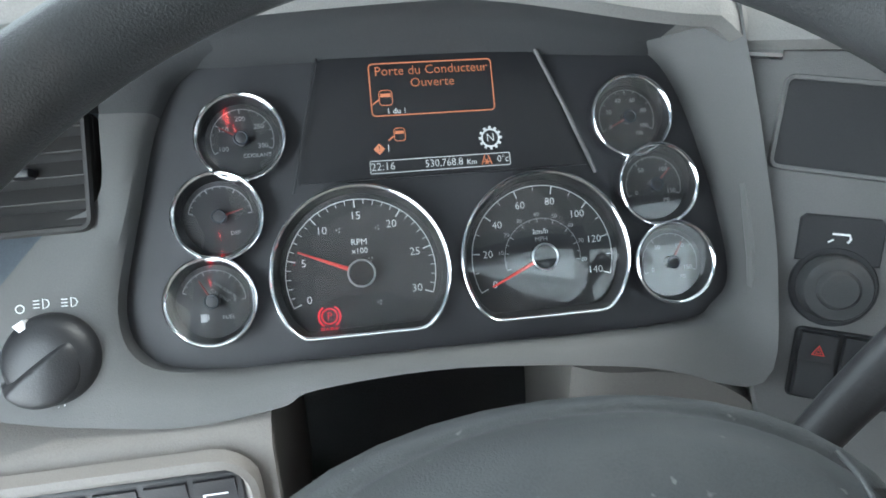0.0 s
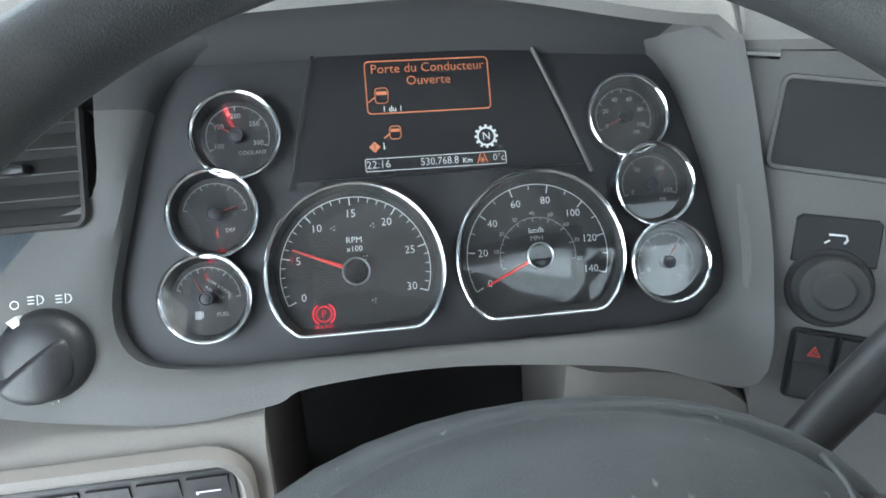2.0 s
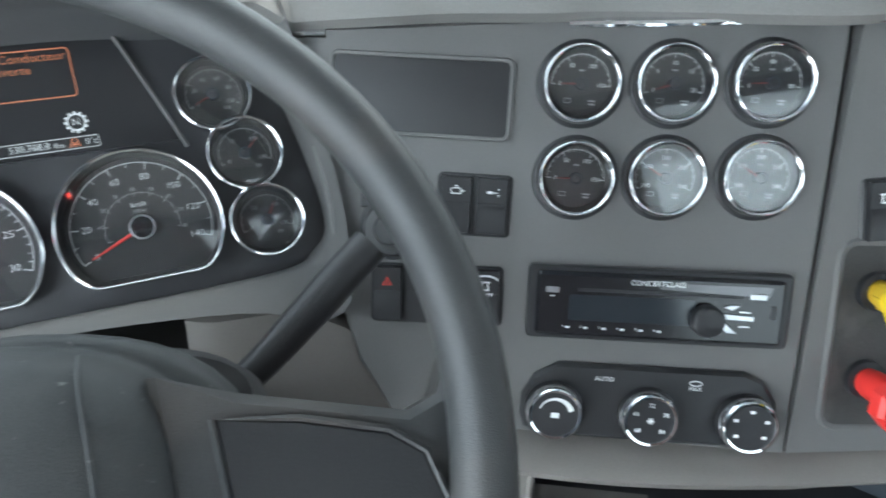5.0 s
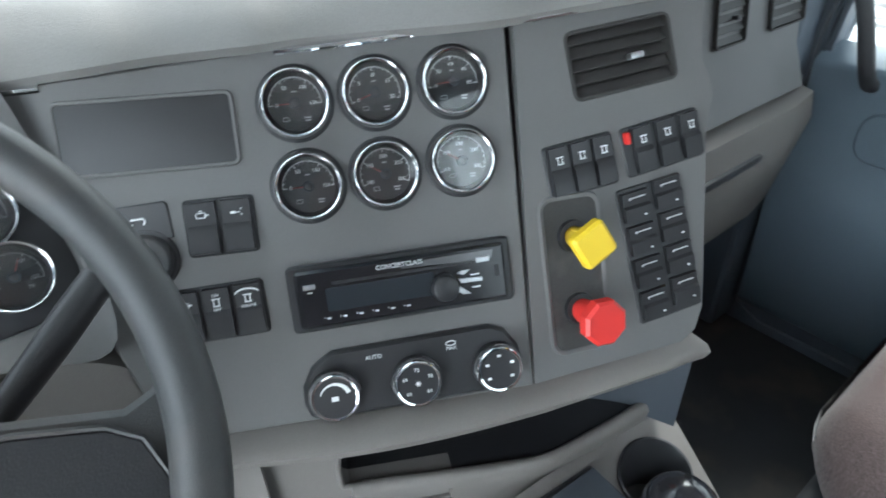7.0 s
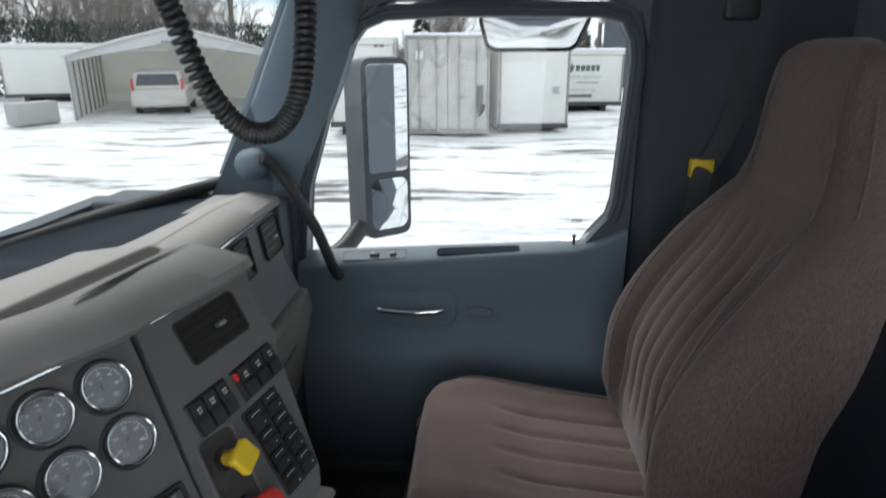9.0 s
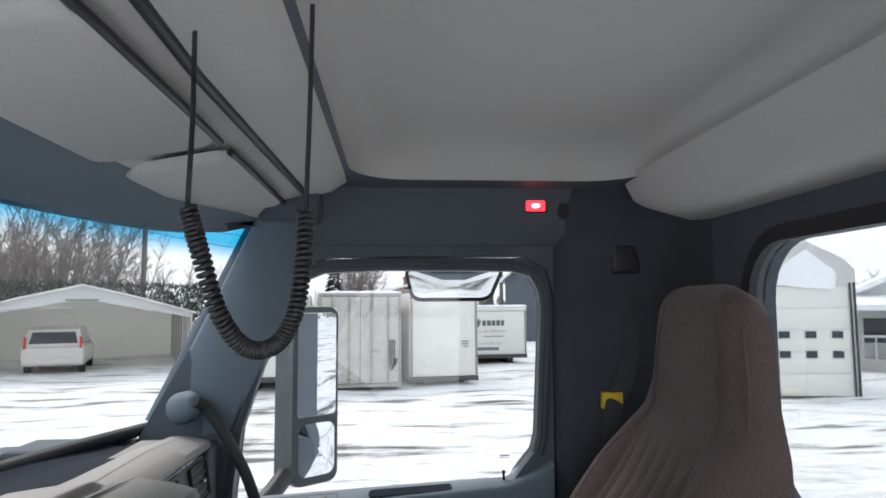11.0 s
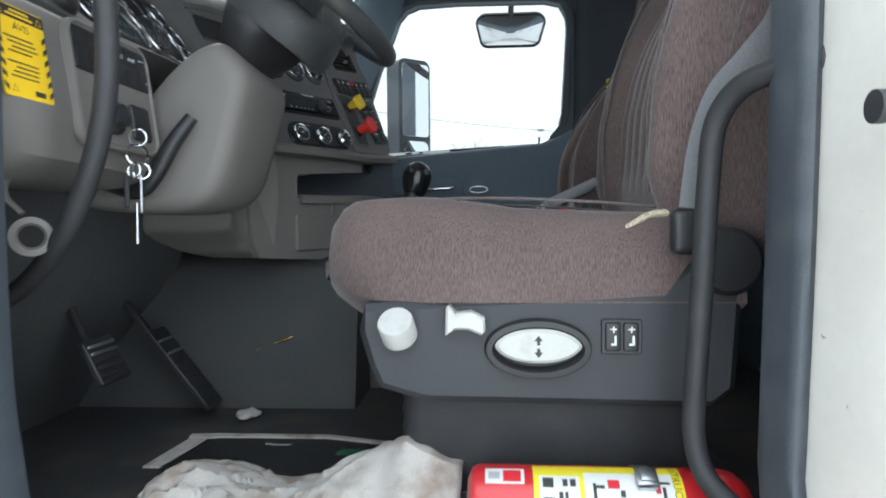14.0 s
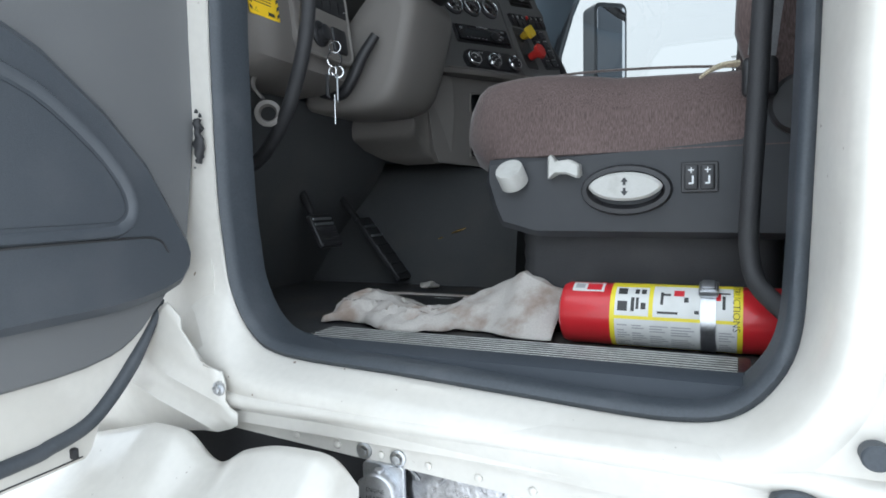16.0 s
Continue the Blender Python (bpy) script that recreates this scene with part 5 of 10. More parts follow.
rk = thing("brake_valve_knob", pulled(0.0440, -0.0940), "octagonal red pull knob of the trailer air supply", "valve knob", "brake valve knobs")
bm = bmesh.new()
lathe(bm, [(0.0, 0.0), (0.0105, 0.0), (0.0105, 0.008), (0.0115, 0.012), (0.0115, 0.034), (0.010, 0.040)], 24)
part("shaft", bm, RED, rk, "", 40)
bm = bmesh.new()
prism(bm, circle(0.0215, 8), 0.036, 0.048, 0.003, Matrix.Rotation(radians(20), 4, "Z"))
part("knob_head", bm, RED, rk, "octagonal red head", 30)

# light switch at the driver's left
ls = thing("light_switch", CL @ pose(-0.2400, -0.0815, 0.006), "round black headlamp switch with white lamp symbols", "light switch")
bm = bmesh.new()
lathe(bm, [(0.0290, 0.0), (0.0290, 0.004), (0.0275, 0.005), (0.0268, 0.010), (0.0245, 0.0155), (0.019, 0.0195), (0.010, 0.0215), (0, 0.022)], 40)
part("base", bm, BLACK, ls, "", 40)
bm = bmesh.new()
lathe(bm, [(0.0245, 0.006), (0.0240, 0.0165)] + [(0.0240 * math.cos(radians(a)), 0.0165 + 0.0105 * math.sin(radians(a))) for a in range(6, 88, 5)] + [(0, 0.0270)], 112, pose(-0.004, -0.003, 0))
for v in bm.verts:          # its upper half slopes away towards the pointer
    q = v.co.y * 0.80 - v.co.x * 0.60
    v.co.z -= ramp((q + 0.003) / 0.010) * max(0.0, v.co.z - 0.0135)
part("grip", bm, BLACK, ls, "raised half-round grip", 40)
bm = bmesh.new()
prism(bm, [(-0.0010, 0.0165), (0.0010, 0.0165), (0.0034, 0.0262), (-0.0034, 0.0262)], 0.0110, 0.0180, 0.0003, pose(0, 0, 0, 0, 0, 30))
part("pointer", bm, WHITE, ls, "white pointer", None)
bm = bmesh.new()
sweep_ring(bm, circle(0.0026, 18), [(0, 0.0068), (-0.0006, 0.0068)], None, -0.0165, 0.0305)
part("off_icon", bm, WHITE, ls, "", None)
for x, y in ((-0.0035, 0.0325), (0.0120, 0.0320)):
    bm = bmesh.new()
    for i in range(3):
        box(bm, x - 0.0052, x - 0.0018, y - 0.0022 + 0.002 * i, y - 0.0016 + 0.002 * i, 0.0070, 0.0079)
    sweep_ring(bm, [(0.0, -0.003), (0.003, -0.0022), (0.004, 0.0), (0.003, 0.0022), (0.0, 0.003)], [(0, 0.0079), (-0.0006, 0.0079)], None, x, y)
    part("lamp_icon", bm, WHITE, ls, "", None)
bm = bmesh.new()
sweep_ring(bm, circle(0.0024, 18), [(0, 0.0099), (-0.0006, 0.0099)], None, 0.0057, -0.0315)
for i in range(8):
    a = radians(45 * i)
    box(bm, 0.0034, 0.0049, -0.0003, 0.0003, 0.0090, 0.0099, 0, 1, pose(0.0057, -0.0315, 0, 0, 0, 45 * i))
part("panel_light_icon", bm, WHITE, ls, "", None)

# rocker bank and ignition lock in the lower panel
LB = basis((-0.2275, -0.0785, 0.8175), (1, 0, 0), (0, 0.13, 0.9915), (0, -0.9915, 0.13))
sw = thing("switch_panel", LB @ pose(0, 0, 0.002), "rounded taupe panel with black rockers and the ignition lock", "switch panel")
bm = bmesh.new()
prism(bm, rounded(0.176, 0.152, 0.022, 5), -0.02, 0.0035, 0.0015)
part("plate", bm, TAUPE, sw, "", 40)
bm = bmesh.new()
sweep_ring(bm, rounded(0.180, 0.156, 0.024, 5), [(0.002, -0.004), (0.001, 0.005), (-0.003, 0.0065), (-0.006, 0.003)])
part("rim", bm, TAUPE, sw, "", 60)
for i in range(6):
    rocker(sw, -0.0675 + 0.027 * i, 0.042, 0.0255, 0.050, (0, 0, 0, 0, 0, 4)[i])
text_ob("SPARE", 0.0062, WHITE, sw, 0.0405, 0.0520, 0.0082, name="lettering")
text_ob("2", 0.0050, WHITE, sw, -0.0080, 0.0560, 0.0082, name="lettering")
for x, y in ((-0.0145, 0.0515), (0.0160, 0.0520)):
    bm = bmesh.new()
    sweep_ring(bm, [(0.0, -0.0030), (0.0030, -0.0022), (0.0040, 0.0), (0.0030, 0.0022), (0.0, 0.0030)], [(0, 0.0082), (-0.0007, 0.0082)], None, x, y)
    for i in range(3):
        box(bm, x - 0.0050, x - 0.0016, y - 0.0022 + 0.002 * i, y - 0.0016 + 0.002 * i, 0.0078, 0.0083)
    part("lamp_icon", bm, WHITE, sw, "", None)
bm = bmesh.new()
prism(bm, rounded(0.166, 0.056, 0.004, 3, 0, 0.042), 0.0, 0.0050, 0.001)
part("rocker_frame", bm, BLACK, sw, "", 30)
bm = bmesh.new()
lathe(bm, [(0.024, 0.002), (0.024, 0.008), (0.020, 0.012), (0.012, 0.013), (0.011, 0.010), (0, 0.010)], 28, pose(-0.02, -0.036, 0))
part("ignition_lock", bm, BLACK, sw, "round black ignition lock", 40)
bm = bmesh.new()
prism(bm, rounded(0.046, 0.050, 0.006, 3, 0.045, -0.036), 0.0, 0.008, 0.002)
part("blank", bm, BLACK, sw, "", 30)



# ---- steering wheel and column ----
HUB = mat("scuffed_hub_vinyl", (0.046, 0.048, 0.049), 0.55, grain=0.18, scale=1500, bump=0.25, stain=0.5, stain_scale=40, stain_col=(0.066, 0.067, 0.066))
_b = HUB.node_tree.nodes["Principled BSDF"]
_was = _b.inputs["Base Color"].links[0].from_socket
_sp = HUB.node_tree.nodes.new("ShaderNodeTexNoise")          # small pale knocks and scratches
_sp.inputs["Scale"].default_value, _sp.inputs["Detail"].default_value = 210, 2
_mr = HUB.node_tree.nodes.new("ShaderNodeMapRange")
_mr.inputs[1].default_value, _mr.inputs[2].default_value, _mr.inputs[4].default_value = 0.70, 0.76, 0.7
_mm = HUB.node_tree.nodes.new("ShaderNodeMix")
_mm.data_type = "RGBA"
_mm.inputs[7].default_value = (0.20, 0.20, 0.195, 1)
_gg = HUB.node_tree.nodes.new("ShaderNodeNewGeometry")
for _a, _c in ((_gg.outputs["Position"], _sp.inputs["Vector"]), (_sp.outputs[0], _mr.inputs[0]), (_mr.outputs[0], _mm.inputs[0]), (_was, _mm.inputs[6]), (_mm.outputs[2], _b.inputs["Base Color"])):
    HUB.node_tree.links.new(_a, _c)
WH = basis((-0.012, -0.257, 1.044), (1, 0, 0), (0, 0.7833, 0.6216), (0, -0.6216, 0.7833))
wheel = thing("steering_wheel", WH, "worn black leather steering wheel with padded hub and button spokes", "steering wheel")
bm = bmesh.new()
n = 96
tube(bm, [(0.202 * math.cos(2 * math.pi * i / n), 0.202 * math.sin(2 * math.pi * i / n), 0) for i in range(n)], 0.0135, 14, True, 1.12, (0, 0, 1))
part("rim", bm, LEATHER, wheel, "worn black leather rim", 60)
for s in (1, -1):
    bm = bmesh.new()
    pts = [(0.080, 0.010), (0.110, -0.004), (0.150, -0.020), (0.172, -0.029), (0.186, -0.026), (0.197, -0.010), (0.205, -0.02), (0.204, -0.06), (0.190, -0.085), (0.165, -0.098), (0.120, -0.105), (0.080, -0.105)]
    pts = [(s * p[0], p[1]) for p in pts]
    if s > 0:
        pts = pts[::-1]
    prism(bm, pts, -0.034, -0.006, 0.004)
    sp = part("spoke", bm, LEATHER, wheel, "broad black spoke", 40)
    bm = bmesh.new()
    pts = [(0.100, -0.012), (0.130, -0.020), (0.162, -0.034), (0.174, -0.046), (0.178, -0.070), (0.165, -0.088), (0.120, -0.094), (0.100, -0.092)]
    pts = [(s * p[0], p[1]) for p in pts]
    if s > 0:
        pts = pts[::-1]
    prism(bm, pts, -0.010, -0.0035, 0.002)
    part("button_panel", bm, BLACK, sp, "black button panel", 30)
    bm = bmesh.new()
    sweep_ring(bm, pts, [(0.0015, -0.006), (0.0015, -0.003), (0.0, -0.0022), (-0.0012, -0.0034)])
    part("panel_seam", bm, LEATHER, sp, "", 60)


def hub_ring(w, up, dn, z, n=40):
    out = []
    for i in range(n):
        a = 2 * math.pi * i / n
        c, s = math.cos(a), math.sin(a)
        p = 2 / (2.15 if s > 0 else 2.7)
        x = w * math.copysign(abs(c) ** p, c)
        y = (up if s > 0 else dn) * math.copysign(abs(s) ** p, s)
        out.append(Vector((x, y - 0.02, z)))
    return out


bm = bmesh.new()
HUBS = ((0.104, 0.062, 0.105, -0.095), (0.115, 0.067, 0.108, -0.070), (0.114, 0.0675, 0.106, -0.046), (0.110, 0.0660, 0.103, -0.036), (0.105, 0.0640, 0.101, -0.0312), (0.0985, 0.0622, 0.0985, -0.0300), (0.0968, 0.0614, 0.0970, -0.0298),
        (0.0958, 0.0608, 0.0960, -0.0285), (0.0938, 0.0600, 0.0945, -0.0245), (0.0895, 0.0582, 0.0915, -0.0130), (0.072, 0.050, 0.075, 0.006), (0.045, 0.030, 0.045, 0.014), (0.015, 0.010, 0.012, 0.017))
loft(bm, [hub_ring(*h) for h in HUBS])
part("hub_pad", bm, HUB, wheel, "padded black hub with scuffs", 60)
for s in (1, -1):
    bm = bmesh.new()
    tube(bm, spline([(s * 0.062, 0.022, 0.000), (s * 0.062, 0.012, 0.0070), (s * 0.062, -0.010, 0.0090), (s * 0.062, -0.045, 0.0090), (s * 0.064, -0.085, 0.001), (s * 0.066, -0.115, -0.03)], 6), 0.0008, 8)
    part("hub_seam", bm, HUB, wheel, "raised seam on the hub", 60)
bm = bmesh.new()
prism(bm, [(0.027 * math.cos(2 * math.pi * i / 36), 0.0112 * math.sin(2 * math.pi * i / 36)) for i in range(36)], 0.012, 0.0195, 0.0015, pose(0, -0.024, 0))
em = part("emblem", bm, mat("red_enamel", (0.26, 0.008, 0.014), 0.25), wheel, "oval red enamel emblem", 40)
bm = bmesh.new()
ov = [(0.027 * math.cos(2 * math.pi * i / 36), 0.0112 * math.sin(2 * math.pi * i / 36)) for i in range(36)]
sweep_ring(bm, ov, [(0.001, 0.016), (0.0006, 0.0202), (-0.0008, 0.0204), (-0.0012, 0.019)], pose(0, -0.024, 0))
part("emblem_rim", bm, CHROME, em, "", 60)
bm = bmesh.new()
tube(bm, spline([(-0.019, -0.026, 0.0200), (-0.013, -0.019, 0.0200), (-0.009, -0.027, 0.0200), (-0.002, -0.022, 0.0200), (0.004, -0.027, 0.0200), (0.009, -0.019, 0.0200), (0.012, -0.027, 0.0200), (0.019, -0.022, 0.0200)], 5), 0.0010, 6)
part("emblem_stroke", bm, SATIN, em, "pale script stroke", 60)

# column: dark upper collar, taupe shroud below
col = thing("steering_column", Matrix.Identity(4), "taupe steering column shroud with a tilt lever and stalk", "steering column")
bm = bmesh.new()
cs = []
for k, (z, w, up, dn) in enumerate(((-0.058, 0.104, 0.034, 0.06), (-0.070, 0.106, 0.040, 0.07), (-0.092, 0.110, 0.038, 0.075), (-0.112, 0.106, 0.026, 0.07), (-0.14, 0.09, 0.006, 0.06), (-0.16, 0.07, 0.0, 0.06))):
    cs.append([WH @ Vector((p.x + 0.012, p.y + 0.02, p.z)) for p in hub_ring(w, up, dn, z)])
loft(bm, cs)
part("upper_collar", bm, BLACK, col, "dark grey collar behind the wheel", 50)
bm = bmesh.new()
SH = [(-0.032, 0.792), (-0.068, 0.842), (-0.120, 0.895), (-0.168, 0.922), (-0.200, 0.900), (-0.218, 0.865), (-0.205, 0.805), (-0.185, 0.735), (-0.165, 0.690), (-0.130, 0.664), (-0.06, 0.656), (0.03, 0.662), (0.06, 0.675), (0.05, 0.70), (0.01, 0.745)]
sh = []
cyz = (-0.06, 0.78)
for x, f in ((-0.112, 0.80), (-0.108, 0.92), (-0.09, 0.985), (-0.05, 1.0), (0.0, 1.0), (0.06, 1.0), (0.085, 0.97), (0.10, 0.85)):
    sh.append([Vector((x, cyz[0] + (p[0] - cyz[0]) * f, cyz[1] + (p[1] - cyz[1]) * f)) for p in closed_spline([(q[0], q[1], 0) for q in SH], 4)])
loft(bm, sh)
part("shroud", bm, TAUPE, col, "taupe moulded column shroud", 60)
bm = bmesh.new()
tube(bm, spline([(-0.118, 0.000, 0.700), (-0.135, -0.055, 0.690), (-0.140, -0.085, 0.712), (-0.138, -0.115, 0.762), (-0.132, -0.142, 0.800)], 6), lambda t: 0.0095 + 0.003 * math.sin(math.pi * t), 12)
part("tilt_lever", bm, BLACK, col, "black bent tilt lever", 60)
bm = bmesh.new()
lathe(bm, [(0.014, 0), (0.014, 0.02), (0.011, 0.024), (0, 0.025)], 20, Matrix.Translation((-0.108, -0.045, 0.735)) @ Matrix.Rotation(radians(-90), 4, "Y"))
part("pivot_cap", bm, TAUPE, col, "", 40)
bm = bmesh.new()
tube(bm, spline([(0.085, -0.178, 0.955), (0.105, -0.180, 0.968), (0.135, -0.168, 0.984), (0.165, -0.157, 1.003), (0.183, -0.151, 1.014)], 5), lambda t: 0.0075 + 0.0035 * min(1, t * 1.6), 14)
part("stalk", bm, BLACK, col, "dark grey control stalk", 60)



# ---- seats ----
def fabric(name, a, b):
    m = bpy.data.materials.new(name)
    m.use_nodes = True
    nt = m.node_tree
    bs = nt.nodes["Principled BSDF"]
    bs.inputs["Roughness"].default_value = 0.95
    bs.inputs["Specular IOR Level"].default_value = 0.15
    bs.inputs["Sheen Weight"].default_value = 0.25
    bs.inputs["Sheen Roughness"].default_value = 0.4
    tc = nt.nodes.new("ShaderNodeTexCoord")
    w1 = nt.nodes.new("ShaderNodeTexNoise")
    w1.inputs["Scale"].default_value = 900
    w1.inputs["Detail"].default_value = 2
    mp = nt.nodes.new("ShaderNodeMapping")
    mp.inputs["Scale"].default_value = (1.0, 0.75, 0.10)
    nt.links.new(tc.outputs["Object"], mp.inputs["Vector"])
    nt.links.new(mp.outputs[0], w1.inputs["Vector"])
    w2 = nt.nodes.new("ShaderNodeTexNoise")
    w2.inputs["Scale"].default_value = 6
    w2.inputs["Detail"].default_value = 5
    nt.links.new(tc.outputs["Object"], w2.inputs["Vector"])
    ad = nt.nodes.new("ShaderNodeMath")
    ad.operation = "MULTIPLY_ADD"
    ad.inputs[1].default_value, ad.inputs[2].default_value = 0.35, 0.0
    nt.links.new(w2.outputs[0], ad.inputs[0])
    sm = nt.nodes.new("ShaderNodeMath")
    sm.operation = "ADD"
    nt.links.new(w1.outputs[0], sm.inputs[0])
    nt.links.new(ad.outputs[0], sm.inputs[1])
    r = nt.nodes.new("ShaderNodeMapRange")
    r.inputs[1].default_value, r.inputs[2].default_value = 0.45, 0.95
    nt.links.new(sm.outputs[0], r.inputs[0])
    mx = nt.nodes.new("ShaderNodeMix")
    mx.data_type = "RGBA"
    mx.inputs[6].default_value = (*a, 1)
    mx.inputs[7].default_value = (*b, 1)
    nt.links.new(r.outputs[0], mx.inputs[0])
    nt.links.new(mx.outputs[2], bs.inputs["Base Color"])
    bp = nt.nodes.new("ShaderNodeBump")
    bp.inputs["Strength"].default_value = 0.5
    bp.inputs["Distance"].default_value = 0.001
    nt.links.new(w1.outputs[0], bp.inputs["Height"])
    nt.links.new(bp.outputs[0], bs.inputs["Normal"])
    return m


CLOTH = fabric("brown_grey_tweed", (0.070, 0.051, 0.048), (0.158, 0.117, 0.110))
CLOTH_MID = fabric("grey_tweed_centre", (0.085, 0.070, 0.066), (0.165, 0.138, 0.130))
SEATPLASTIC = mat("seat_plastic", (0.030, 0.032, 0.036), 0.6, grain=0.12, scale=900, bump=0.25, stain=0.4, stain_scale=8, stain_col=(0.050, 0.051, 0.054))
WEB = mat("grey_belt_webbing", (0.17, 0.17, 0.175), 0.85, grain=0.3, scale=900, bump=0.4)
DARKWEB = mat("dark_belt_webbing", (0.05, 0.052, 0.056), 0.85, grain=0.3, scale=900, bump=0.4)
PALE = mat("pale_grey_plastic", (0.46, 0.455, 0.43), 0.5, grain=0.05, scale=500, stain=0.5, stain_scale=40, stain_col=(0.36, 0.345, 0.32))


def pleat(x, cs, w):
    return sum(math.exp(-(abs(x - c) / w) ** 1.3) for c in cs)


def cushion(t, top, bot, front, hw, fall, bolster, lines, first, back=-0.90):
    """A seat cushion: rounded front, raised sides, sewn pleats running back to front."""
    bm = bmesh.new()
    secs = []
    ny, nx = 30, 84
    for j in range(ny + 1):
        s = j / ny
        y = front + (back - front) * s
        tz = bot + 0.02 + (top - bot - 0.02) * (0.30 + 0.70 * math.sqrt(max(0, 1 - (1 - min(1, s / 0.11)) ** 2)))
        tz += 0.012 * math.sin(math.pi * min(1, s / 0.5)) - fall * s
        bz = bot + 0.045 * max(0, 1 - s / 0.14)
        w = hw * (0.50 + 0.50 * math.sqrt(max(0, 1 - (1 - min(1, s / 0.38)) ** 2)))
        ring = []
        for i in range(nx):
            u = -1 + 2 * i / (nx - 1)
            x = w * math.copysign(min(1, abs(u) * 1.02), u)
            edge = max(0, (abs(u) - 0.80) / 0.20)
            z = tz - (tz - bz) * 0.42 * edge ** 2.4 + bolster * math.exp(-((abs(u) - 0.74) / 0.15) ** 2) * min(1, s / 0.3)
            win = max(0, min(1, (s - first) / 0.05)) * max(0, min(1, (0.97 - s) / 0.05))
            z -= win * 0.008 * pleat(x, lines, 0.007)
            ring.append(Vector((x, y, z)))
        for i in range(9):
            u = 1 - 2 * (i / 8)
            x = w * (1.0 if abs(u) > 0.99 else 1.0) * u * (1.03 if abs(u) > 0.8 else 0.97)
            ring.append(Vector((x, y, bz + (0.04 if abs(u) > 0.99 else 0.0))))
        secs.append(ring)
    loft(bm, secs)
    return part("cushion", bm, CLOTH, t, "brown-grey tweed cushion with sewn pleats", 60)


def backrest(t, fy=0.0):
    """A high backrest: bolsters, a waist under the head pad, vertical pleats."""
    bm = bmesh.new()
    # z, front y, half width, thickness
    rows = [(0.585, -0.862, 0.205, 0.14), (0.62, -0.850, 0.235, 0.17), (0.68, -0.846, 0.246, 0.19), (0.76, -0.848, 0.252, 0.20), (0.85, -0.858, 0.256, 0.20), (0.95, -0.903, 0.255, 0.19), (1.05, -0.972, 0.248, 0.145), (1.13, -1.022, 0.232, 0.11),
            (1.18, -1.046, 0.206, 0.095), (1.23, -1.056, 0.182, 0.092), (1.29, -1.060, 0.170, 0.092), (1.35, -1.064, 0.160, 0.09), (1.395, -1.070, 0.145, 0.08), (1.420, -1.084, 0.110, 0.055), (1.428, -1.098, 0.06, 0.03)]
    P = spline([Vector((r[0], r[1], r[2])) for r in rows], 3)
    Q = spline([Vector((r[3], 0, 0)) for r in rows], 3)
    secs = []
    for (z, y, w), q in zip(P, Q):
        th = q.x
        ring = []
        nx = 78
        for i in range(nx):
            u = -1 + 2 * i / (nx - 1)
            x = w * u
            a = abs(u)
            bol = 0.034 * math.exp(-((a - 0.80) / 0.17) ** 2) * max(0, min(1, (1.16 - z) / 0.1)) * max(0.3, min(1, (z - 0.6) / 0.1))
            win = max(0, min(1, (1.12 - z) / 0.06)) * max(0, min(1, (z - 0.70) / 0.04))
            f = y + bol - 0.009 * win * pleat(x, (-0.125, -0.075, -0.025, 0.025, 0.075, 0.125), 0.007) - th * 0.48 * max(0, (a - 0.86) / 0.14) ** 2.2
            f -= 0.010 * math.exp(-((a - 0.60) / 0.03) ** 2) * win
            f -= 0.007 * math.exp(-((z - 1.165) / 0.010) ** 2) * (1 if a < 0.9 else 0)
            ring.append(Vector((x, f + fy, z)))
        for i in range(11):
            u = 1 - 2 * i / 10
            ring.append(Vector((w * u * 0.985, y - th + 0.05 * max(0, abs(u) - 0.8) + fy, z - 0.01)))
        secs.append(ring)
    loft(bm, secs)
    return part("backrest", bm, CLOTH, t, "brown-grey tweed backrest with vertical pleats and head pad", 60)


def seam_line(t, pts, r=0.0022, name="piping"):
    bm = bmesh.new()
    tube(bm, spline(pts, 5), r, 6)
    return part(name, bm, CLOTH_MID, t, "", 60)


def seat(x, label, fy=0.0, dz=0.0):
    t = thing("truck_seat", pose(x, 0, 0), label, "seat", "cab seats")
    if dz:
        cushion(t, 0.678, 0.534, -0.404, 0.258, 0.055, 0.012, (-0.112, -0.037, 0.037, 0.112), 0.34)
    else:
        cushion(t, 0.664, 0.498, -0.338, 0.242, 0.022, 0.006, (-0.135, -0.08, -0.027, 0.027, 0.08, 0.135), 0.24)
    backrest(t, fy)
    for s in (-1, 1):
        if dz:
            seam_line(t, [(s * 0.196, -0.462, 0.664), (s * 0.205, -0.50, 0.683), (s * 0.207, -0.56, 0.684), (s * 0.207, -0.70, 0.661), (s * 0.200, -0.86, 0.640)])
        else:
            seam_line(t, [(s * 0.185, -0.45, 0.665), (s * 0.190, -0.55, 0.673), (s * 0.188, -0.70, 0.668), (s * 0.180, -0.84, 0.656)])
        seam_line(t, [(s * 0.168, -0.822 + fy, 0.68), (s * 0.176, -0.822 + fy, 0.82), (s * 0.176, -0.872 + fy, 0.96), (s * 0.158, -0.950 + fy, 1.08), (s * 0.140, -1.036 + fy, 1.165), (s * 0.128, -1.056 + fy, 1.30), (s * 0.110, -1.068 + fy, 1.39)], 0.0025)
        seam_line(t, [(s * 0.235, -0.90 + fy, 0.66), (s * 0.247, -0.90 + fy, 0.85), (s * 0.240, -1.01 + fy, 1.05), (s * 0.190, -1.075 + fy, 1.20), (s * 0.158, -1.090 + fy, 1.35)], 0.0025)
    return t


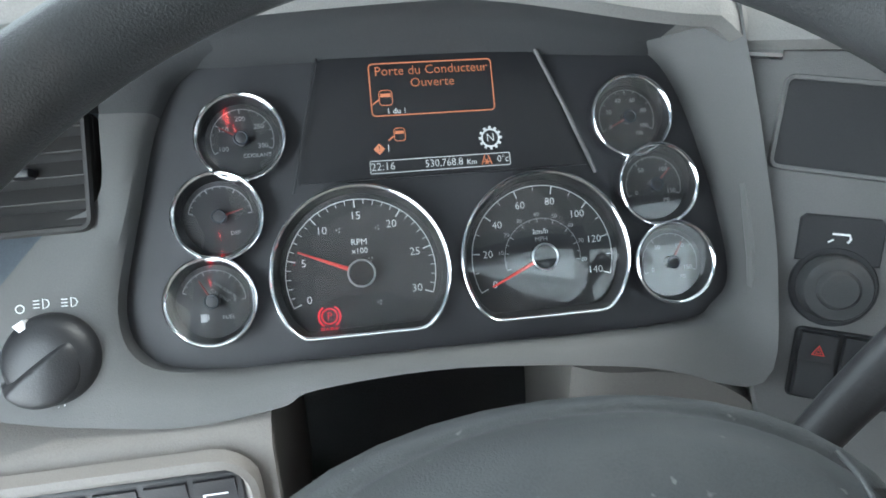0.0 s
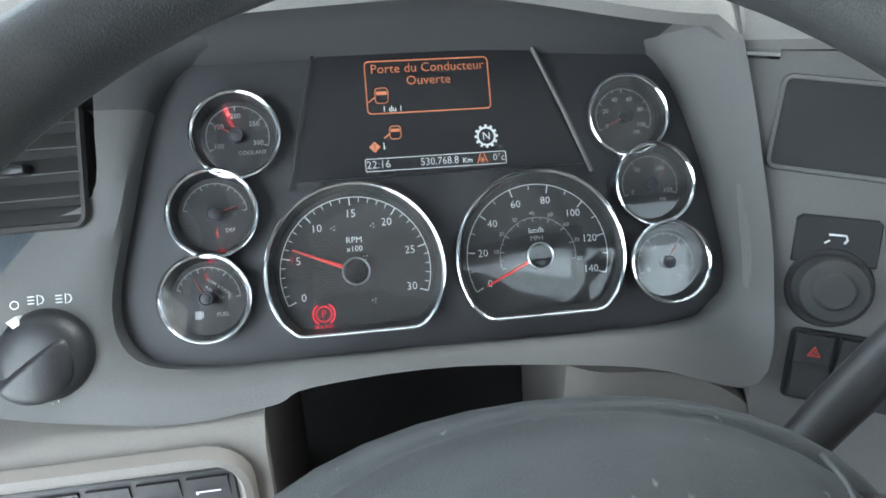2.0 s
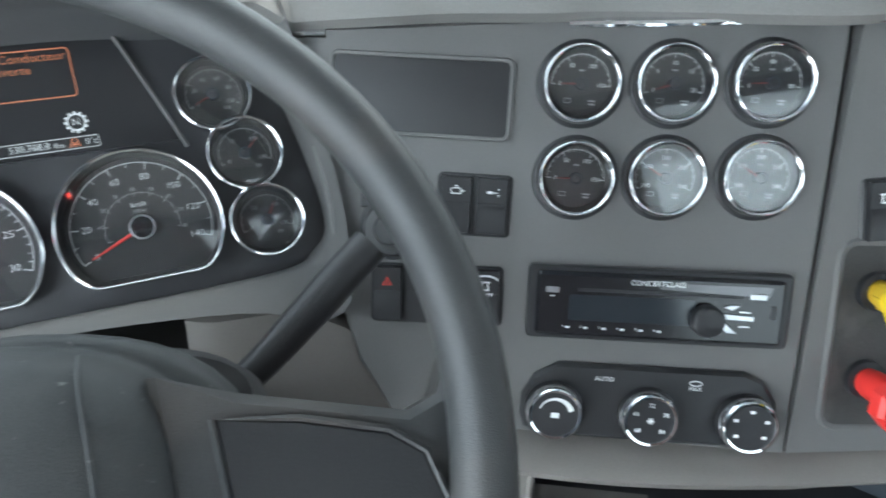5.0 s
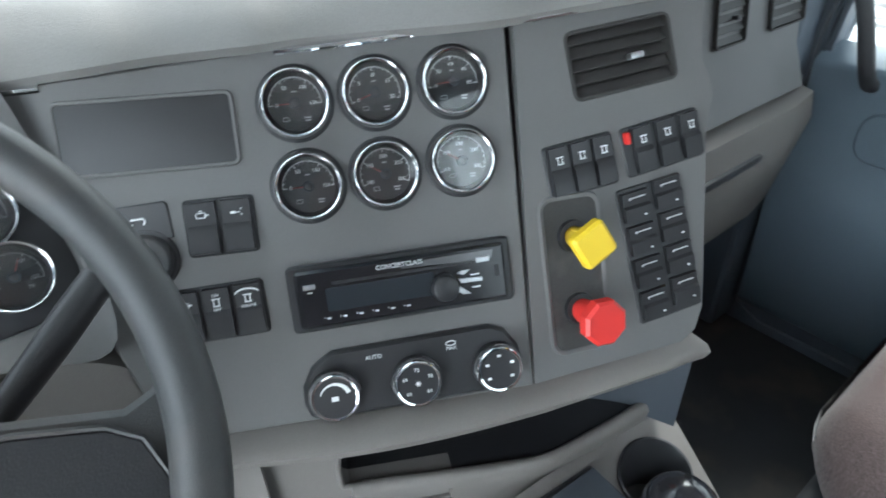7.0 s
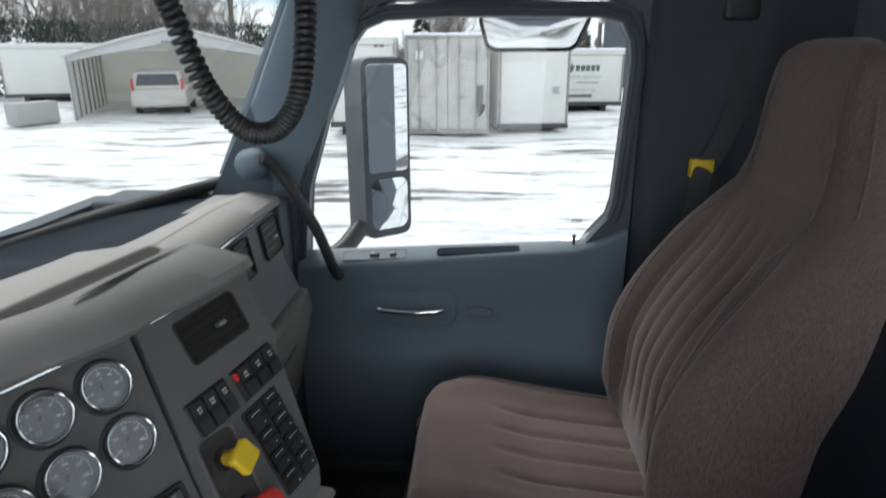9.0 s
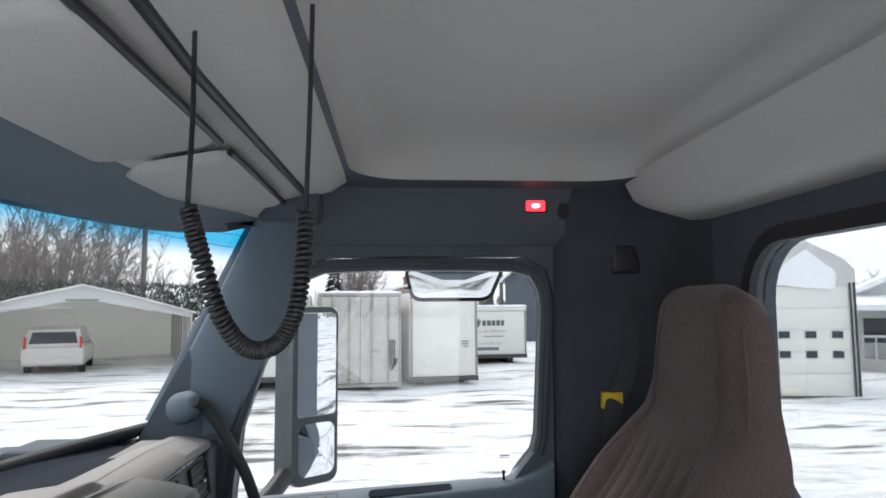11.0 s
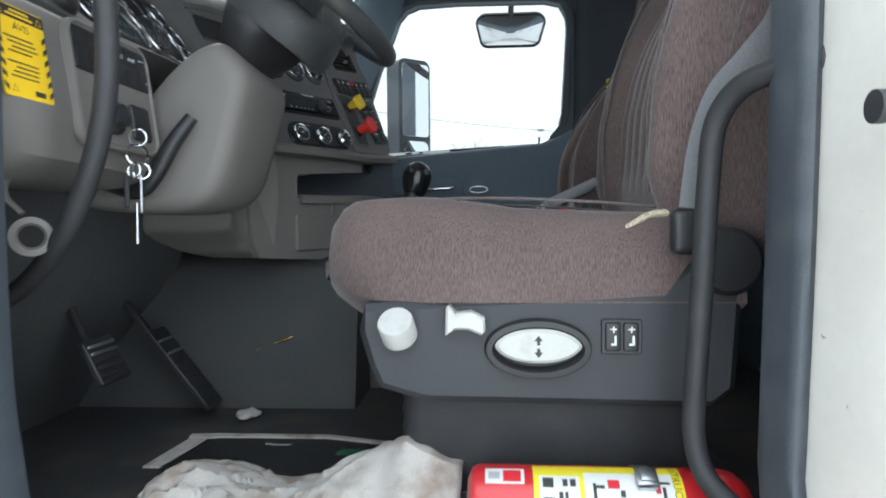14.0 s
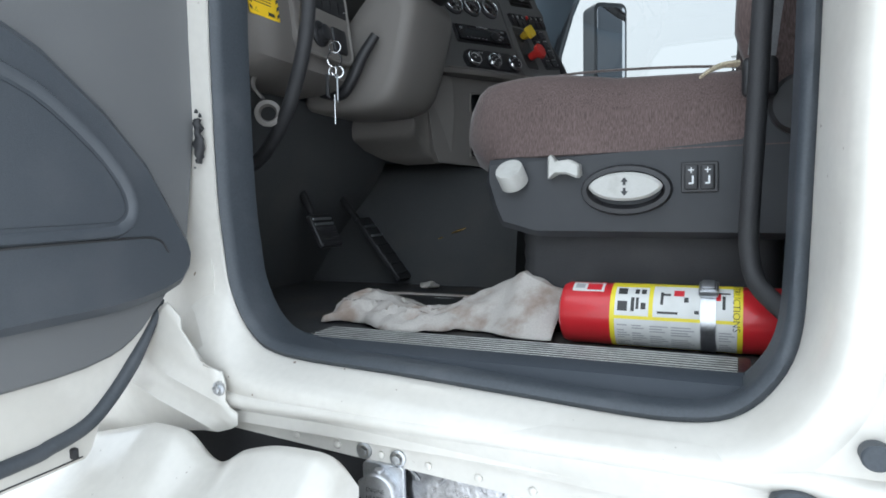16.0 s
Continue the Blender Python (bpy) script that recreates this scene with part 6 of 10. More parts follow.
driver = seat(0.0, "brown-grey tweed driver's seat with a high pleated backrest", 0.022)
for ob in driver.children:          # the driver's backrest stands more upright
    for v in ob.data.vertices:
        v.co.y += 0.150 * max(0.0, v.co.z - 0.85)
shell = next(ob for ob in driver.children if ob.name.startswith("backrest"))          # black vinyl on the back of the driver's backrest
shell.data.materials.append(BLACK)
for f in shell.data.polygons:
    if f.normal.y < -0.5:
        f.material_index = 1
passenger = seat(1.0, "brown-grey tweed passenger seat with a high pleated backrest", -0.008, 0.005)

# driver's seat base: side valance with controls, bellows
bm = bmesh.new()
VAL = basis((-0.235, 0, 0), (0, -1, 0), (0, 0, 1), (-1, 0, 0))
prism(bm, [(0.425, 0.455), (0.440, 0.425), (0.50, 0.408), (0.86, 0.405), (0.89, 0.43), (0.90, 0.60), (0.84, 0.60), (0.80, 0.556), (0.60, 0.545), (0.42, 0.535), (0.412, 0.50)], -0.46, 0.014, 0.010, VAL)
part("side_valance", bm, SEATPLASTIC, driver, "dark grey plastic seat skirt", 40)
bm = bmesh.new()
loft(bm, [[Vector((p[0], p[1], 0.285 + 0.013 * i)) for p in rounded(0.40 + (0.004 if i % 2 else 0), 0.40 + (0.004 if i % 2 else 0), 0.03, 4, 0, -0.66)] for i in range(11)])
part("bellows", bm, RUBBER, driver, "black folded suspension bellows", 40)
bm = bmesh.new()
box(bm, -0.24, 0.24, -0.92, -0.44, ZF, 0.29, 0.006)
part("floor_frame", bm, BLACK, driver, "", 30)
VM = VAL @ pose(0, 0, 0.014)


def valance(name, bm, material, label):
    for v in bm.verts:
        v.co = VM @ v.co
    return part(name, bm, material, driver, label, 40)


bm = bmesh.new()
lathe(bm, [(0.0230, -0.014), (0.0230, 0.014), (0.0215, 0.017), (0, 0.0175)], 32, Matrix.Translation((0.466, 0.506, 0.014)) @ Vector((-0.10, 0.72, 0.68)).to_track_quat("Z", "Y").to_matrix().to_4x4())
k = valance("round_knob", bm, PALE, "pale grey round knob")
bm = bmesh.new()
pts = [(0.527, 0.500), (0.540, 0.507), (0.556, 0.507), (0.572, 0.500), (0.577, 0.505), (0.576, 0.521), (0.560, 0.529), (0.540, 0.527), (0.532, 0.537), (0.528, 0.534)]
prism(bm, pts, 0.0, 0.024, 0.003)
valance("lumbar_lever", bm, PALE, "pale grey curved lever")
bm = bmesh.new()
eye = [(0.643 + 0.054 * math.copysign(abs(math.cos(a)) ** 0.9, math.cos(a)), 0.485 + 0.0215 * math.copysign(abs(math.sin(a)) ** 1.25, math.sin(a))) for a in (2 * math.pi * i / 40 for i in range(40))]
prism(bm, eye, 0.004, 0.016, 0.004)
pd = valance("height_paddle", bm, PALE, "pale oval height paddle with grey arrows")
bm = bmesh.new()
sweep_ring(bm, [(0.643 + 0.062 * math.cos(a), 0.480 + 0.033 * math.sin(a)) for a in (2 * math.pi * i / 40 for i in range(40))], [(0.006, 0.0), (0.003, 0.010), (-0.004, 0.011), (-0.010, 0.001)])
valance("paddle_recess", bm, BLACK, "black oval recess")
bm = bmesh.new()
for y, d in ((0.493, 1), (0.477, -1)):
    prism(bm, [(0.6375, y - 0.001 * d), (0.6485, y - 0.001 * d), (0.643, y + 0.006 * d)][::d], 0.0155, 0.0165)
    box(bm, 0.641, 0.645, min(y - 0.001 * d, y - 0.006 * d), max(y - 0.001 * d, y - 0.006 * d), 0.0155, 0.0165)
valance("arrow_print", bm, BINNACLE, "")
bm = bmesh.new()
prism(bm, rounded(0.050, 0.044, 0.003, 2, 0.747, 0.496), 0.0, 0.004, 0.001)
valance("rocker_plate", bm, BLACK, "")
for x in (0.736, 0.758):
    bm = bmesh.new()
    box(bm, x - 0.0095, x + 0.0095, 0.478, 0.514, 0.002, 0.009, 0.003, 2)
    valance("lumbar_rocker", bm, BLACK, "black lumbar rocker")
    bm = bmesh.new()
    box(bm, x - 0.004, x + 0.004, 0.5055, 0.5070, 0.0092, 0.0096)
    box(bm, x - 0.00075, x + 0.00075, 0.502, 0.510, 0.0092, 0.0096)
    box(bm, x - 0.003, x + 0.002, 0.486, 0.4885, 0.0092, 0.0096)
    box(bm, x + 0.001, x + 0.0035, 0.486, 0.498, 0.0092, 0.0096)
    valance("rocker_print", bm, WHITE, "")
bm = bmesh.new()
lathe(bm, [(0.042, 0), (0.042, 0.01), (0.036, 0.016), (0, 0.018)], 32, Matrix.Translation((-0.245, -0.875, 0.59)) @ Matrix.Rotation(radians(-90), 4, "Y"))
part("recliner_cover", bm, BLACK, driver, "black recliner cover", 40)

# passenger seat base
bm = bmesh.new()
box(bm, -0.225, 0.225, -0.90, -0.43, ZF, 0.54, 0.02, 3)
part("seat_box", bm, SEATPLASTIC, passenger, "dark grey seat box", 40)

bm = bmesh.new()
prism(bm, [(0.865, 0.590), (0.985, 0.590), (1.005, 0.645), (0.965, 0.690), (0.895, 0.672)], 0.0, 0.022, 0.006, basis((-0.235, 0, 0), (0, -1, 0), (0, 0, 1), (-1, 0, 0)))
part("recliner_cover", bm, BLACK, passenger, "black recliner cover", 40)

# belts and buckles
belt = thing("seat_belt", Matrix.Identity(4), "grey driver's seat belt webbing slung from the pillar", "seat belt", "seat belts")
bm = bmesh.new()
P = spline([(-0.40, -0.945, 1.10), (-0.345, -0.915, 0.96), (-0.325, -0.905, 0.87), (-0.305, -0.878, 0.823), (-0.292, -0.849, 0.785), (-0.282, -0.833, 0.729), (-0.278, -0.824, 0.655)], 6)
tube(bm, P, 0.0175, 8, False, 0.07, (1, 0.15, 0))
part("webbing", bm, WEB, belt, "", 40)
bm = bmesh.new()
box(bm, -0.283, -0.258, -0.845, -0.800, 0.600, 0.655, 0.010, 3)
part("belt_end", bm, BLACK, belt, "black belt anchor", 40)
bm = bmesh.new()
P = [(-0.262, -0.795, 0.650), (-0.270, -0.775, 0.648), (-0.278, -0.758, 0.640), (-0.272, -0.748, 0.634)]
tube(bm, spline(P, 4), lambda t: 0.010 * (1 - 0.6 * t), 8, False, 0.5)
part("frayed_tape", bm, mat("frayed_tape", (0.42, 0.36, 0.26), 0.95, grain=0.5, scale=300, bump=0.8), belt, "frayed pale tape", 40)
bk = thing("belt_buckle", Matrix.Identity(4), "grey belt buckle stalk with a pale end beside the driver's cushion", "belt buckle", "belt buckles")
bm = bmesh.new()
tube(bm, spline([(0.285, -0.86, 0.46), (0.290, -0.84, 0.55), (0.296, -0.80, 0.64), (0.298, -0.775, 0.672)], 5), 0.012, 8, False, 0.5)
part("stalk", bm, BLACK, bk, "", 40)
bm = bmesh.new()
box(bm, -0.026, 0.026, -0.075, 0.06, -0.013, 0.013, 0.010, 3, pose(0.300, -0.745, 0.690, -24, 8, 12))
part("buckle_body", bm, WEB, bk, "", 40)
bm = bmesh.new()
box(bm, -0.020, 0.020, 0.060, 0.066, -0.008, 0.008, 0.002, 2, pose(0.300, -0.745, 0.690, -24, 8, 12))
part("release_button", bm, PALE, bk, "pale worn release end", 40)
bk = thing("belt_buckle", Matrix.Identity(4), "black belt buckle with a red button beside the passenger cushion", "belt buckle", "belt buckles")
bm = bmesh.new()
box(bm, -0.012, 0.012, -0.028, 0.028, -0.05, 0.020, 0.008, 3, pose(0.712, -0.785, 0.648, 14, 0, 0))
part("buckle_body", bm, BLACK, bk, "", 40)
bm = bmesh.new()
box(bm, -0.006, 0.008, -0.018, 0.018, 0.017, 0.026, 0.003, 2, pose(0.712, -0.785, 0.648, 14, 0, 0))
part("release_button", bm, RED, bk, "red release button", 40)
pb = thing("seat_belt", Matrix.Identity(4), "grey passenger belt on the rear pillar with a yellow tag", "seat belt", "seat belts")
bm = bmesh.new()
tube(bm, spline([(1.41, -1.11, 1.50), (1.395, -1.115, 1.30), (1.385, -1.085, 1.20), (1.37, -1.045, 1.12), (1.34, -1.02, 0.95), (1.32, -0.98, 0.70)], 6), 0.024, 8, False, 0.06, (1, 0, 0))
part("webbing", bm, DARKWEB, pb, "", 40)
bm = bmesh.new()
box(bm, 1.374, 1.398, -1.075, -1.022, 1.125, 1.168, 0.004)
part("tag", bm, YELLOW, pb, "yellow belt tag", 40)
bm = bmesh.new()
box(bm, 1.385, 1.425, -1.14, -1.06, 1.47, 1.56, 0.012, 3)
part("belt_guide", bm, BLACK, pb, "black belt guide", 40)



# ---- passenger door ----
pdoor = thing("passenger_door", Matrix.Identity(4), "grey moulded passenger door panel with a closed window", "door")
bm = bmesh.new()
outline_wall(bm, grown(hole, -0.006), [[(p[0], p[1] - (0.034 if p[1] < 0.96 else 0.0)) for p in WINDOW]], XP - 0.028, XP + 0.04, SIDE)
part("door_frame", bm, TRIM, pdoor, "dark door frame", 30)


def drop(y):
    """The sill's top slopes down towards the seat, less so at the rear."""
    return 0.022 - 0.016 * min(1.0, max(0.0, (-y - 0.2) / 0.5))


bm = bmesh.new()
cs = []
for k, y in enumerate((-0.072, -0.10, -0.30, -0.55, -0.78, -0.855, -0.885, -0.900)):
    sill = 0.905 + 0.034 * min(1, max(0, (-y - 0.1) / 0.65)) + 0.055 * max(0, (-y - 0.77) / 0.13) ** 1.5
    cs.append([Vector((XP + 0.008, y, sill + 0.003)), Vector((XP - 0.004, y, sill + 0.001)), Vector((XP - 0.046, y, sill - drop(y))), Vector((XP - 0.052, y, sill - drop(y) - 0.006)), Vector((XP - 0.053, y, sill - drop(y) - 0.014)), Vector((XP - 0.046, y, 0.845)), Vector((XP - 0.040, y, 0.80)),
               Vector((XP - 0.040, y, 0.70)), Vector((XP - 0.072, y, 0.655)), Vector((XP - 0.078, y, 0.60)), Vector((XP - 0.070, y, 0.50)), Vector((XP - 0.060, y, 0.34)), Vector((XP - 0.03, y, 0.31)), Vector((XP, y, 0.31))])
loft(bm, cs)
part("inner_panel", bm, DOORSKIN, pdoor, "grey moulded inner panel", 45)
bm = bmesh.new()
PD = basis((XP - 0.044, 0, 0), (0, -1, 0), (0, 0, 1), (-1, 0, 0))
prism(bm, [(p[0] + 0.33, p[1] + 0.765) for p in rounded(0.30, 0.095, 0.035, 5)], -0.004, 0.0045, 0.004, PD)
part("handle_recess", bm, DOORSKIN, pdoor, "", 30)
bm = bmesh.new()
tube(bm, spline([PD @ Vector(p) for p in ((0.275, 0.772, 0.006), (0.285, 0.768, 0.018), (0.36, 0.764, 0.022), (0.435, 0.768, 0.018), (0.445, 0.772, 0.006))], 5), 0.0085, 10)
part("door_handle", bm, CHROME, pdoor, "chrome door pull", 60)
bm = bmesh.new()
prism(bm, [(0.540 + 0.034 * math.cos(2 * math.pi * i / 32), 0.762 + 0.0125 * math.sin(2 * math.pi * i / 32)) for i in range(32)], 0.0, 0.007, 0.002, PD)
em = part("oval_badge", bm, DOORSKIN, pdoor, "small oval badge in the door panel", 40)
bm = bmesh.new()
sweep_ring(bm, [(0.540 + 0.034 * math.cos(2 * math.pi * i / 32), 0.762 + 0.0125 * math.sin(2 * math.pi * i / 32)) for i in range(32)], [(0.001, 0.002), (0.0008, 0.0078), (-0.001, 0.0078), (-0.0014, 0.006)], PD)
part("badge_rim", bm, SATIN, em, "", 60)
SW = basis((XP - 0.025, -0.267, 0.9045), (0, -1, 0.052), (-0.902, 0, -0.43), (-0.43, 0.052, 0.902))
bm = bmesh.new()
prism(bm, rounded(0.165, 0.034, 0.006, 3), -0.012, 0.0025, 0.001, SW)
part("switch_plate", bm, DOORSKIN, pdoor, "grey window switch plate", 30)
bm = bmesh.new()
sweep_ring(bm, rounded(0.165, 0.034, 0.006, 3), [(0.001, 0.0), (0.0, 0.003), (-0.0015, 0.0026)], SW)
part("plate_edge", bm, BLACK, pdoor, "", 60)
bm = bmesh.new()
box(bm, -0.012, 0.012, -0.006, 0.006, 0.002, 0.008, 0.002, 2, SW)
part("window_switch", bm, BLACK, pdoor, "black window switch", 40)
bm = bmesh.new()
box(bm, 0.040, 0.056, -0.006, 0.006, 0.002, 0.007, 0.002, 2, SW)
part("lock_switch", bm, BLACK, pdoor, "black lock switch", 40)
bm = bmesh.new()
RC = basis((XP - 0.025, -0.535, 0.9225), (0, -1, 0.05), (-0.965, 0, -0.26), (-0.26, 0.05, 0.965))
prism(bm, rounded(0.215, 0.034, 0.014, 4), -0.004, 0.0022, 0.001, RC)
part("sill_grip", bm, DEFROST, pdoor, "dark grip hollow in the sill", 30)
bm = bmesh.new()
lathe(bm, [(0.006, -0.01), (0.0055, 0.004), (0.0038, 0.010), (0.0038, 0.026), (0.005, 0.030), (0.0035, 0.034), (0, 0.0345)], 14, pose(XP - 0.012, -0.776, 0.930))
part("lock_pin", bm, BLACK, pdoor, "black lock pin", 40)
bm = bmesh.new()
rims = [[(q[0], q[1], XP + 0.010 - d) for q in grown(WINDOW, o)] for o, d in ((0.030, 0.030), (0.026, 0.040), (0.018, 0.042), (0.012, 0.036), (0.006, 0.040), (-0.004, 0.036), (-0.006, 0.012))]
loft(bm, [[SIDE @ Vector(rim[i]) for rim in rims] for i in range(len(WINDOW) - 4)])
part("window_seal", bm, mat("blue_grey_seal", (0.055, 0.067, 0.080), 0.5, grain=0.1, scale=500, stain=0.3, stain_scale=9), pdoor, "blue-grey ridged window channel", 50)
bm = bmesh.new()
bm.faces.new([bm.verts.new(SIDE @ Vector((p[0], p[1], XP + 0.012))) for p in grown(WINDOW, 0.004)])
pg = part("window_pane", bm, PANE, pdoor, "clear closed window pane", None)
pg.visible_shadow = False
bars(pdoor, GREYPRINT, [(0.783, 0.996, 0.028, 0.0035), (0.783, 0.990, 0.026, 0.0018)], 0.0, "glass_print", basis((XP + 0.0105, 0, 0), (0, -1, 0), (0, 0, 1), (-1, 0, 0)))

# header over the door, B-pillar, A-pillar trims
bm = bmesh.new()
hs = []
for y in (-0.20, -0.40, -0.70, -0.95, -1.10, -1.16):
    hs.append([Vector((XP, y, 1.545)), Vector((XP - 0.040, y, 1.548)), Vector((XP - 0.058, y, 1.575)), Vector((XP - 0.062, y, 1.64)), Vector((XP - 0.075, y, 1.695)), Vector((XP - 0.13, y, 1.712)), Vector((XP, y, 1.72))])
loft(bm, hs)
struct("header_trim", bm, TRIM, "dark grey padded header over the passenger door", 50)
bm = bmesh.new()
hs = []
for z in (0.28, 0.60, 1.0, 1.45, 1.56, 1.72):
    k = 0.02 if z > 1.5 else 0
    hs.append([Vector((XP - 0.005, -0.905, z)), Vector((XP - 0.040, -0.918, z)), Vector((XP - 0.056 - k, -0.96, z)), Vector((XP - 0.058 - k, -1.12, z)), Vector((XP - 0.10 - k, -1.22, z)), Vector((XP - 0.20, YB, z)), Vector((XP, YB, z))])
loft(bm, hs)
struct("pillar_trim", bm, DARKTRIM, "dark grey rear door pillar trim", 50)
bm = bmesh.new()
hs = []
for t in range(9):
    s = t / 8
    c = Vector((1.492, 0.135, 1.10)).lerp(Vector((1.325, -0.165, 1.62)), s)
    b = Vector((XP - 0.03, -0.045, 1.02)).lerp(Vector((XP - 0.035, -0.29, 1.60)), s)
    b = b + Vector((0, -0.02 * math.sin(math.pi * s), 0))
    hs.append([c + Vector((0.02, 0.02, 0)), c, c.lerp(b, 0.3) + Vector((-0.025, -0.012, 0)), c.lerp(b, 0.7) + Vector((-0.016, -0.008, 0)), b, b + Vector((0.07, 0, 0)), c + Vector((0.08, 0.03, 0))])
loft(bm, hs)
struct("pillar_trim", bm, DOORSKIN, "grey windscreen pillar trim", 50)
bm = bmesh.new()
hs = [[Vector((1.0 - v.x, v.y, v.z)) for v in h] for h in [
    [Vector((1.512, 0.155, 1.10)), Vector((1.492, 0.135, 1.10)), Vector((1.44, 0.04, 1.08)), Vector((1.43, -0.045, 1.02)), Vector((1.53, -0.045, 1.02)), Vector((1.57, 0.16, 1.10))],
    [Vector((1.345, -0.145, 1.62)), Vector((1.325, -0.165, 1.62)), Vector((1.36, -0.22, 1.61)), Vector((1.425, -0.29, 1.60)), Vector((1.5, -0.29, 1.60)), Vector((1.405, -0.135, 1.62))]]]
loft(bm, hs)
struct("pillar_trim", bm, DOORSKIN, "grey windscreen pillar trim", 50)
# pillar foot below
bm = bmesh.new()
box(bm, 1.345, XP + 0.04, -0.055, 0.42, 0.26, 1.06, 0.012)
struct("kick_panel", bm, TRIM, "dark kick panel before the passenger door")

# pod with the red lamp
pod = thing("door_header_lamp", Matrix.Identity(4), "small lit red lamp in the dark header over the door", "lamp")
PH = basis((XP - 0.060, -0.862, 1.650), (0, -1, 0), (0, 0, 1), (-1, 0, 0))
bm = bmesh.new()
prism(bm, rounded(0.060, 0.036, 0.004, 3), -0.012, 0.006, 0.002, PH)
part("housing", bm, BLACK, pod, "", 30)
bm = bmesh.new()
prism(bm, rounded(0.050, 0.027, 0.003, 3), 0.004, 0.009, 0.0015, PH)
part("lens", bm, glow("red_lamp_lens", (1.0, 0.02, 0.03), 1.1), pod, "lit red lens", 30)
bm = bmesh.new()
prism(bm, [(0.011 * math.cos(a), 0.006 * math.sin(a)) for a in (2 * math.pi * i / 20 for i in range(20))], 0.0085, 0.0098, 0.0005, PH)
part("bulb_spot", bm, glow("red_lamp_core", (1.0, 0.25, 0.2), 3.0), pod, "bright spot of the bulb", 30)
twin = copy_thing(pod, Matrix.Translation((0.5, 0, 0)) @ Matrix.Diagonal((-1, 1, 1, 1)) @ Matrix.Translation((-0.5, 0, 0)))
tagged(twin, "small lit red lamp in the header over the driver's door", "lamp")
hp = thing("header_switch", PH @ pose(-0.085, 0.002, -0.006), "round dark reading lamp beside the red lamp", "reading lamp")
bm = bmesh.new()
prism(bm, rounded(0.085, 0.034, 0.010, 4), -0.004, 0.004, 0.002)
part("plate", bm, TRIM, hp, "", 30)
bm = bmesh.new()
lathe(bm, [(0.013, 0.003), (0.012, 0.007), (0.008, 0.0075), (0, 0.006)], 24, pose(0.012, 0, 0))
part("lens", bm, mat("smoked_lens", (0.08, 0.085, 0.09), 0.2), hp, "", 40)
bm = bmesh.new()
prism(bm, rounded(0.21, 0.085, 0.02, 4), -0.02, 0.012, 0.008, PH @ pose(0.16, 0.005, -0.006))
sp = tagged(mesh_ob("speaker_cover", bm, BLACK, smooth=40), "dark padded pod behind the red lamp", "speaker cover")

# grab handle on the windscreen pillar, with its round foot
gh = thing("pillar_grab_bar", Matrix.Identity(4), "black curved grab bar on the passenger windscreen pillar", "grab bar")
bm = bmesh.new()
tube(bm, spline([(1.345, -0.020, 1.168), (1.368, -0.040, 1.150), (1.372, -0.075, 1.100), (1.362, -0.130, 1.010), (1.358, -0.158, 0.945), (1.366, -0.172, 0.895), (1.39, -0.176, 0.866), (1.415, -0.176, 0.856)], 6), 0.0135, 12)
part("bar", bm, RUBBER, gh, "", 60)
bm = bmesh.new()
lathe(bm, [(0.040, -0.05), (0.036, 0.0), (0.026, 0.022), (0.020, 0.030), (0.014, 0.034), (0, 0.035)], 28, Matrix.Translation((1.375, 0.0, 1.155)) @ Vector((-0.75, -0.60, 0.25)).to_track_quat("Z", "Y").to_matrix().to_4x4())
part("foot", bm, DOORSKIN, gh, "grey round mounting foot", 50)

gh = thing("pillar_grab_bar", Matrix.Identity(4), "black curved grab bar on the driver's windscreen pillar", "grab bar")
bm = bmesh.new()
tube(bm, spline([(-0.44, -0.105, 1.12), (-0.415, -0.135, 1.06), (-0.395, -0.165, 0.96), (-0.385, -0.170, 0.86), (-0.375, -0.158, 0.77), (-0.360, -0.125, 0.69), (-0.335, -0.065, 0.61), (-0.305, 0.02, 0.55), (-0.29, 0.10, 0.53)], 6), 0.0125, 12)
part("bar", bm, RUBBER, gh, "", 60)
bm = bmesh.new()
lathe(bm, [(0.034, -0.04), (0.030, 0.0), (0.020, 0.018), (0.012, 0.022), (0, 0.023)], 24, Matrix.Translation((-0.445, -0.10, 1.125)) @ Vector((0.75, -0.60, 0.25)).to_track_quat("Z", "Y").to_matrix().to_4x4())
part("foot", bm, DOORSKIN, gh, "grey round mounting foot", 50)

# windscreen with its blue band
m = bpy.data.materials.new("windscreen_glass")
m.use_nodes = True
nt = m.node_tree
nt.nodes.clear()
o = nt.nodes.new("ShaderNodeOutputMaterial")
tr = nt.nodes.new("ShaderNodeBsdfTransparent")
geo = nt.nodes.new("ShaderNodeNewGeometry")
sx = nt.nodes.new("ShaderNodeSeparateXYZ")
nt.links.new(geo.outputs["Position"], sx.inputs[0])
rp = nt.nodes.new("ShaderNodeMapRange")
rp.interpolation_type = "SMOOTHSTEP"
rp.inputs[1].default_value, rp.inputs[2].default_value = 1.488, 1.545
nt.links.new(sx.outputs["Z"], rp.inputs[0])
mx = nt.nodes.new("ShaderNodeMix")
mx.data_type = "RGBA"
mx.inputs[6].default_value = (0.285, 0.295, 0.295, 1)
mx.inputs[7].default_value = (0.010, 0.12, 0.20, 1)
nt.links.new(rp.outputs[0], mx.inputs[0])
nt.links.new(mx.outputs[2], tr.inputs[0])
gl = nt.nodes.new("ShaderNodeBsdfGlossy")
gl.inputs["Roughness"].default_value = 0.02
ms = nt.nodes.new("ShaderNodeMixShader")
ms.inputs[0].default_value = 0.045
nt.links.new(tr.outputs[0], ms.inputs[1])
nt.links.new(gl.outputs[0], ms.inputs[2])
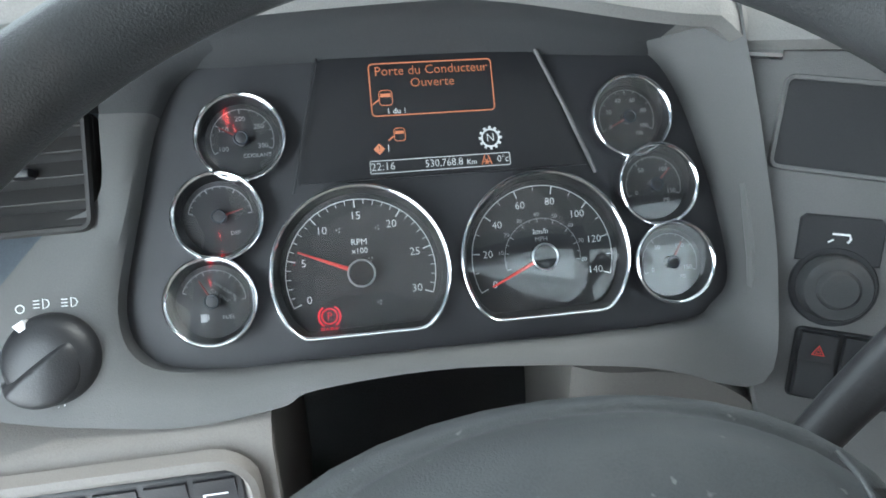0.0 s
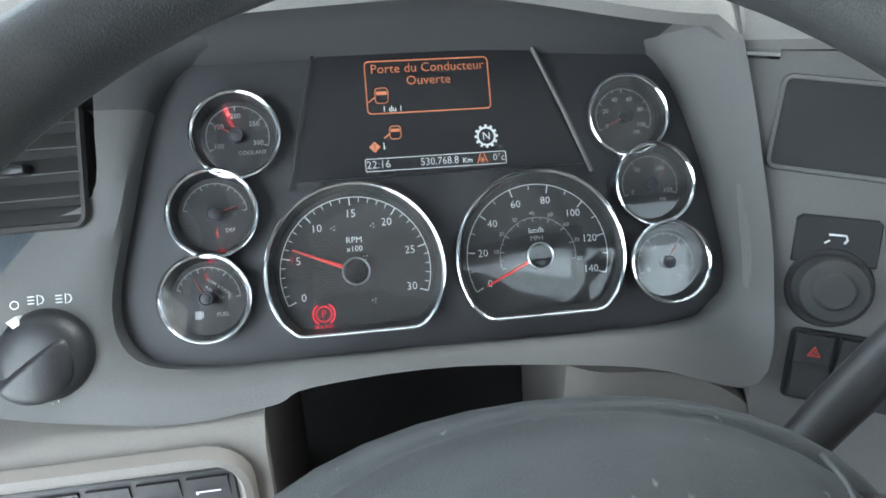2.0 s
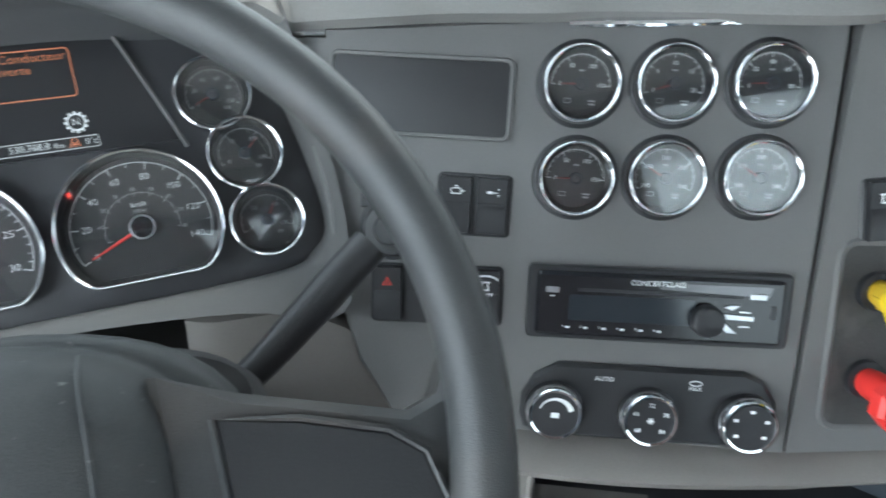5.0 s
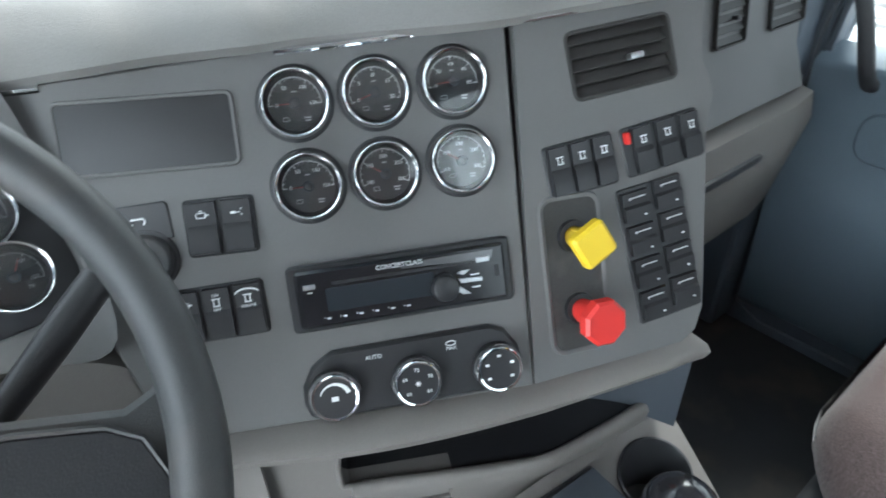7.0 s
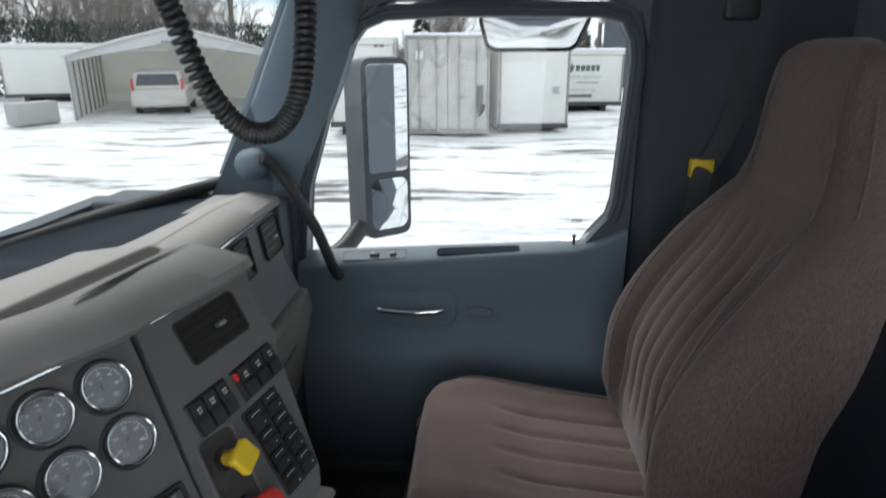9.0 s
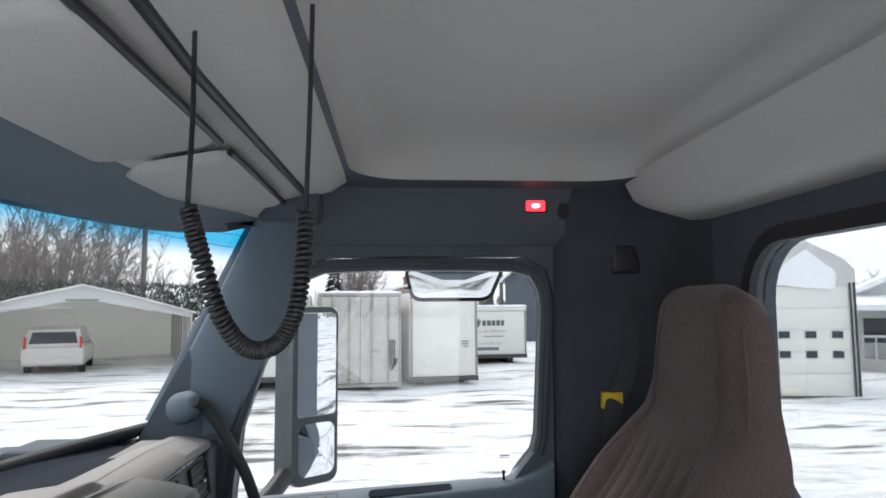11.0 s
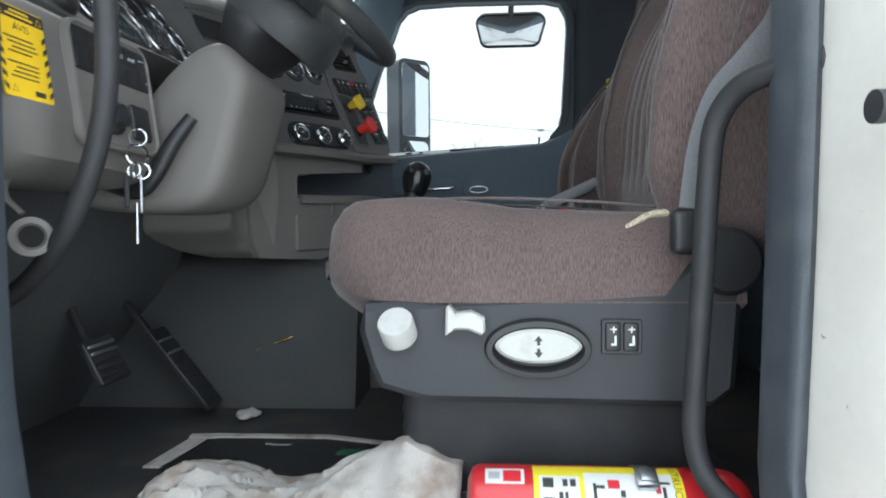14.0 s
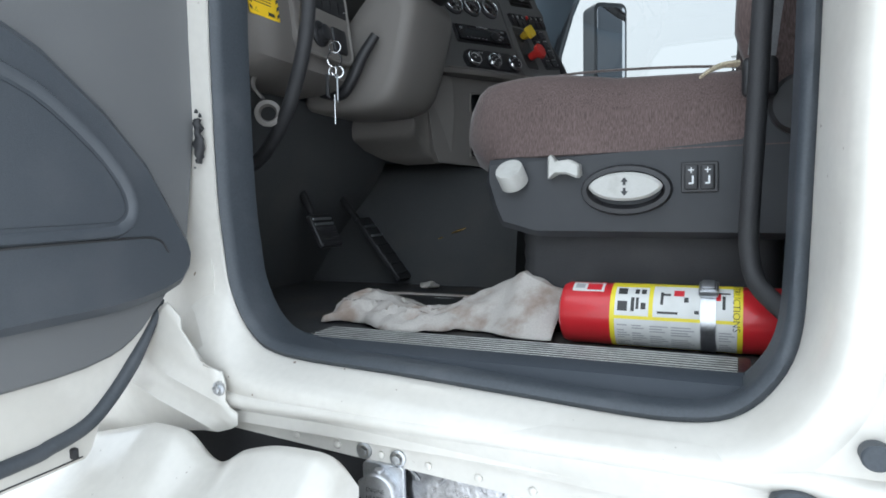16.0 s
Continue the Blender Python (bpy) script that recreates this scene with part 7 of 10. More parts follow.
nt.links.new(ms.outputs[0], o.inputs[0])


def screen(u, s):
    """A point of the windscreen: u across from -1 to 1, s up from 0 to 1."""
    x = 0.5 + u * (0.992 - 0.167 * s)
    bow = (1 - u * u)
    return Vector((x, 0.135 - 0.30 * s + bow * 0.20, 1.08 + 0.54 * s))


bm = bmesh.new()
G = [[bm.verts.new(screen(-1 + 2 * i / 20, j / 8)) for i in range(21)] for j in range(9)]
for j in range(8):
    for i in range(20):
        bm.faces.new((G[j][i], G[j][i + 1], G[j + 1][i + 1], G[j + 1][i]))
ws = struct("window_front", bm, m, "curved windscreen with a blue tinted band along its top", 60)
ws.visible_shadow = False
bm = bmesh.new()
tube(bm, [screen(-1 + 2 * i / 30, 0.0) + Vector((0, -0.004, 0.004)) for i in range(31)], 0.016, 8)
struct("windscreen_gasket", bm, RUBBER, "black rubber gasket along the windscreen's foot", 50)
bm = bmesh.new()
cw = [[screen(-1 + 2 * i / 20, 0.0) + Vector((0, d, z)) for i in range(21)] for d, z in ((0.0, 0.0), (0.10, -0.03), (0.35, -0.08))]
loft(bm, cw, cap=False, closed=False)
struct("cowl", bm, BLACK, "black cowl outside below the windscreen", 50)

# front header with visors
bm = bmesh.new()
fs = []
for i in range(21):
    u = -1 + 2 * i / 20
    p = screen(u, 0.862 + 0.075 * abs(u) ** 8)
    x = p.x
    fs.append([p + Vector((0, 0.03, 0.0)), p + Vector((0, -0.004, 0.0)), p + Vector((0, -0.014, 0.002)), Vector((x, p.y * 0.55 - 0.055, 1.583)), Vector((x, p.y * 0.4 - 0.105, 1.606)), Vector((x, p.y * 0.3 - 0.155, 1.640)), Vector((x, -0.285, 1.662)), Vector((x, -0.335, 1.672)), Vector((x, -0.385, 1.705)), Vector((x, -0.40, 1.76)), Vector((x, p.y + 0.03, 1.76))])
loft(bm, fs)
header = struct("header_front", bm, [LINER, DOORSKIN], "grey moulded header over the windscreen with a blue-grey lower band", 50)
for f in header.data.polygons:
    f.material_index = int(f.center.z < 1.60)
for x0, x1 in ((1.315, 1.445), (-0.445, -0.315)):
    bm = bmesh.new()
    box(bm, x0, x1, -0.310, -0.158, 1.598, 1.72, 0.018, 3)
    struct("header_corner", bm, TRIM, "dark grey padded corner beside the windscreen's top", 40)
# a black rod drawn for the shaded gap behind the visors
bm = bmesh.new()
tube(bm, [(-0.35 + 1.72 * i / 20, -0.262 - 0.02 * abs(i / 10 - 1), 1.660) for i in range(21)], 0.008, 8)
struct("header_gap", bm, BLACK, "black rod standing for the shade in the gap behind the visors", 50)


def visor(x0, x1, label):
    t = thing("sun_visor", Matrix.Identity(4), label, "sun visor", "sun visors")
    bm = bmesh.new()
    prism(bm, rounded(x1 - x0, 0.175, 0.03, 5), -0.009, 0.009, 0.006, pose((x0 + x1) / 2, -0.150, 1.617, -10, 0, 0) @ pose(0, 0, 0, 180))
    part("board", bm, LINER, t, "", 50)
    bm = bmesh.new()
    tube(bm, [(x0 - 0.01, -0.235, 1.632), ((x0 + x1) / 2, -0.236, 1.632), (x1 + 0.01, -0.235, 1.632)], 0.006, 8)
    part("rod", bm, BLACK, t, "black pivot rod", 50)
    return t


visor(-0.22, 0.20, "grey folded-up sun visor over the driver")
visor(0.27, 0.70, "grey folded-up sun visor in the middle of the windscreen")
visor(0.78, 1.24, "grey folded-up sun visor over the passenger")

# coiled microphone cord hung from the header
cord = thing("coiled_cord", Matrix.Identity(4), "black coiled microphone cord hanging from the overhead shelf", "coiled cord")
axis = spline([(0.362, -0.302, 1.480), (0.370, -0.312, 1.440), (0.384, -0.326, 1.385), (0.396, -0.348, 1.352), (0.402, -0.374, 1.352), (0.406, -0.392, 1.380), (0.408, -0.400, 1.430), (0.410, -0.402, 1.485)], 24)
L = len(axis)
turns = 64
bm = bmesh.new()
hel = []
for i in range(L * 6):
    f = i / (L * 6 - 1) * (L - 1)
    k = min(int(f), L - 2)
    p = axis[k].lerp(axis[k + 1], f - k)
    t = (axis[k + 1] - axis[k]).normalized()
    a = t.cross(Vector((1, 0.2, 0))).normalized()
    b = t.cross(a)
    th = 2 * math.pi * turns * i / (L * 6 - 1)
    hel.append(p + a * 0.0068 * math.cos(th) + b * 0.0068 * math.sin(th))
tube(bm, hel, 0.0026, 7)
part("coil", bm, BLACK, cord, "black coil", 60)
for e, tgt in ((0, (0.40, -0.292, 1.665)), (-1, (0.42, -0.405, 1.705))):
    bm = bmesh.new()
    p = axis[e]
    tube(bm, spline([p, p.lerp(Vector(tgt), 0.5) + Vector((0.004, 0, 0)), Vector(tgt)], 5), 0.0026, 8)
    part("lead", bm, RUBBER, cord, "", 60)

# ---- mirrors outside ----
mir = thing("side_mirror", Matrix.Identity(4), "tall dark side mirror with a convex lower glass", "mirror")
MU = Vector((0.62, -0.785, 0)).normalized()
MM = basis((1.905, -0.235, 1.105), MU, (0, 0, 1), (-0.785, -0.62, 0))
bm = bmesh.new()
ol = rounded(0.170, 0.570, 0.035, 5)
loft(bm, [[MM @ Vector((p[0], p[1], 0.004)) for p in ol], [MM @ Vector((p[0] * 1.03, p[1] * 1.01, -0.02)) for p in ol], [MM @ Vector((p[0] * 0.98 - 0.02, p[1] * 0.98, -0.075)) for p in ol], [MM @ Vector((p[0] * 0.6 - 0.03, p[1] * 0.85, -0.11)) for p in ol]])
part("housing", bm, mat("mirror_shell", (0.11, 0.12, 0.13), 0.45, grain=0.1, scale=500, stain=0.3, stain_scale=8), mir, "dark grey mirror shell", 40)
bm = bmesh.new()
prism(bm, rounded(0.145, 0.335, 0.016, 4, 0.004, 0.098), 0.002, 0.006, 0.001, MM)
part("flat_glass", bm, MIRROR, mir, "flat mirror glass", 30)
bm = bmesh.new()
lv = []
for k in range(6):
    f = 1 - k / 6
    lv.append([MM @ Vector((p[0] * f + 0.006, p[1] * f - 0.175, 0.003 + 0.012 * (1 - f * f))) for p in rounded(0.140, 0.175, 0.03, 4)])
loft(bm, lv)
part("convex_glass", bm, MIRROR, mir, "convex mirror glass", 60)
bm = bmesh.new()
tube(bm, spline([(1.50, 0.03, 0.82), (1.60, -0.02, 0.80), (1.74, -0.10, 0.81), (1.86, -0.15, 0.86)], 5), 0.030, 12)
part("bracket", bm, BLACK, mir, "black mirror arm", 50)
cv = thing("convex_mirror", Matrix.Identity(4), "curved look-down mirror with a dark rim over the door window", "mirror")
CM = basis((1.745, -0.676, 1.462), (0, -1, 0), Vector((-0.745, 0, 0.667)), Vector((-0.667, 0, -0.745)))
ol = [(p[0] * (1 - 0.10 * (p[1] < 0)), p[1]) for p in rounded(0.292, 0.155, 0.040, 6)]
bm = bmesh.new()
lv = []
for k in range(7):
    f = 1 - k / 7
    lv.append([CM @ Vector((p[0] * f, p[1] * f, 0.014 * (1 - f * f))) for p in ol])
loft(bm, lv)
part("glass", bm, MIRROR, cv, "convex mirror glass", 60)
bm = bmesh.new()
sweep_ring(bm, ol, [(-0.002, -0.02), (0.004, -0.004), (0.004, 0.004), (-0.003, 0.007), (-0.005, 0.002)], CM)
part("rim", bm, RUBBER, cv, "black mirror rim", 60)
bm = bmesh.new()
tube(bm, [(1.50, -0.676, 1.60), (1.62, -0.676, 1.56), (1.735, -0.676, 1.485)], 0.012, 10)
part("arm", bm, BLACK, cv, "black mounting arm", 50)

# ---- driver's side: body, opening, seals ----
OPEN = [(-0.082, 0.780), (-0.081, 0.525), (-0.090, 0.404), (-0.108, 0.335), (-0.149, 0.277), (-0.211, 0.252), (-0.382, 0.243), (-0.542, 0.234), (-0.679, 0.226), (-0.745, 0.226), (-0.793, 0.236), (-0.830, 0.266), (-0.855, 0.310), (-0.865, 0.38), (-0.869, 0.493), (-0.873, 0.66), (-0.877, 0.95), (-0.885, 1.40), (-0.865, 1.475), (-0.80, 1.505), (-0.36, 1.505), (-0.28, 1.47), (-0.19, 1.30), (-0.095, 0.98)]
bm = bmesh.new()


def front_post(y, z):
    """The white post before the doorway is set back behind the open door."""
    a, b = max(0.0, min(1.0, (y + 0.19) / 0.10)), max(0.0, min(1.0, (z - 0.20) / 0.18))
    return a * a * (3 - 2 * a) * b * b * (3 - 2 * b)


outline_wall(bm, [(YB - 0.06, 0.16), (-0.13, 0.165), (-0.02, 0.22), (0.06, 0.30), (0.30, 0.30), (0.40, 1.04), (0.14, 1.06), (-0.16, 1.62), (-0.22, ZR + 0.04), (YB - 0.06, ZR + 0.04)], [grown(OPEN, 0.030)], -0.575, -0.520, SIDE)
body = thing("cab_body", Matrix.Identity(4), "white painted cab side round the open driver's doorway", "cab body")
for v in bm.verts:
    v.co.x += 0.063 * front_post(v.co.y, v.co.z)
part("side_panel", bm, PAINT, body, "white painted side panel", 30)


def deeper(y, z):
    """The doorway's black seal lies deeper along the rear post than along the sill."""
    a = max(0.0, min(1.0, (-0.78 - y) / 0.08))
    b = max(0.0, min(1.0, (z - 0.25) / 0.15))
    return 0.048 * a * b - 0.014 * (1 - b)


bm = bmesh.new()
loop = closed_spline([(-p[0], p[1], 0) for p in OPEN], 4)
lp2 = [(p.x, p.y) for p in loop]
DS = basis((-0.575, 0, 0), (0, -1, 0), (0, 0, 1), (-1, 0, 0))
sweep_ring(bm, lp2, [(0.075, -0.004), (0.060, 0.002), (0.046, 0.007), (0.034, 0.008), (0.026, 0.003), (0.018, -0.012), (0.010, -0.034), (0.004, -0.054), (0.001, -0.068), (0.001, -0.095)], DS)
for v in bm.verts:
    v.co.x += deeper(v.co.y, v.co.z) * max(0.0, min(1.0, (v.co.x + 0.565) / 0.05))
    v.co.x += front_post(v.co.y, v.co.z) * (max(v.co.x, -0.514) - v.co.x)
part("rolled_edge", bm, PAINT, body, "rolled white doorway edge", 60)
bm = bmesh.new()
sweep_ring(bm, lp2, [(0.004, -0.072), (0.002, -0.063), (-0.005, -0.058), (-0.012, -0.062), (-0.016, -0.074), (-0.016, -0.090), (-0.020, -0.104), (-0.018, -0.125)], DS)
for v in bm.verts:
    v.co.x += deeper(v.co.y, v.co.z)
seal = part("door_seal", bm, mat("door_rubber", (0.040, 0.047, 0.056), 0.5, grain=0.15, scale=300, bump=0.2, stain=0.5, stain_scale=14, stain_col=(0.08, 0.085, 0.095)), body, "black rubber doorway seal", 60)
# sill: rolled lower skirt with flange and rivets
bm = bmesh.new()
sk = []
for y in [-1.32 + 1.22 * i / 24 for i in range(25)]:
    zb = 0.1575 + 0.0586 * y
    sk.append([Vector((-0.560, y, 0.214)), Vector((-0.577, y, 0.207)), Vector((-0.584, y, 0.201)), Vector((-0.586, y, 0.194)), Vector((-0.583, y, 0.188)), Vector((-0.576, y, 0.182)), Vector((-0.567, y, 0.174)), Vector((-0.563, y, zb + 0.022)), Vector((-0.562, y, zb)), Vector((-0.555, y, zb)), Vector((-0.53, y, 0.17))])
loft(bm, sk)
part("sill_skirt", bm, PAINT, body, "white sill skirt with a riveted flange", 50)
for i in range(14):
    y = -0.253 - 0.067 * i
    bm = bmesh.new()
    lathe(bm, [(0.0052, 0), (0.0048, 0.0022), (0.003, 0.0032), (0, 0.0034)], 14, Matrix.Translation((-0.563, y, 0.1695 + 0.060 * y)) @ Matrix.Rotation(radians(-90), 4, "Y"))
    part("rivet", bm, PAINT, body, "", 40)
for y in (-0.362, -0.412):
    bm = bmesh.new()
    lathe(bm, [(0.011, 0), (0.011, 0.003), (0.008, 0.004)], 18, Matrix.Translation((-0.563, y, 0.1705 + 0.060 * y)) @ Matrix.Rotation(radians(-90), 4, "Y"))
    lathe(bm, [(0.0065, 0.004), (0.0065, 0.009), (0, 0.0095)], 6, Matrix.Translation((-0.563, y, 0.1705 + 0.060 * y)) @ Matrix.Rotation(radians(-90), 4, "Y"))
    part("bolt", bm, SATIN, body, "dirty steel bolt", 30)
# door post and the panel behind
bm = bmesh.new()
box(bm, -0.590, -0.560, -1.34, -0.928, 0.10, 1.82, 0.010, 3)
part("rear_panel", bm, PAINT, body, "white panel behind the doorway", 40)
for y, z, a, b in ((-0.912, 0.235, 0.013, 0.012), (-0.850, 0.176, 0.022, 0.016)):
    bm = bmesh.new()
    prism(bm, [(a * math.cos(2 * math.pi * i / 28), b * math.sin(2 * math.pi * i / 28)) for i in range(28)], -0.01, 0.008, 0.002, basis((-0.588, y, z), (0, -1, 0), (0, 0, 1), (-1, 0, 0)))
    part("plug", bm, bpy.data.materials["door_rubber"], body, "dark rubber plug", 40)
st = thing("door_striker", Matrix.Identity(4), "steel door latch striker on the white post", "striker")
bm = bmesh.new()
box(bm, -0.592, -0.580, -0.920, -0.872, 0.665, 0.775, 0.006, 2)
part("plate", bm, PAINT, st, "", 40)
bm = bmesh.new()
lathe(bm, [(0.012, 0), (0.012, 0.010), (0.007, 0.012), (0.007, 0.040), (0.012, 0.043), (0.012, 0.050), (0, 0.051)], 18, Matrix.Translation((-0.586, -0.900, 0.720)) @ Matrix.Rotation(radians(90), 4, "X") @ Matrix.Rotation(radians(180), 4, "X"))
part("bolt", bm, RUBBER, st, "dark striker bolt", 40)
# engine heater socket below the sill, tread plate behind
eh = thing("heater_socket", basis((-0.566, -0.391, 0.094), (0, -1, 0), (0, 0, 1), (-1, 0, 0)), "steel engine heater socket with a hinged cap", "socket")
bm = bmesh.new()
prism(bm, rounded(0.060, 0.085, 0.006, 3), -0.004, 0.002, 0.001)
part("bracket", bm, SATIN, eh, "", 30)
bm = bmesh.new()
lathe(bm, [(0.0265, 0.002), (0.0265, 0.014), (0.0235, 0.018), (0, 0.0185)], 28, pose(-0.002, 0.009, 0))
box(bm, -0.008, 0.004, 0.033, 0.039, 0.002, 0.014, 0.002)
box(bm, -0.032, -0.024, -0.002, 0.020, 0.002, 0.012, 0.002)
part("cap", bm, SATIN, eh, "round steel cap", 40)
text_ob("ENGINE", 0.0075, BINNACLE, eh, -0.002, 0.014, 0.0188)
text_ob("HEATER", 0.0075, BINNACLE, eh, -0.002, 0.004, 0.0188)
TREAD = mat("tread_plate", (0.5, 0.5, 0.52), 0.28, 1.0, grain=0.3, scale=120, bump=1.0, stain=0.6, stain_scale=30, stain_col=(0.1, 0.1, 0.1))
tp = thing("tread_plate", Matrix.Identity(4), "bright diamond tread plate below the sill", "tread plate")
bm = bmesh.new()
box(bm, -0.5545, -0.549, -0.95, -0.42, -0.25, 0.150, 0.001)
part("plate", bm, TREAD, tp, "", 30)
bm = bmesh.new()
for i in range(12):
    for j in range(8):
        box(bm, -0.010, 0.010, -0.002, 0.002, 0, 0.002, 0.0008, 1, basis((-0.5545, -0.43 - 0.042 * i - 0.02 * (j % 2), 0.125 - 0.040 * j), (0, -1, 0), (0, 0, 1), (-1, 0, 0)) @ pose(0, 0, 0, 0, 0, 45 if (i + j) % 2 else -45))
tagged(part("tread_bars", bm, TREAD, tp, "", None), kind="stuff")
# fender and the bracket sheet at the front of the sill
def FENDER(y):
    """The fender's crest: high before the doorway, with a dip below the sill's front end."""
    rise = 0.176 - 0.25 * max(0.0, y + 0.08) + 0.10 * max(0.0, y - 0.10)
    return max(0.06, rise - 0.034 * math.exp(-(abs(y + 0.184) / 0.038) ** 2.6) - 0.012 * math.exp(-((y + 0.235) / 0.04) ** 2))


fen = thing("fender", Matrix.Identity(4), "white moulded fender below the open door", "fender")
bm = bmesh.new()
fs = []
for i in range(72):
    y = -0.385 + 0.008 * i if i < 56 else 0.055 + 0.045 * (i - 55)
    crest = FENDER(y)
    end = 0.02 * max(0.0, (-0.350 - y) / 0.035) ** 2
    fs.append([Vector((-0.615, y, crest - 0.05)), Vector((-0.632, y, crest - 0.008 - end)), Vector((-0.645, y, crest - end)), Vector((-0.665, y, crest - 0.004 - end)), Vector((-0.72, y, 0.118 + (crest - 0.17) * 0.6 - end)), Vector((-0.82, y, 0.072 - end)), Vector((-0.95, y, 0.025)), Vector((-1.02, y, -0.06)), Vector((-1.04, y, -0.30)), Vector((-0.615, y, -0.30))])
loft(bm, fs)
part("skin", bm, PAINT, fen, "", 60)
br = thing("cowl_bracket", Matrix.Identity(4), "white creased sheet between the door post and fender", "bracket")
bm = bmesh.new()
SHEET = (((-0.048, 0.332), (-0.073, 0.310), -0.588), ((-0.036, 0.325), (-0.074, 0.294), -0.590), ((-0.022, 0.310), (-0.096, 0.272), -0.591), ((-0.005, 0.296), (-0.122, 0.248), -0.593), ((0.005, 0.284), (-0.153, 0.240), -0.594),
         ((0.012, 0.272), (-0.158, 0.222), -0.594), ((0.017, 0.262), (-0.158, 0.200), -0.596), ((0.022, 0.256), (-0.164, 0.190), -0.602), ((0.030, 0.250), (-0.177, 0.184), -0.600), ((0.040, 0.243), (-0.178, 0.168), -0.597),
         ((0.050, 0.236), (-0.166, 0.161), -0.600), ((0.060, 0.228), (-0.147, 0.157), -0.608), ((0.080, 0.210), (-0.120, 0.154), -0.604), ((0.10, 0.185), (-0.091, 0.150), -0.598), ((0.14, 0.155), (-0.046, 0.142), -0.597), ((0.17, 0.11), (0.02, 0.110), -0.597))
loft(bm, [[Vector((xo + 0.006 * abs(k / 3 - 1) * (xo < -0.598), p[0] + (q[0] - p[0]) * k / 6, p[1] + (q[1] - p[1]) * k / 6)) for k in range(7)] for p, q, xo in SHEET], cap=False, closed=False)
ob = part("sheet", bm, PAINT, br, "", 40)
sol = ob.modifiers.new("thickness", "SOLIDIFY")
sol.thickness = 0.003
bm = bmesh.new()
lathe(bm, [(0.010, 0), (0.010, 0.003), (0.006, 0.004), (0.006, 0.008), (0, 0.009)], 16, Matrix.Translation((-0.595, -0.149, 0.217)) @ Matrix.Rotation(radians(-90), 4, "Y"))
part("screw", bm, SATIN, br, "dirty steel screw", 40)
# a solid black box added for the deep shade between sill and fender
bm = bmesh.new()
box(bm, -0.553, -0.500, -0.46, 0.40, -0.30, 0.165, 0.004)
tagged(mesh_ob("frame_shadow_box", bm, RUBBER), "black box standing for the shade behind the fender", "cavity")

# ---- open driver's door ----
dd = thing("driver_door", pose(-0.512, -0.040, 0, 0, 0, 0), "open driver's door with grey moulded panel and white bottom", "door")
# in the door's axes: x runs outwards (negative), y 0 is the inner face, z up
bm = bmesh.new()
DP = basis((0, 0, 0), (-1, 0, 0), (0, 0, 1), (0, -1, 0))
prism(bm, [(0.050, 0.36), (0.069, 0.323), (0.087, 0.291), (0.117, 0.250), (0.150, 0.210), (0.170, 0.193), (0.189, 0.150), (0.199, 0.142), (0.248, 0.140), (0.74, 0.130), (0.76, 0.20), (0.76, 0.95), (0.0, 0.95), (0.010, 0.60), (0.028, 0.42)], -0.075, -0.012, 0.004, DP)
part("shell", bm, PAINT, dd, "white door shell", 40)
bm = bmesh.new()
prism(bm, [(0.066, 0.342), (0.079, 0.327), (0.095, 0.312), (0.110, 0.298), (0.125, 0.287), (0.142, 0.277), (0.162, 0.270), (0.200, 0.263), (0.24, 0.260), (0.74, 0.252), (0.74, 0.93), (-0.012, 0.93), (-0.004, 0.60), (0.022, 0.42)], -0.014, 0.0, 0.004, DP)
part("upper_panel", bm, mat("grey_door_upper", (0.120, 0.122, 0.125), 0.6, grain=0.1, scale=900, bump=0.25, stain=0.4, stain_scale=5, stain_col=(0.145, 0.146, 0.148)), dd, "grey upper door panel", 40)
bm = bmesh.new()
ARC = [(0.028, 0.400), (0.032, 0.378), (0.051, 0.355), (0.083, 0.343), (0.125, 0.335), (0.174, 0.330), (0.30, 0.327), (0.72, 0.320), (0.72, 0.72), (0.34, 0.71), (0.24, 0.66), (0.16, 0.595), (0.10, 0.53), (0.058, 0.46), (0.034, 0.42)]
prism(bm, ARC, -0.012, 0.022, 0.012, DP)
part("armrest_panel", bm, mat("door_blue_grey", (0.055, 0.062, 0.072), 0.38, grain=0.1, scale=700, bump=0.2, stain=0.5, stain_scale=7, stain_col=(0.085, 0.09, 0.10)), dd, "dark blue-grey armrest panel, scuffed", 40)
bm = bmesh.new()
PK = closed_spline([(0.135, 0.47, 0), (0.150, 0.445, 0), (0.20, 0.438, 0), (0.45, 0.44, 0), (0.66, 0.46, 0), (0.66, 0.60, 0), (0.40, 0.64, 0), (0.28, 0.62, 0), (0.20, 0.565, 0), (0.15, 0.51, 0)], 4)
sweep_ring(bm, [(p.x, p.y) for p in PK], [(0.010, 0.020), (0.006, 0.027), (-0.002, 0.027), (-0.008, 0.020), (-0.012, 0.023)], DP)
part("pocket_rim", bm, bpy.data.materials["door_blue_grey"], dd, "raised oval rim", 60)
bm = bmesh.new()
tube(bm, spline([DP @ Vector(p) for p in ((0.08, 0.405, 0.0215), (0.10, 0.425, 0.0225), (0.16, 0.428, 0.0225), (0.40, 0.425, 0.0225), (0.70, 0.42, 0.0225))], 6), 0.0018, 6)
part("pocket_seam", bm, RUBBER, dd, "", 60)
bm = bmesh.new()
tube(bm, spline([DP @ Vector(p) for p in ((0.066, 0.333, -0.012), (0.091, 0.294, -0.011), (0.122, 0.254, -0.010), (0.158, 0.216, -0.010), (0.196, 0.188, -0.010), (0.246, 0.176, -0.010), (0.312, 0.170, -0.010), (0.72, 0.158, -0.010))], 6), lambda t: 0.0035 + 0.0065 * min(1.0, t * 3.5), 10)
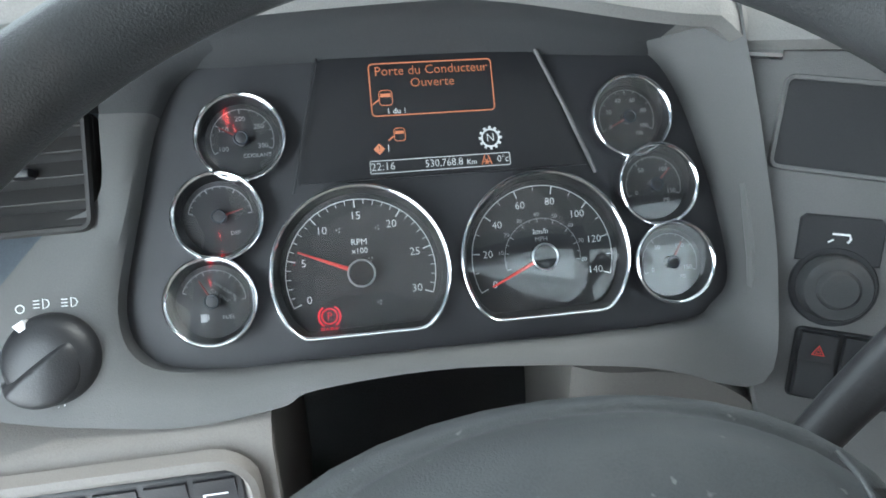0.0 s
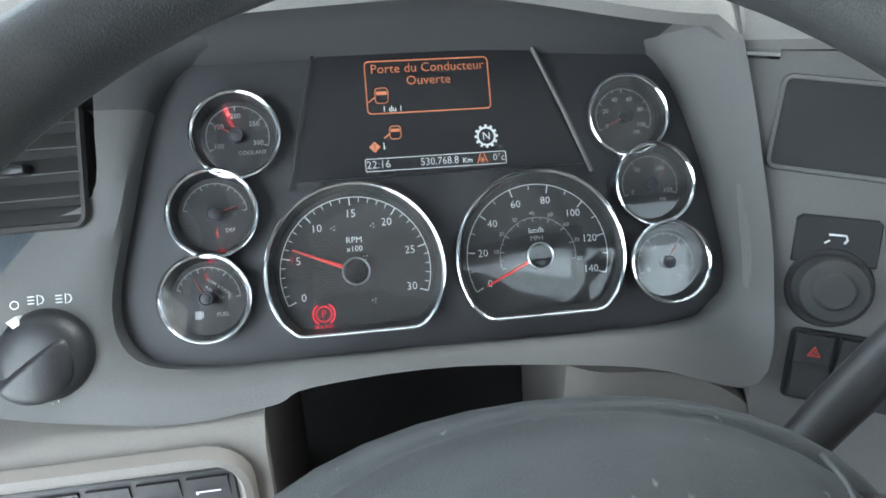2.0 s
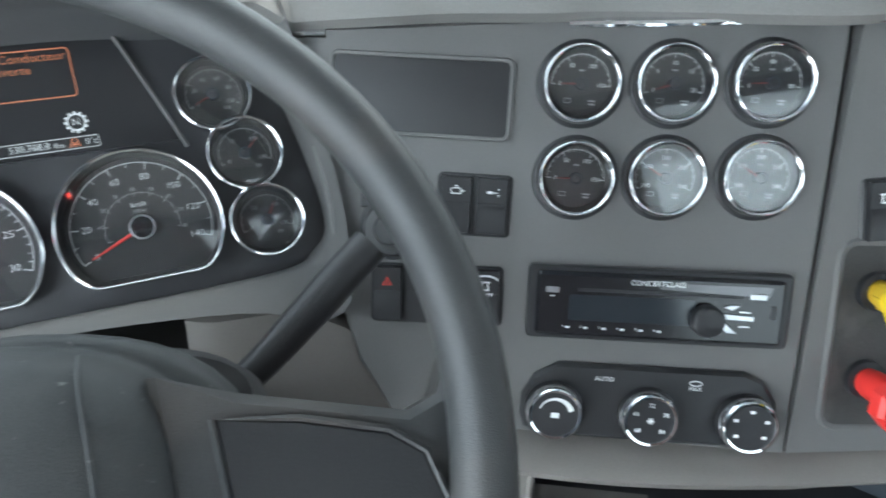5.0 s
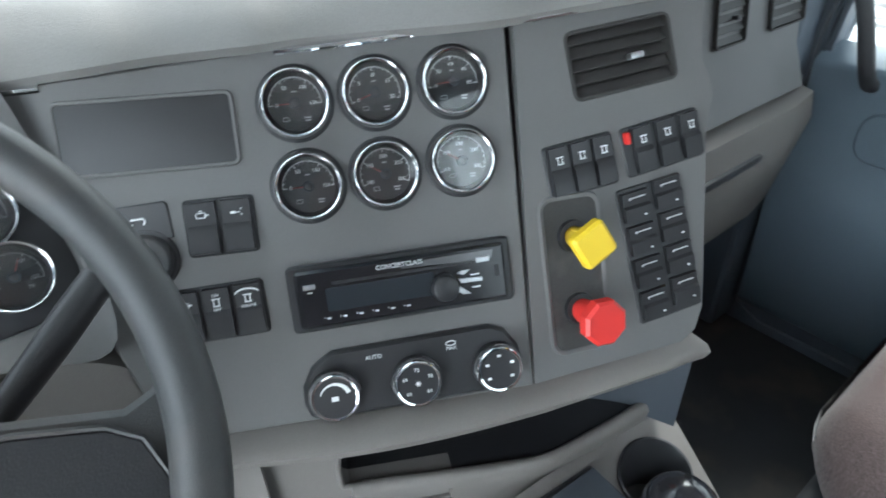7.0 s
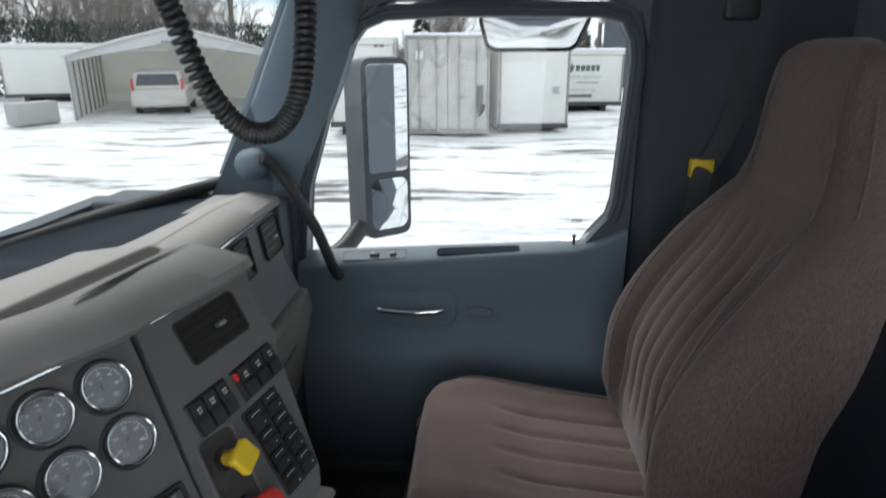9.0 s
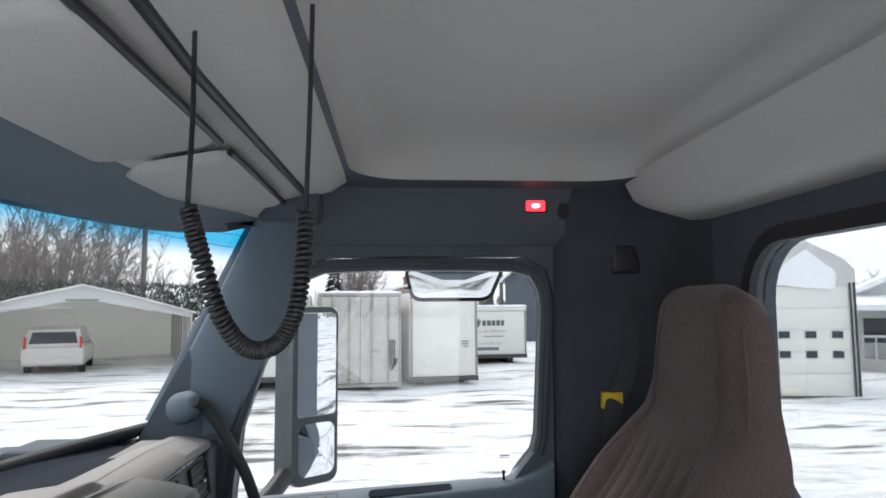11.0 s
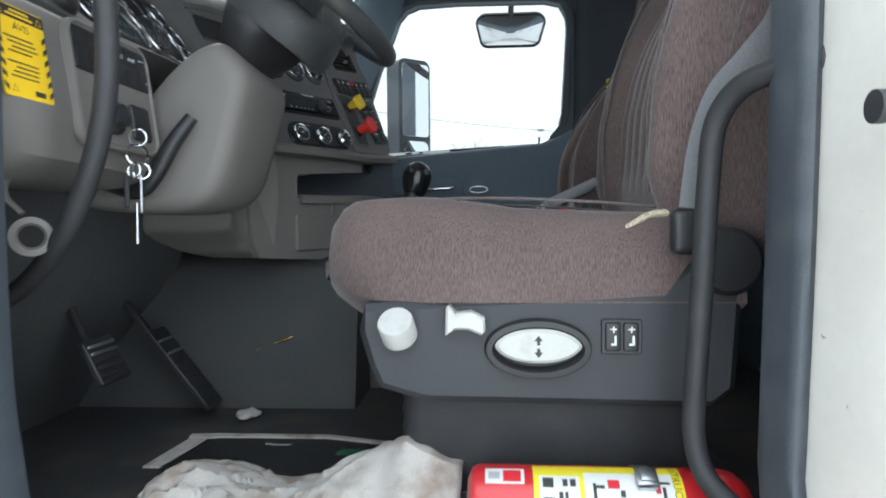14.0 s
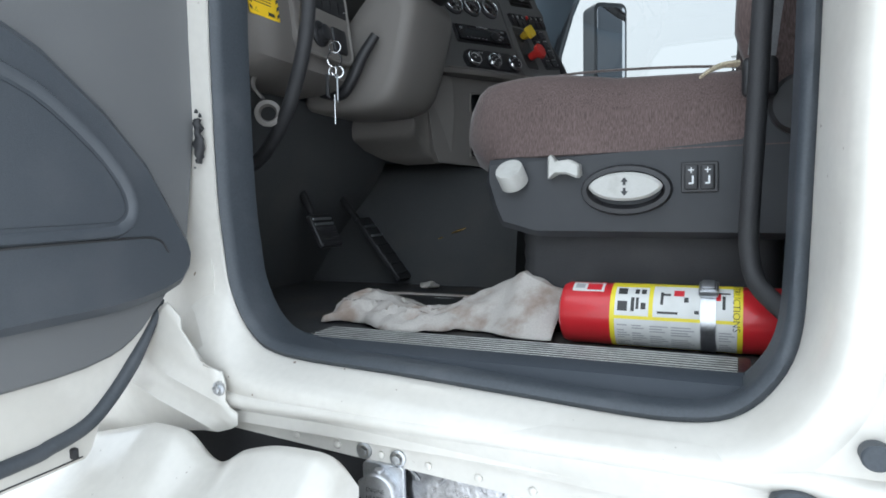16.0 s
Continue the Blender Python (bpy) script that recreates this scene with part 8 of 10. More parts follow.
part("bottom_seal", bm, bpy.data.materials["door_rubber"], dd, "black rubber door seal", 60)
bm = bmesh.new()
box(bm, -0.222, -0.214, 0.004, 0.014, 0.150, 0.164, 0.002)
part("drain_plug", bm, RUBBER, dd, "", 40)
bm = bmesh.new()
tube(bm, [DP @ Vector(p) for p in ((0.205, 0.1475, -0.0118), (0.25, 0.1460, -0.0118), (0.72, 0.137, -0.0118))], 0.0011, 6)
part("hem_seam", bm, RUBBER, dd, "", 60)
hg = thing("door_check_stop", Matrix.Identity(4), "dirty black door check on the white post", "door stop")
bm = bmesh.new()
loft(bm, [[Vector((-0.524 + 0.003 * math.sin(3 * i), -0.060 + w * math.cos(a) + 0.002 * math.sin(5 * i + a), 0.533 + 0.0075 * i)) + Vector((0.006 * math.sin(a), 0, 0)) for a in (2 * math.pi * k / 10 for k in range(10))] for i, w in enumerate((0.002, 0.005, 0.008, 0.007, 0.010, 0.009, 0.006, 0.008, 0.004, 0.001))])
part("check_arm", bm, RUBBER, hg, "", 60)
rng = random.Random(21)
for i in range(9):
    bm = bmesh.new()
    bmesh.ops.create_icosphere(bm, subdivisions=1, radius=0.0022 + 0.0016 * rng.random())
    c = Vector((-0.526, -0.060 + rng.uniform(-0.013, 0.013), 0.566 + rng.choice((-1, 1)) * rng.uniform(0.018, 0.044)))
    for v in bm.verts:
        v.co = c + Vector((v.co.x * 0.5, v.co.y * rng.uniform(0.5, 1.5), v.co.z * rng.uniform(0.6, 1.6)))
    part("grease_spot", bm, RUBBER, hg, "", 60)



# ---- on and above the cab floor ----
SILLRIB = mat("worn_sill_rib", (0.44, 0.44, 0.42), 0.5, 0.35, grain=0.2, scale=200, stain=0.6, stain_scale=30, stain_col=(0.20, 0.20, 0.19))
sp = thing("sill_plate", Matrix.Identity(4), "ribbed aluminium sill plate along the driver's doorway", "sill plate")
bm = bmesh.new()
box(bm, -0.478, -0.385, -0.815, -0.19, 0.248, 0.268, 0.004)
part("base", bm, BLACK, sp, "", 30)
for i in range(7):
    bm = bmesh.new()
    box(bm, -0.4655 + 0.0115 * i, -0.4637 + 0.0115 * i, -0.80, -0.20, 0.267, 0.2692, 0.0005, 1)
    part("rib", bm, SILLRIB, sp, "", 40)
bm = bmesh.new()
loft(bm, [[Vector((-0.500, y, 0.235)), Vector((-0.500, y, 0.262)), Vector((-0.478, y, 0.270)), Vector((-0.46, y, 0.268)), Vector((-0.46, y, 0.235))] for y in (-0.82, -0.5, -0.20)])
struct("sill_trim", bm, DARKTRIM, "dark plastic trim along the doorway sill", 40)

ext = thing("fire_extinguisher", basis((-0.288, -0.553, 0.2962), (0, 0, 1), (1, 0, 0), (0, -1, 0)) @ Matrix.Scale(0.965, 4), "red fire extinguisher lying strapped on the floor beside the seat", "fire extinguisher")
ERED = mat("extinguisher_red", (0.50, 0.018, 0.025), 0.32, coat=0.3, stain=0.25, stain_scale=15, stain_col=(0.38, 0.02, 0.025))
bm = bmesh.new()
lathe(bm, [(0, 0.0), (0.030, 0.002), (0.044, 0.008), (0.0475, 0.016), (0.0475, 0.312), (0.044, 0.330), (0.032, 0.344), (0.018, 0.352), (0, 0.353)], 48)
part("cylinder", bm, ERED, ext, "glossy red cylinder", 40)


def wrap(z0, z1, a0, a1, r, material, name, label=""):
    bm = bmesh.new()
    n = max(4, int((a1 - a0) / 6))
    g = [[bm.verts.new((r * math.cos(radians(a0 + (a1 - a0) * i / n)), r * math.sin(radians(a0 + (a1 - a0) * i / n)), z)) for i in range(n + 1)] for z in (z0, z1)]
    for i in range(n):
        bm.faces.new((g[0][i], g[0][i + 1], g[1][i + 1], g[1][i]))
    return part(name, bm, material, ext, label, 60)


LABW = mat("label_paper", (0.62, 0.62, 0.60), 0.45, stain=0.3, stain_scale=40, stain_col=(0.5, 0.5, 0.48))
LABY = mat("label_yellow", (0.72, 0.60, 0.03), 0.45)
LABB = mat("label_ink", (0.03, 0.03, 0.03), 0.5)
LABR = mat("label_red", (0.55, 0.02, 0.03), 0.45)
# angles: 0 is up, 90 points into the cab, 270 faces the doorway
wrap(0.083, 0.262, 200, 365, 0.04770, LABY, "yellow_label", "yellow instruction label")
wrap(0.090, 0.255, 205, 272, 0.04785, LABW, "text_label", "white label with fine print")
wrap(0.090, 0.138, 278, 338, 0.04785, LABW, "pictogram_label", "white pictogram label")
wrap(0.144, 0.250, 278, 345, 0.04785, LABW, "pictogram_label", "white pictogram label")
wrap(0.024, 0.072, 322, 352, 0.04785, LABW, "small_label", "small white and red label")
wrap(0.046, 0.068, 326, 348, 0.04798, LABR, "small_print")
wrap(0.028, 0.042, 330, 344, 0.04798, GREYPRINT, "small_print")
for k, (z0, z1) in enumerate(((0.094, 0.112), (0.115, 0.136), (0.140, 0.165), (0.169, 0.200), (0.232, 0.252))):
    for j in range(11):
        if (j + k) % 5 != 4:
            wrap(z0, z1 - 0.004 * ((j * 7 + k) % 3), 210 + 5 * j, 212.2 + 5 * j, 0.04798, GREYPRINT, "fine_print")
for z0, z1, a0, a1, mt in ((0.094, 0.107, 318, 334, LABB), (0.094, 0.108, 286, 304, LABB), (0.113, 0.118, 286, 312, LABB), (0.120, 0.124, 290, 312, LABB), (0.127, 0.134, 290, 302, LABB), (0.118, 0.124, 320, 332, LABB), (0.127, 0.134, 320, 332, LABB),
                           (0.150, 0.178, 284, 288, LABB), (0.154, 0.158, 300, 326, LABB), (0.158, 0.168, 318, 323, LABB), (0.172, 0.186, 318, 332, LABR), (0.186, 0.192, 306, 316, LABB), (0.222, 0.234, 312, 328, LABR), (0.236, 0.240, 296, 322, LABB), (0.226, 0.246, 326, 330, LABB), (0.218, 0.222, 290, 296, LABB), (0.200, 0.206, 286, 292, LABB)):
    wrap(z0, z1, a0, a1, 0.04800, mt, "pictogram")
tx = text_ob("INSTRUCTIONS", 0.0135, LABB, ext, 0, 0, 0, name="lettering")
for v in tx.data.vertices:
    a = radians(316 - math.degrees(v.co.x / 0.048))
    h = v.co.y
    v.co = (0.0480 * math.cos(a), 0.0480 * math.sin(a), 0.2535 + h)
strap = thing("steel_strap", ext.matrix_world.copy(), "bright steel clamp strap with a buckle round the extinguisher", "strap")
bm = bmesh.new()
sweep = [(0.0484, 0.208), (0.0492, 0.208), (0.0492, 0.228), (0.0484, 0.228)]
lathe(bm, sweep + [sweep[0]], 48)
part("band", bm, SATIN, strap, "", 40)
bm = bmesh.new()
box(bm, 0.048, 0.060, -0.013, 0.013, 0.205, 0.231, 0.003, 2, Matrix.Rotation(radians(-30), 4, "Z"))
box(bm, 0.058, 0.064, -0.009, 0.010, 0.209, 0.227, 0.002, 2, Matrix.Rotation(radians(-30), 4, "Z"))
part("buckle", bm, SATIN, strap, "steel buckle", 40)
bm = bmesh.new()
box(bm, -0.062, -0.046, -0.03, 0.03, 0.19, 0.246, 0.002)
part("foot", bm, BLACK, strap, "", 40)

# crumpled pale sack over a black printed sheet
SACK = mat("dirty_pale_sack", (0.46, 0.43, 0.40), 0.85, grain=0.08, scale=300, bump=0.4, stain=0.75, stain_scale=17, stain_col=(0.22, 0.15, 0.11))
sack = thing("crumpled_sack", Matrix.Identity(4), "crumpled dirty pale paper sack on the floor by the doorway", "sack")
bm = bmesh.new()
rows = []
CREST = [(-0.095, 0.018), (-0.13, 0.040), (-0.20, 0.028), (-0.27, 0.020), (-0.32, 0.022), (-0.36, 0.042), (-0.41, 0.070), (-0.455, 0.088), (-0.49, 0.074), (-0.530, 0.058)]
for i in range(60):
    y = -0.095 - 0.435 * i / 59
    h = [b[1] + (c[1] - b[1]) * (y - b[0]) / (c[0] - b[0]) for b, c in zip(CREST, CREST[1:]) if b[0] >= y >= c[0] - 1e-6][0]
    row = []
    sag = 0.012
    for j in range(36):
        t = j / 35
        x = -0.305 + 0.215 * t + 0.02 * math.sin(i * 0.20) - 0.02 * math.exp(-((i - 25) / 9) ** 2)
        f = max(0.0, min(1.0, (i - 30) / 14))          # crumpled at one end, a stiff folded panel at the other
        prof_z = (1 - f) * (math.sin(math.pi * min(1, t * 1.12) ** 0.75) ** 0.8 if t * 1.12 < 1 else 0.0) + f * max(0.0, min(1.0, t / 0.46, (1 - t) / 0.44))
        z = 0.254 + h * prof_z + (1 - 0.75 * f) * (0.007 * noise.noise(Vector((x * 22, y * 16, 3.1))) * (0.2 + prof_z) + (0.006 - 0.020 * abs(noise.noise(Vector((x * 34 + y * 12, y * 26, 7.7))))) * (0.3 + prof_z) + 0.004 * noise.noise(Vector((x * 60, y * 55, 1.0))))
        row.append(bm.verts.new((x, y - 0.014 + 0.01 * noise.noise(Vector((x * 9, i * 0.17, 0))), max(0.2525, z))))
    rows.append(row)
for a, b in zip(rows, rows[1:]):
    for j in range(35):
        bm.faces.new((a[j], a[j + 1], b[j + 1], b[j]))
ob = part("sheet", bm, SACK, sack, "", 28)
ob.modifiers.new("thickness", "SOLIDIFY").thickness = 0.003
sheet = thing("printed_sheet", Matrix.Identity(4), "flat black printed sheet with torn white edges on the floor", "sheet")
SM = pose(-0.005, -0.235, 0.2530, 0, 0, -92) @ Matrix.Diagonal((1.12, 1.12, 1, 1))
bm = bmesh.new()
prism(bm, [(-0.155, -0.09), (0.17, -0.10), (0.175, 0.02), (0.05, 0.045), (-0.13, 0.035)], 0.0, 0.002, 0, SM)
part("black_print", bm, mat("black_print", (0.016, 0.017, 0.018), 0.35, stain=0.4, stain_scale=25, stain_col=(0.05, 0.05, 0.05)), sheet, "", 30)
bm = bmesh.new()
prism(bm, [(-0.175, 0.030), (-0.13, 0.036), (0.05, 0.046), (0.20, 0.018), (0.20, 0.026), (0.05, 0.060), (-0.13, 0.052), (-0.178, 0.045)], 0.0, 0.004, 0, SM)
part("torn_edge", bm, SACK, sheet, "torn pale edge", 30)
bm = bmesh.new()
prism(bm, [(-0.180, -0.09), (-0.155, -0.09), (-0.145, 0.03), (-0.172, 0.03)], 0.0, 0.003, 0, SM)
part("torn_edge", bm, SACK, sheet, "torn pale edge", 30)
t = text_ob("Thanks!", 0.014, WHITE, sheet, 0, 0, 0, name="lettering")
t.matrix_local = SM @ pose(-0.02, 0.012, 0.0026)
bars(sheet, mat("green_print", (0.03, 0.16, 0.08), 0.5), [(0.10, -0.02, 0.035, 0.005), (0.10, -0.010, 0.035, 0.005), (0.10, 0.0, 0.035, 0.005)], 0.003, "green_print", SM)
sc = thing("paper_scrap", Matrix.Identity(4), "small dirty crumpled paper scrap on the floor", "paper scrap")
bm = bmesh.new()
r = bmesh.ops.create_icosphere(bm, subdivisions=2, radius=0.022)
for v in bm.verts:
    v.co = Vector((v.co.x * 1.3, v.co.y, max(-0.004, v.co.z * 0.5))) * (1 + 0.5 * noise.noise(v.co * 60)) + Vector((0.17, -0.10, 0.258))
part("scrap", bm, SACK, sc, "", 25)

# pedals
def pedal(m, w, h, label):
    t = thing("pedal", m, label, "pedal", "floor pedals")
    bm = bmesh.new()
    prism(bm, rounded(w, h, 0.008, 3), -0.006, 0.004, 0.002)
    part("plate", bm, BLACK, t, "", 40)
    for i in range(6):
        bm = bmesh.new()
        box(bm, -w / 2 + 0.006, w / 2 - 0.006, -h / 2 + h * (i + 0.6) / 6.6 - 0.004, -h / 2 + h * (i + 0.6) / 6.6 + 0.002, 0.003, 0.0075, 0.0015, 1)
        part("tread_rib", bm, SATIN if i > 3 else RUBBER, t, "", 40)
    bm = bmesh.new()
    box(bm, -0.008, 0.008, h / 2 - 0.02, h / 2 + 0.16, -0.022, -0.008, 0.003)
    part("arm", bm, BLACK, t, "black pedal arm", 40)
    return t


pedal(basis((0.178, 0.035, 0.350), (1, 0, 0), (0, 0.62, 0.785), (0, -0.785, 0.62)), 0.065, 0.20, "black ribbed accelerator pedal hinged at the floor")
pedal(basis((-0.005, 0.085, 0.405), (1, 0, 0), (0, 0.45, 0.893), (0, -0.893, 0.45)), 0.085, 0.085, "black ribbed brake pedal on a hanging arm")

# interior grab rail by the doorway
gr = thing("grab_rail", Matrix.Identity(4), "black tubular grab rail behind the driver's doorway", "grab rail")
bm = bmesh.new()
tube(bm, spline([(-0.432, -0.882, 0.784), (-0.405, -0.862, 0.786), (-0.370, -0.840, 0.776), (-0.346, -0.826, 0.745), (-0.338, -0.822, 0.690), (-0.334, -0.818, 0.580), (-0.330, -0.812, 0.450), (-0.330, -0.812, 0.395), (-0.345, -0.822, 0.355), (-0.385, -0.848, 0.330), (-0.46, -0.876, 0.315)], 6), 0.0125, 12)
part("tube", bm, RUBBER, gr, "", 60)
for c, q in (((-0.445, -0.886, 0.784), 0), ((-0.466, -0.880, 0.314), 12)):
    bm = bmesh.new()
    lathe(bm, [(0.024, -0.006), (0.024, 0.002), (0.019, 0.007), (0.0135, 0.010)], 20, Matrix.Translation(c) @ Matrix.Rotation(radians(55 + q), 4, "Z") @ Matrix.Rotation(radians(90), 4, "Y"))
    part("mounting_foot", bm, RUBBER, gr, "black moulded foot of the rail", 50)
bm = bmesh.new()
loft(bm, [[Vector((-0.475, -0.885, z)), Vector((-0.42, -0.888, z)), Vector((-0.365, -0.905, z)), Vector((-0.37, -1.05, z)), Vector((-0.39, YB, z)), Vector((-0.50, YB, z))] for z in (0.26, 0.7, 1.2, 1.72)])
struct("pillar_trim_driver", bm, TRIM, "dark ribbed trim behind the driver's doorway", 40)
for i in range(5):
    bm = bmesh.new()
    tube(bm, [(-0.375 - 0.001 * i, -0.945 - 0.05 * i, 0.62 - 0.02 * i), (-0.385, -0.925 - 0.05 * i, 0.78 - 0.02 * i)], 0.006, 8)
    tagged(mesh_ob("pillar_rib", bm, TRIM, smooth=60), "raised rib on the dark trim", "", "", "structure")

# keys in the ignition
ky = thing("key_ring", Matrix.Identity(4), "steel keys on rings hanging from the ignition", "keys")
bm = bmesh.new()
lathe(bm, [(0.015, 0), (0.015, 0.012), (0.011, 0.014), (0, 0.014)], 24, Matrix.Translation((-0.247, -0.095, 0.782)) @ Vector((0, -0.95, 0.2)).to_track_quat("Z", "Y").to_matrix().to_4x4())
part("lock_barrel", bm, BLACK, ky, "black ignition barrel", 40)
for c, r, d in (((-0.246, -0.122, 0.755), 0.011, (1, 0.2, 0)), ((-0.246, -0.120, 0.733), 0.0135, (0.6, 0.8, 0.1)), ((-0.250, -0.118, 0.712), 0.0105, (1, -0.3, 0)), ((-0.238, -0.121, 0.712), 0.0105, (0.8, 0.6, 0))):
    bm = bmesh.new()
    q = Vector(d).to_track_quat("Z", "Y").to_matrix().to_4x4()
    tube(bm, [Matrix.Translation(c) @ q @ Vector((r * math.cos(2 * math.pi * i / 24), r * math.sin(2 * math.pi * i / 24), 0)) for i in range(24)], 0.0013, 6, True)
    part("ring", bm, CHROME, ky, "steel ring", 60)
bm = bmesh.new()
box(bm, -0.006, 0.006, -0.0015, 0.0015, -0.050, 0.0, 0.001, 1, pose(-0.238, -0.120, 0.706, 0, 6, 30))
part("key", bm, SATIN, ky, "steel key", 30)
bm = bmesh.new()
box(bm, -0.003, 0.003, -0.001, 0.001, -0.085, -0.03, 0.0006, 1, pose(-0.246, -0.118, 0.70, 0, -3, 40))
part("key", bm, CHROME, ky, "steel key", 30)
bm = bmesh.new()
box(bm, -0.013, 0.013, -0.003, 0.003, -0.042, 0.0, 0.003, 2, pose(-0.258, -0.112, 0.704, 0, 4, 30))
part("key_head", bm, BLACK, ky, "black plastic key head", 40)

# notice on the dashboard's end
nt_ = thing("notice_sticker", basis((-0.388, -0.0770, 0.828), (1, 0, 0), (0, 0.13, 0.9915), (0, -0.9915, 0.13)), "yellow warning notice with black hazard edges on the dashboard end", "sticker")
bm = bmesh.new()
prism(bm, rounded(0.074, 0.100, 0.003, 2), -0.0012, 0.0004)
part("sheet", bm, mat("notice_yellow", (0.80, 0.52, 0.015), 0.5), nt_, "", None)
bm = bmesh.new()
box(bm, -0.037, 0.037, 0.036, 0.049, 0.0003, 0.0007)
part("black_header", bm, LABB, nt_, "", None)
for s in (-1, 1):
    for i in range(6):
        bm = bmesh.new()
        v = [bm.verts.new(p) for p in ((s * 0.037, 0.028 - 0.0125 * i, 0.0007), (s * 0.037, 0.022 - 0.0125 * i, 0.0007), (s * 0.0305, 0.017 - 0.0125 * i, 0.0007), (s * 0.0305, 0.023 - 0.0125 * i, 0.0007))]
        bm.faces.new(v if s < 0 else v[::-1])
        part("hazard_stripe", bm, LABB, nt_, "", None)
text_ob("AVIS", 0.0125, LABB, nt_, 0, 0.0275, 0.0006)
bars(nt_, LABB, [(-0.002 + 0.004 * ((i * 7) % 3 - 1), 0.015 - 0.0052 * i, 0.044 - 0.006 * ((i * 5) % 4) * 0.5, 0.0016) for i in range(4)] + [(-0.001 + 0.003 * ((i * 5) % 3 - 1), -0.012 - 0.0052 * i, 0.046 - 0.004 * ((i * 3) % 4), 0.0016) for i in range(4)], 0.0007, "fine_print")
bars(nt_, LABB, [(0.016, -0.042, 0.016, 0.006)], 0.0007, "logo_block")
bars(nt_, mat("notice_print", (0.8, 0.52, 0.02), 0.5), [(0, 0.0445, 0.028, 0.0022), (0, 0.0400, 0.040, 0.0022)], 0.0010, "header_print")
for x, y in ((-0.029, 0.042), (0.029, 0.042), (-0.022, -0.041)):
    bm = bmesh.new()
    tri_ = [(0.0052 * math.cos(radians(90 + 120 * i)), 0.0052 * math.sin(radians(90 + 120 * i))) for i in range(3)]
    sweep_ring(bm, tri_, [(0, 0.0010), (-0.0012, 0.0010)], None, x, y - 0.001)
    part("warning_triangle", bm, bpy.data.materials["notice_print"] if y > 0 else LABB, nt_, "", None)
# pale cap and hook below the dashboard
hk = thing("coat_hook", Matrix.Identity(4), "taupe plastic ring on a strap below the dashboard", "ring")
bm = bmesh.new()
q = Matrix.Translation((-0.352, -0.050, 0.628)) @ Vector((-0.8, -0.6, 0)).to_track_quat("Z", "Y").to_matrix().to_4x4()
sweep_ring(bm, circle(0.023, 28), [(0.0, -0.006), (0.0, 0.006), (-0.007, 0.008), (-0.010, 0.004), (-0.010, -0.006)], q, close=True)
part("ring", bm, TAUPE, hk, "taupe plastic ring", 50)
bm = bmesh.new()
tube(bm, spline([(-0.352, -0.040, 0.655), (-0.354, -0.022, 0.675), (-0.350, -0.022, 0.695), (-0.345, -0.045, 0.706)], 5), 0.006, 8, False, 0.4)
part("strap", bm, TAUPE, hk, "", 50)

# shift console between the seats; its top slopes down towards the rear
con = thing("shift_console", Matrix.Identity(4), "taupe shift console with a black gate, lever and cup holder", "console")
C0 = [Vector(p) for p in ((0.410, -0.262, 0), (0.665, -0.276, 0), (0.678, -0.288, 0), (0.676, -0.310, 0), (0.629, -0.423, 0), (0.570, -0.506, 0), (0.535, -0.522, 0), (0.430, -0.440, 0), (0.398, -0.30, 0))]
CUP = (0.594, -0.338)
cc = Vector((0.53, -0.38, 0))


def slope(ob):
    """Tilts what is built level on the console's top into its slope."""
    for v in ob.data.vertices:
        v.co.z += (0.32 * (v.co.y + 0.29) - 0.0285) * max(0.0, min(1.0, (v.co.z - 0.45) / 0.2))
    return ob


bm = bmesh.new()
lev = []
for z, f in ((ZF, 0.92), (0.45, 0.95), (0.675, 1.0), (0.690, 0.990), (0.697, 0.970), (0.6995, 0.945)):
    lev.append([cc + (p - cc) * f + Vector((0, 0, z)) for p in C0])
loft(bm, lev, cap=False)
slope(part("body", bm, TAUPE, con, "", 40))
bm = bmesh.new()
outline_wall(bm, [((cc + (p - cc) * 0.952).x, (cc + (p - cc) * 0.952).y) for p in C0], [[(CUP[0] + 0.044 * math.cos(2 * math.pi * i / 32), CUP[1] + 0.036 * math.sin(2 * math.pi * i / 32)) for i in range(32)]], -0.004, 0.0, Matrix.Translation((0, 0, 0.7005)))
slope(part("top_plate", bm, TAUPE, con, "", 40))
TOP = Matrix.Translation((0, 0, 0.7005))
gp = [(0.457, -0.287), (0.536, -0.294), (0.543, -0.345), (0.560, -0.386), (0.590, -0.402), (0.596, -0.420), (0.552, -0.466), (0.500, -0.452), (0.447, -0.385), (0.446, -0.31)]
bm = bmesh.new()
sweep_ring(bm, gp, [(0.004, -0.002), (0.003, 0.004), (0.0, 0.0055), (-0.004, 0.003), (-0.006, -0.001)], TOP)
prism(bm, gp, -0.003, 0.0012, 0, TOP)
slope(part("gate_plate", bm, BLACK, con, "black shift gate with a raised edge", 40))
bm = bmesh.new()
prism(bm, [(0.476, -0.296), (0.532, -0.300), (0.537, -0.358), (0.488, -0.360)], 0.0, 0.012, 0.003, TOP)
slope(part("gate_box", bm, DARKTRIM, con, "dark grey raised box on the gate", 40))
for i in range(5):
    bm = bmesh.new()
    box(bm, 0.459 + 0.004 * i, 0.465 + 0.004 * i, -0.362 - 0.016 * i, -0.355 - 0.016 * i, 0.7015, 0.7022)
    slope(part("gear_print", bm, WHITE, con, "small white gear marks"))
bm = bmesh.new()
lathe(bm, [(0.047, 0.0), (0.047, 0.003), (0.044, 0.004), (0.042, 0.001), (0.039, -0.075), (0, -0.075)], 32, pose(CUP[0], CUP[1], 0.7005) @ Matrix.Diagonal((1, 0.82, 1, 1)))
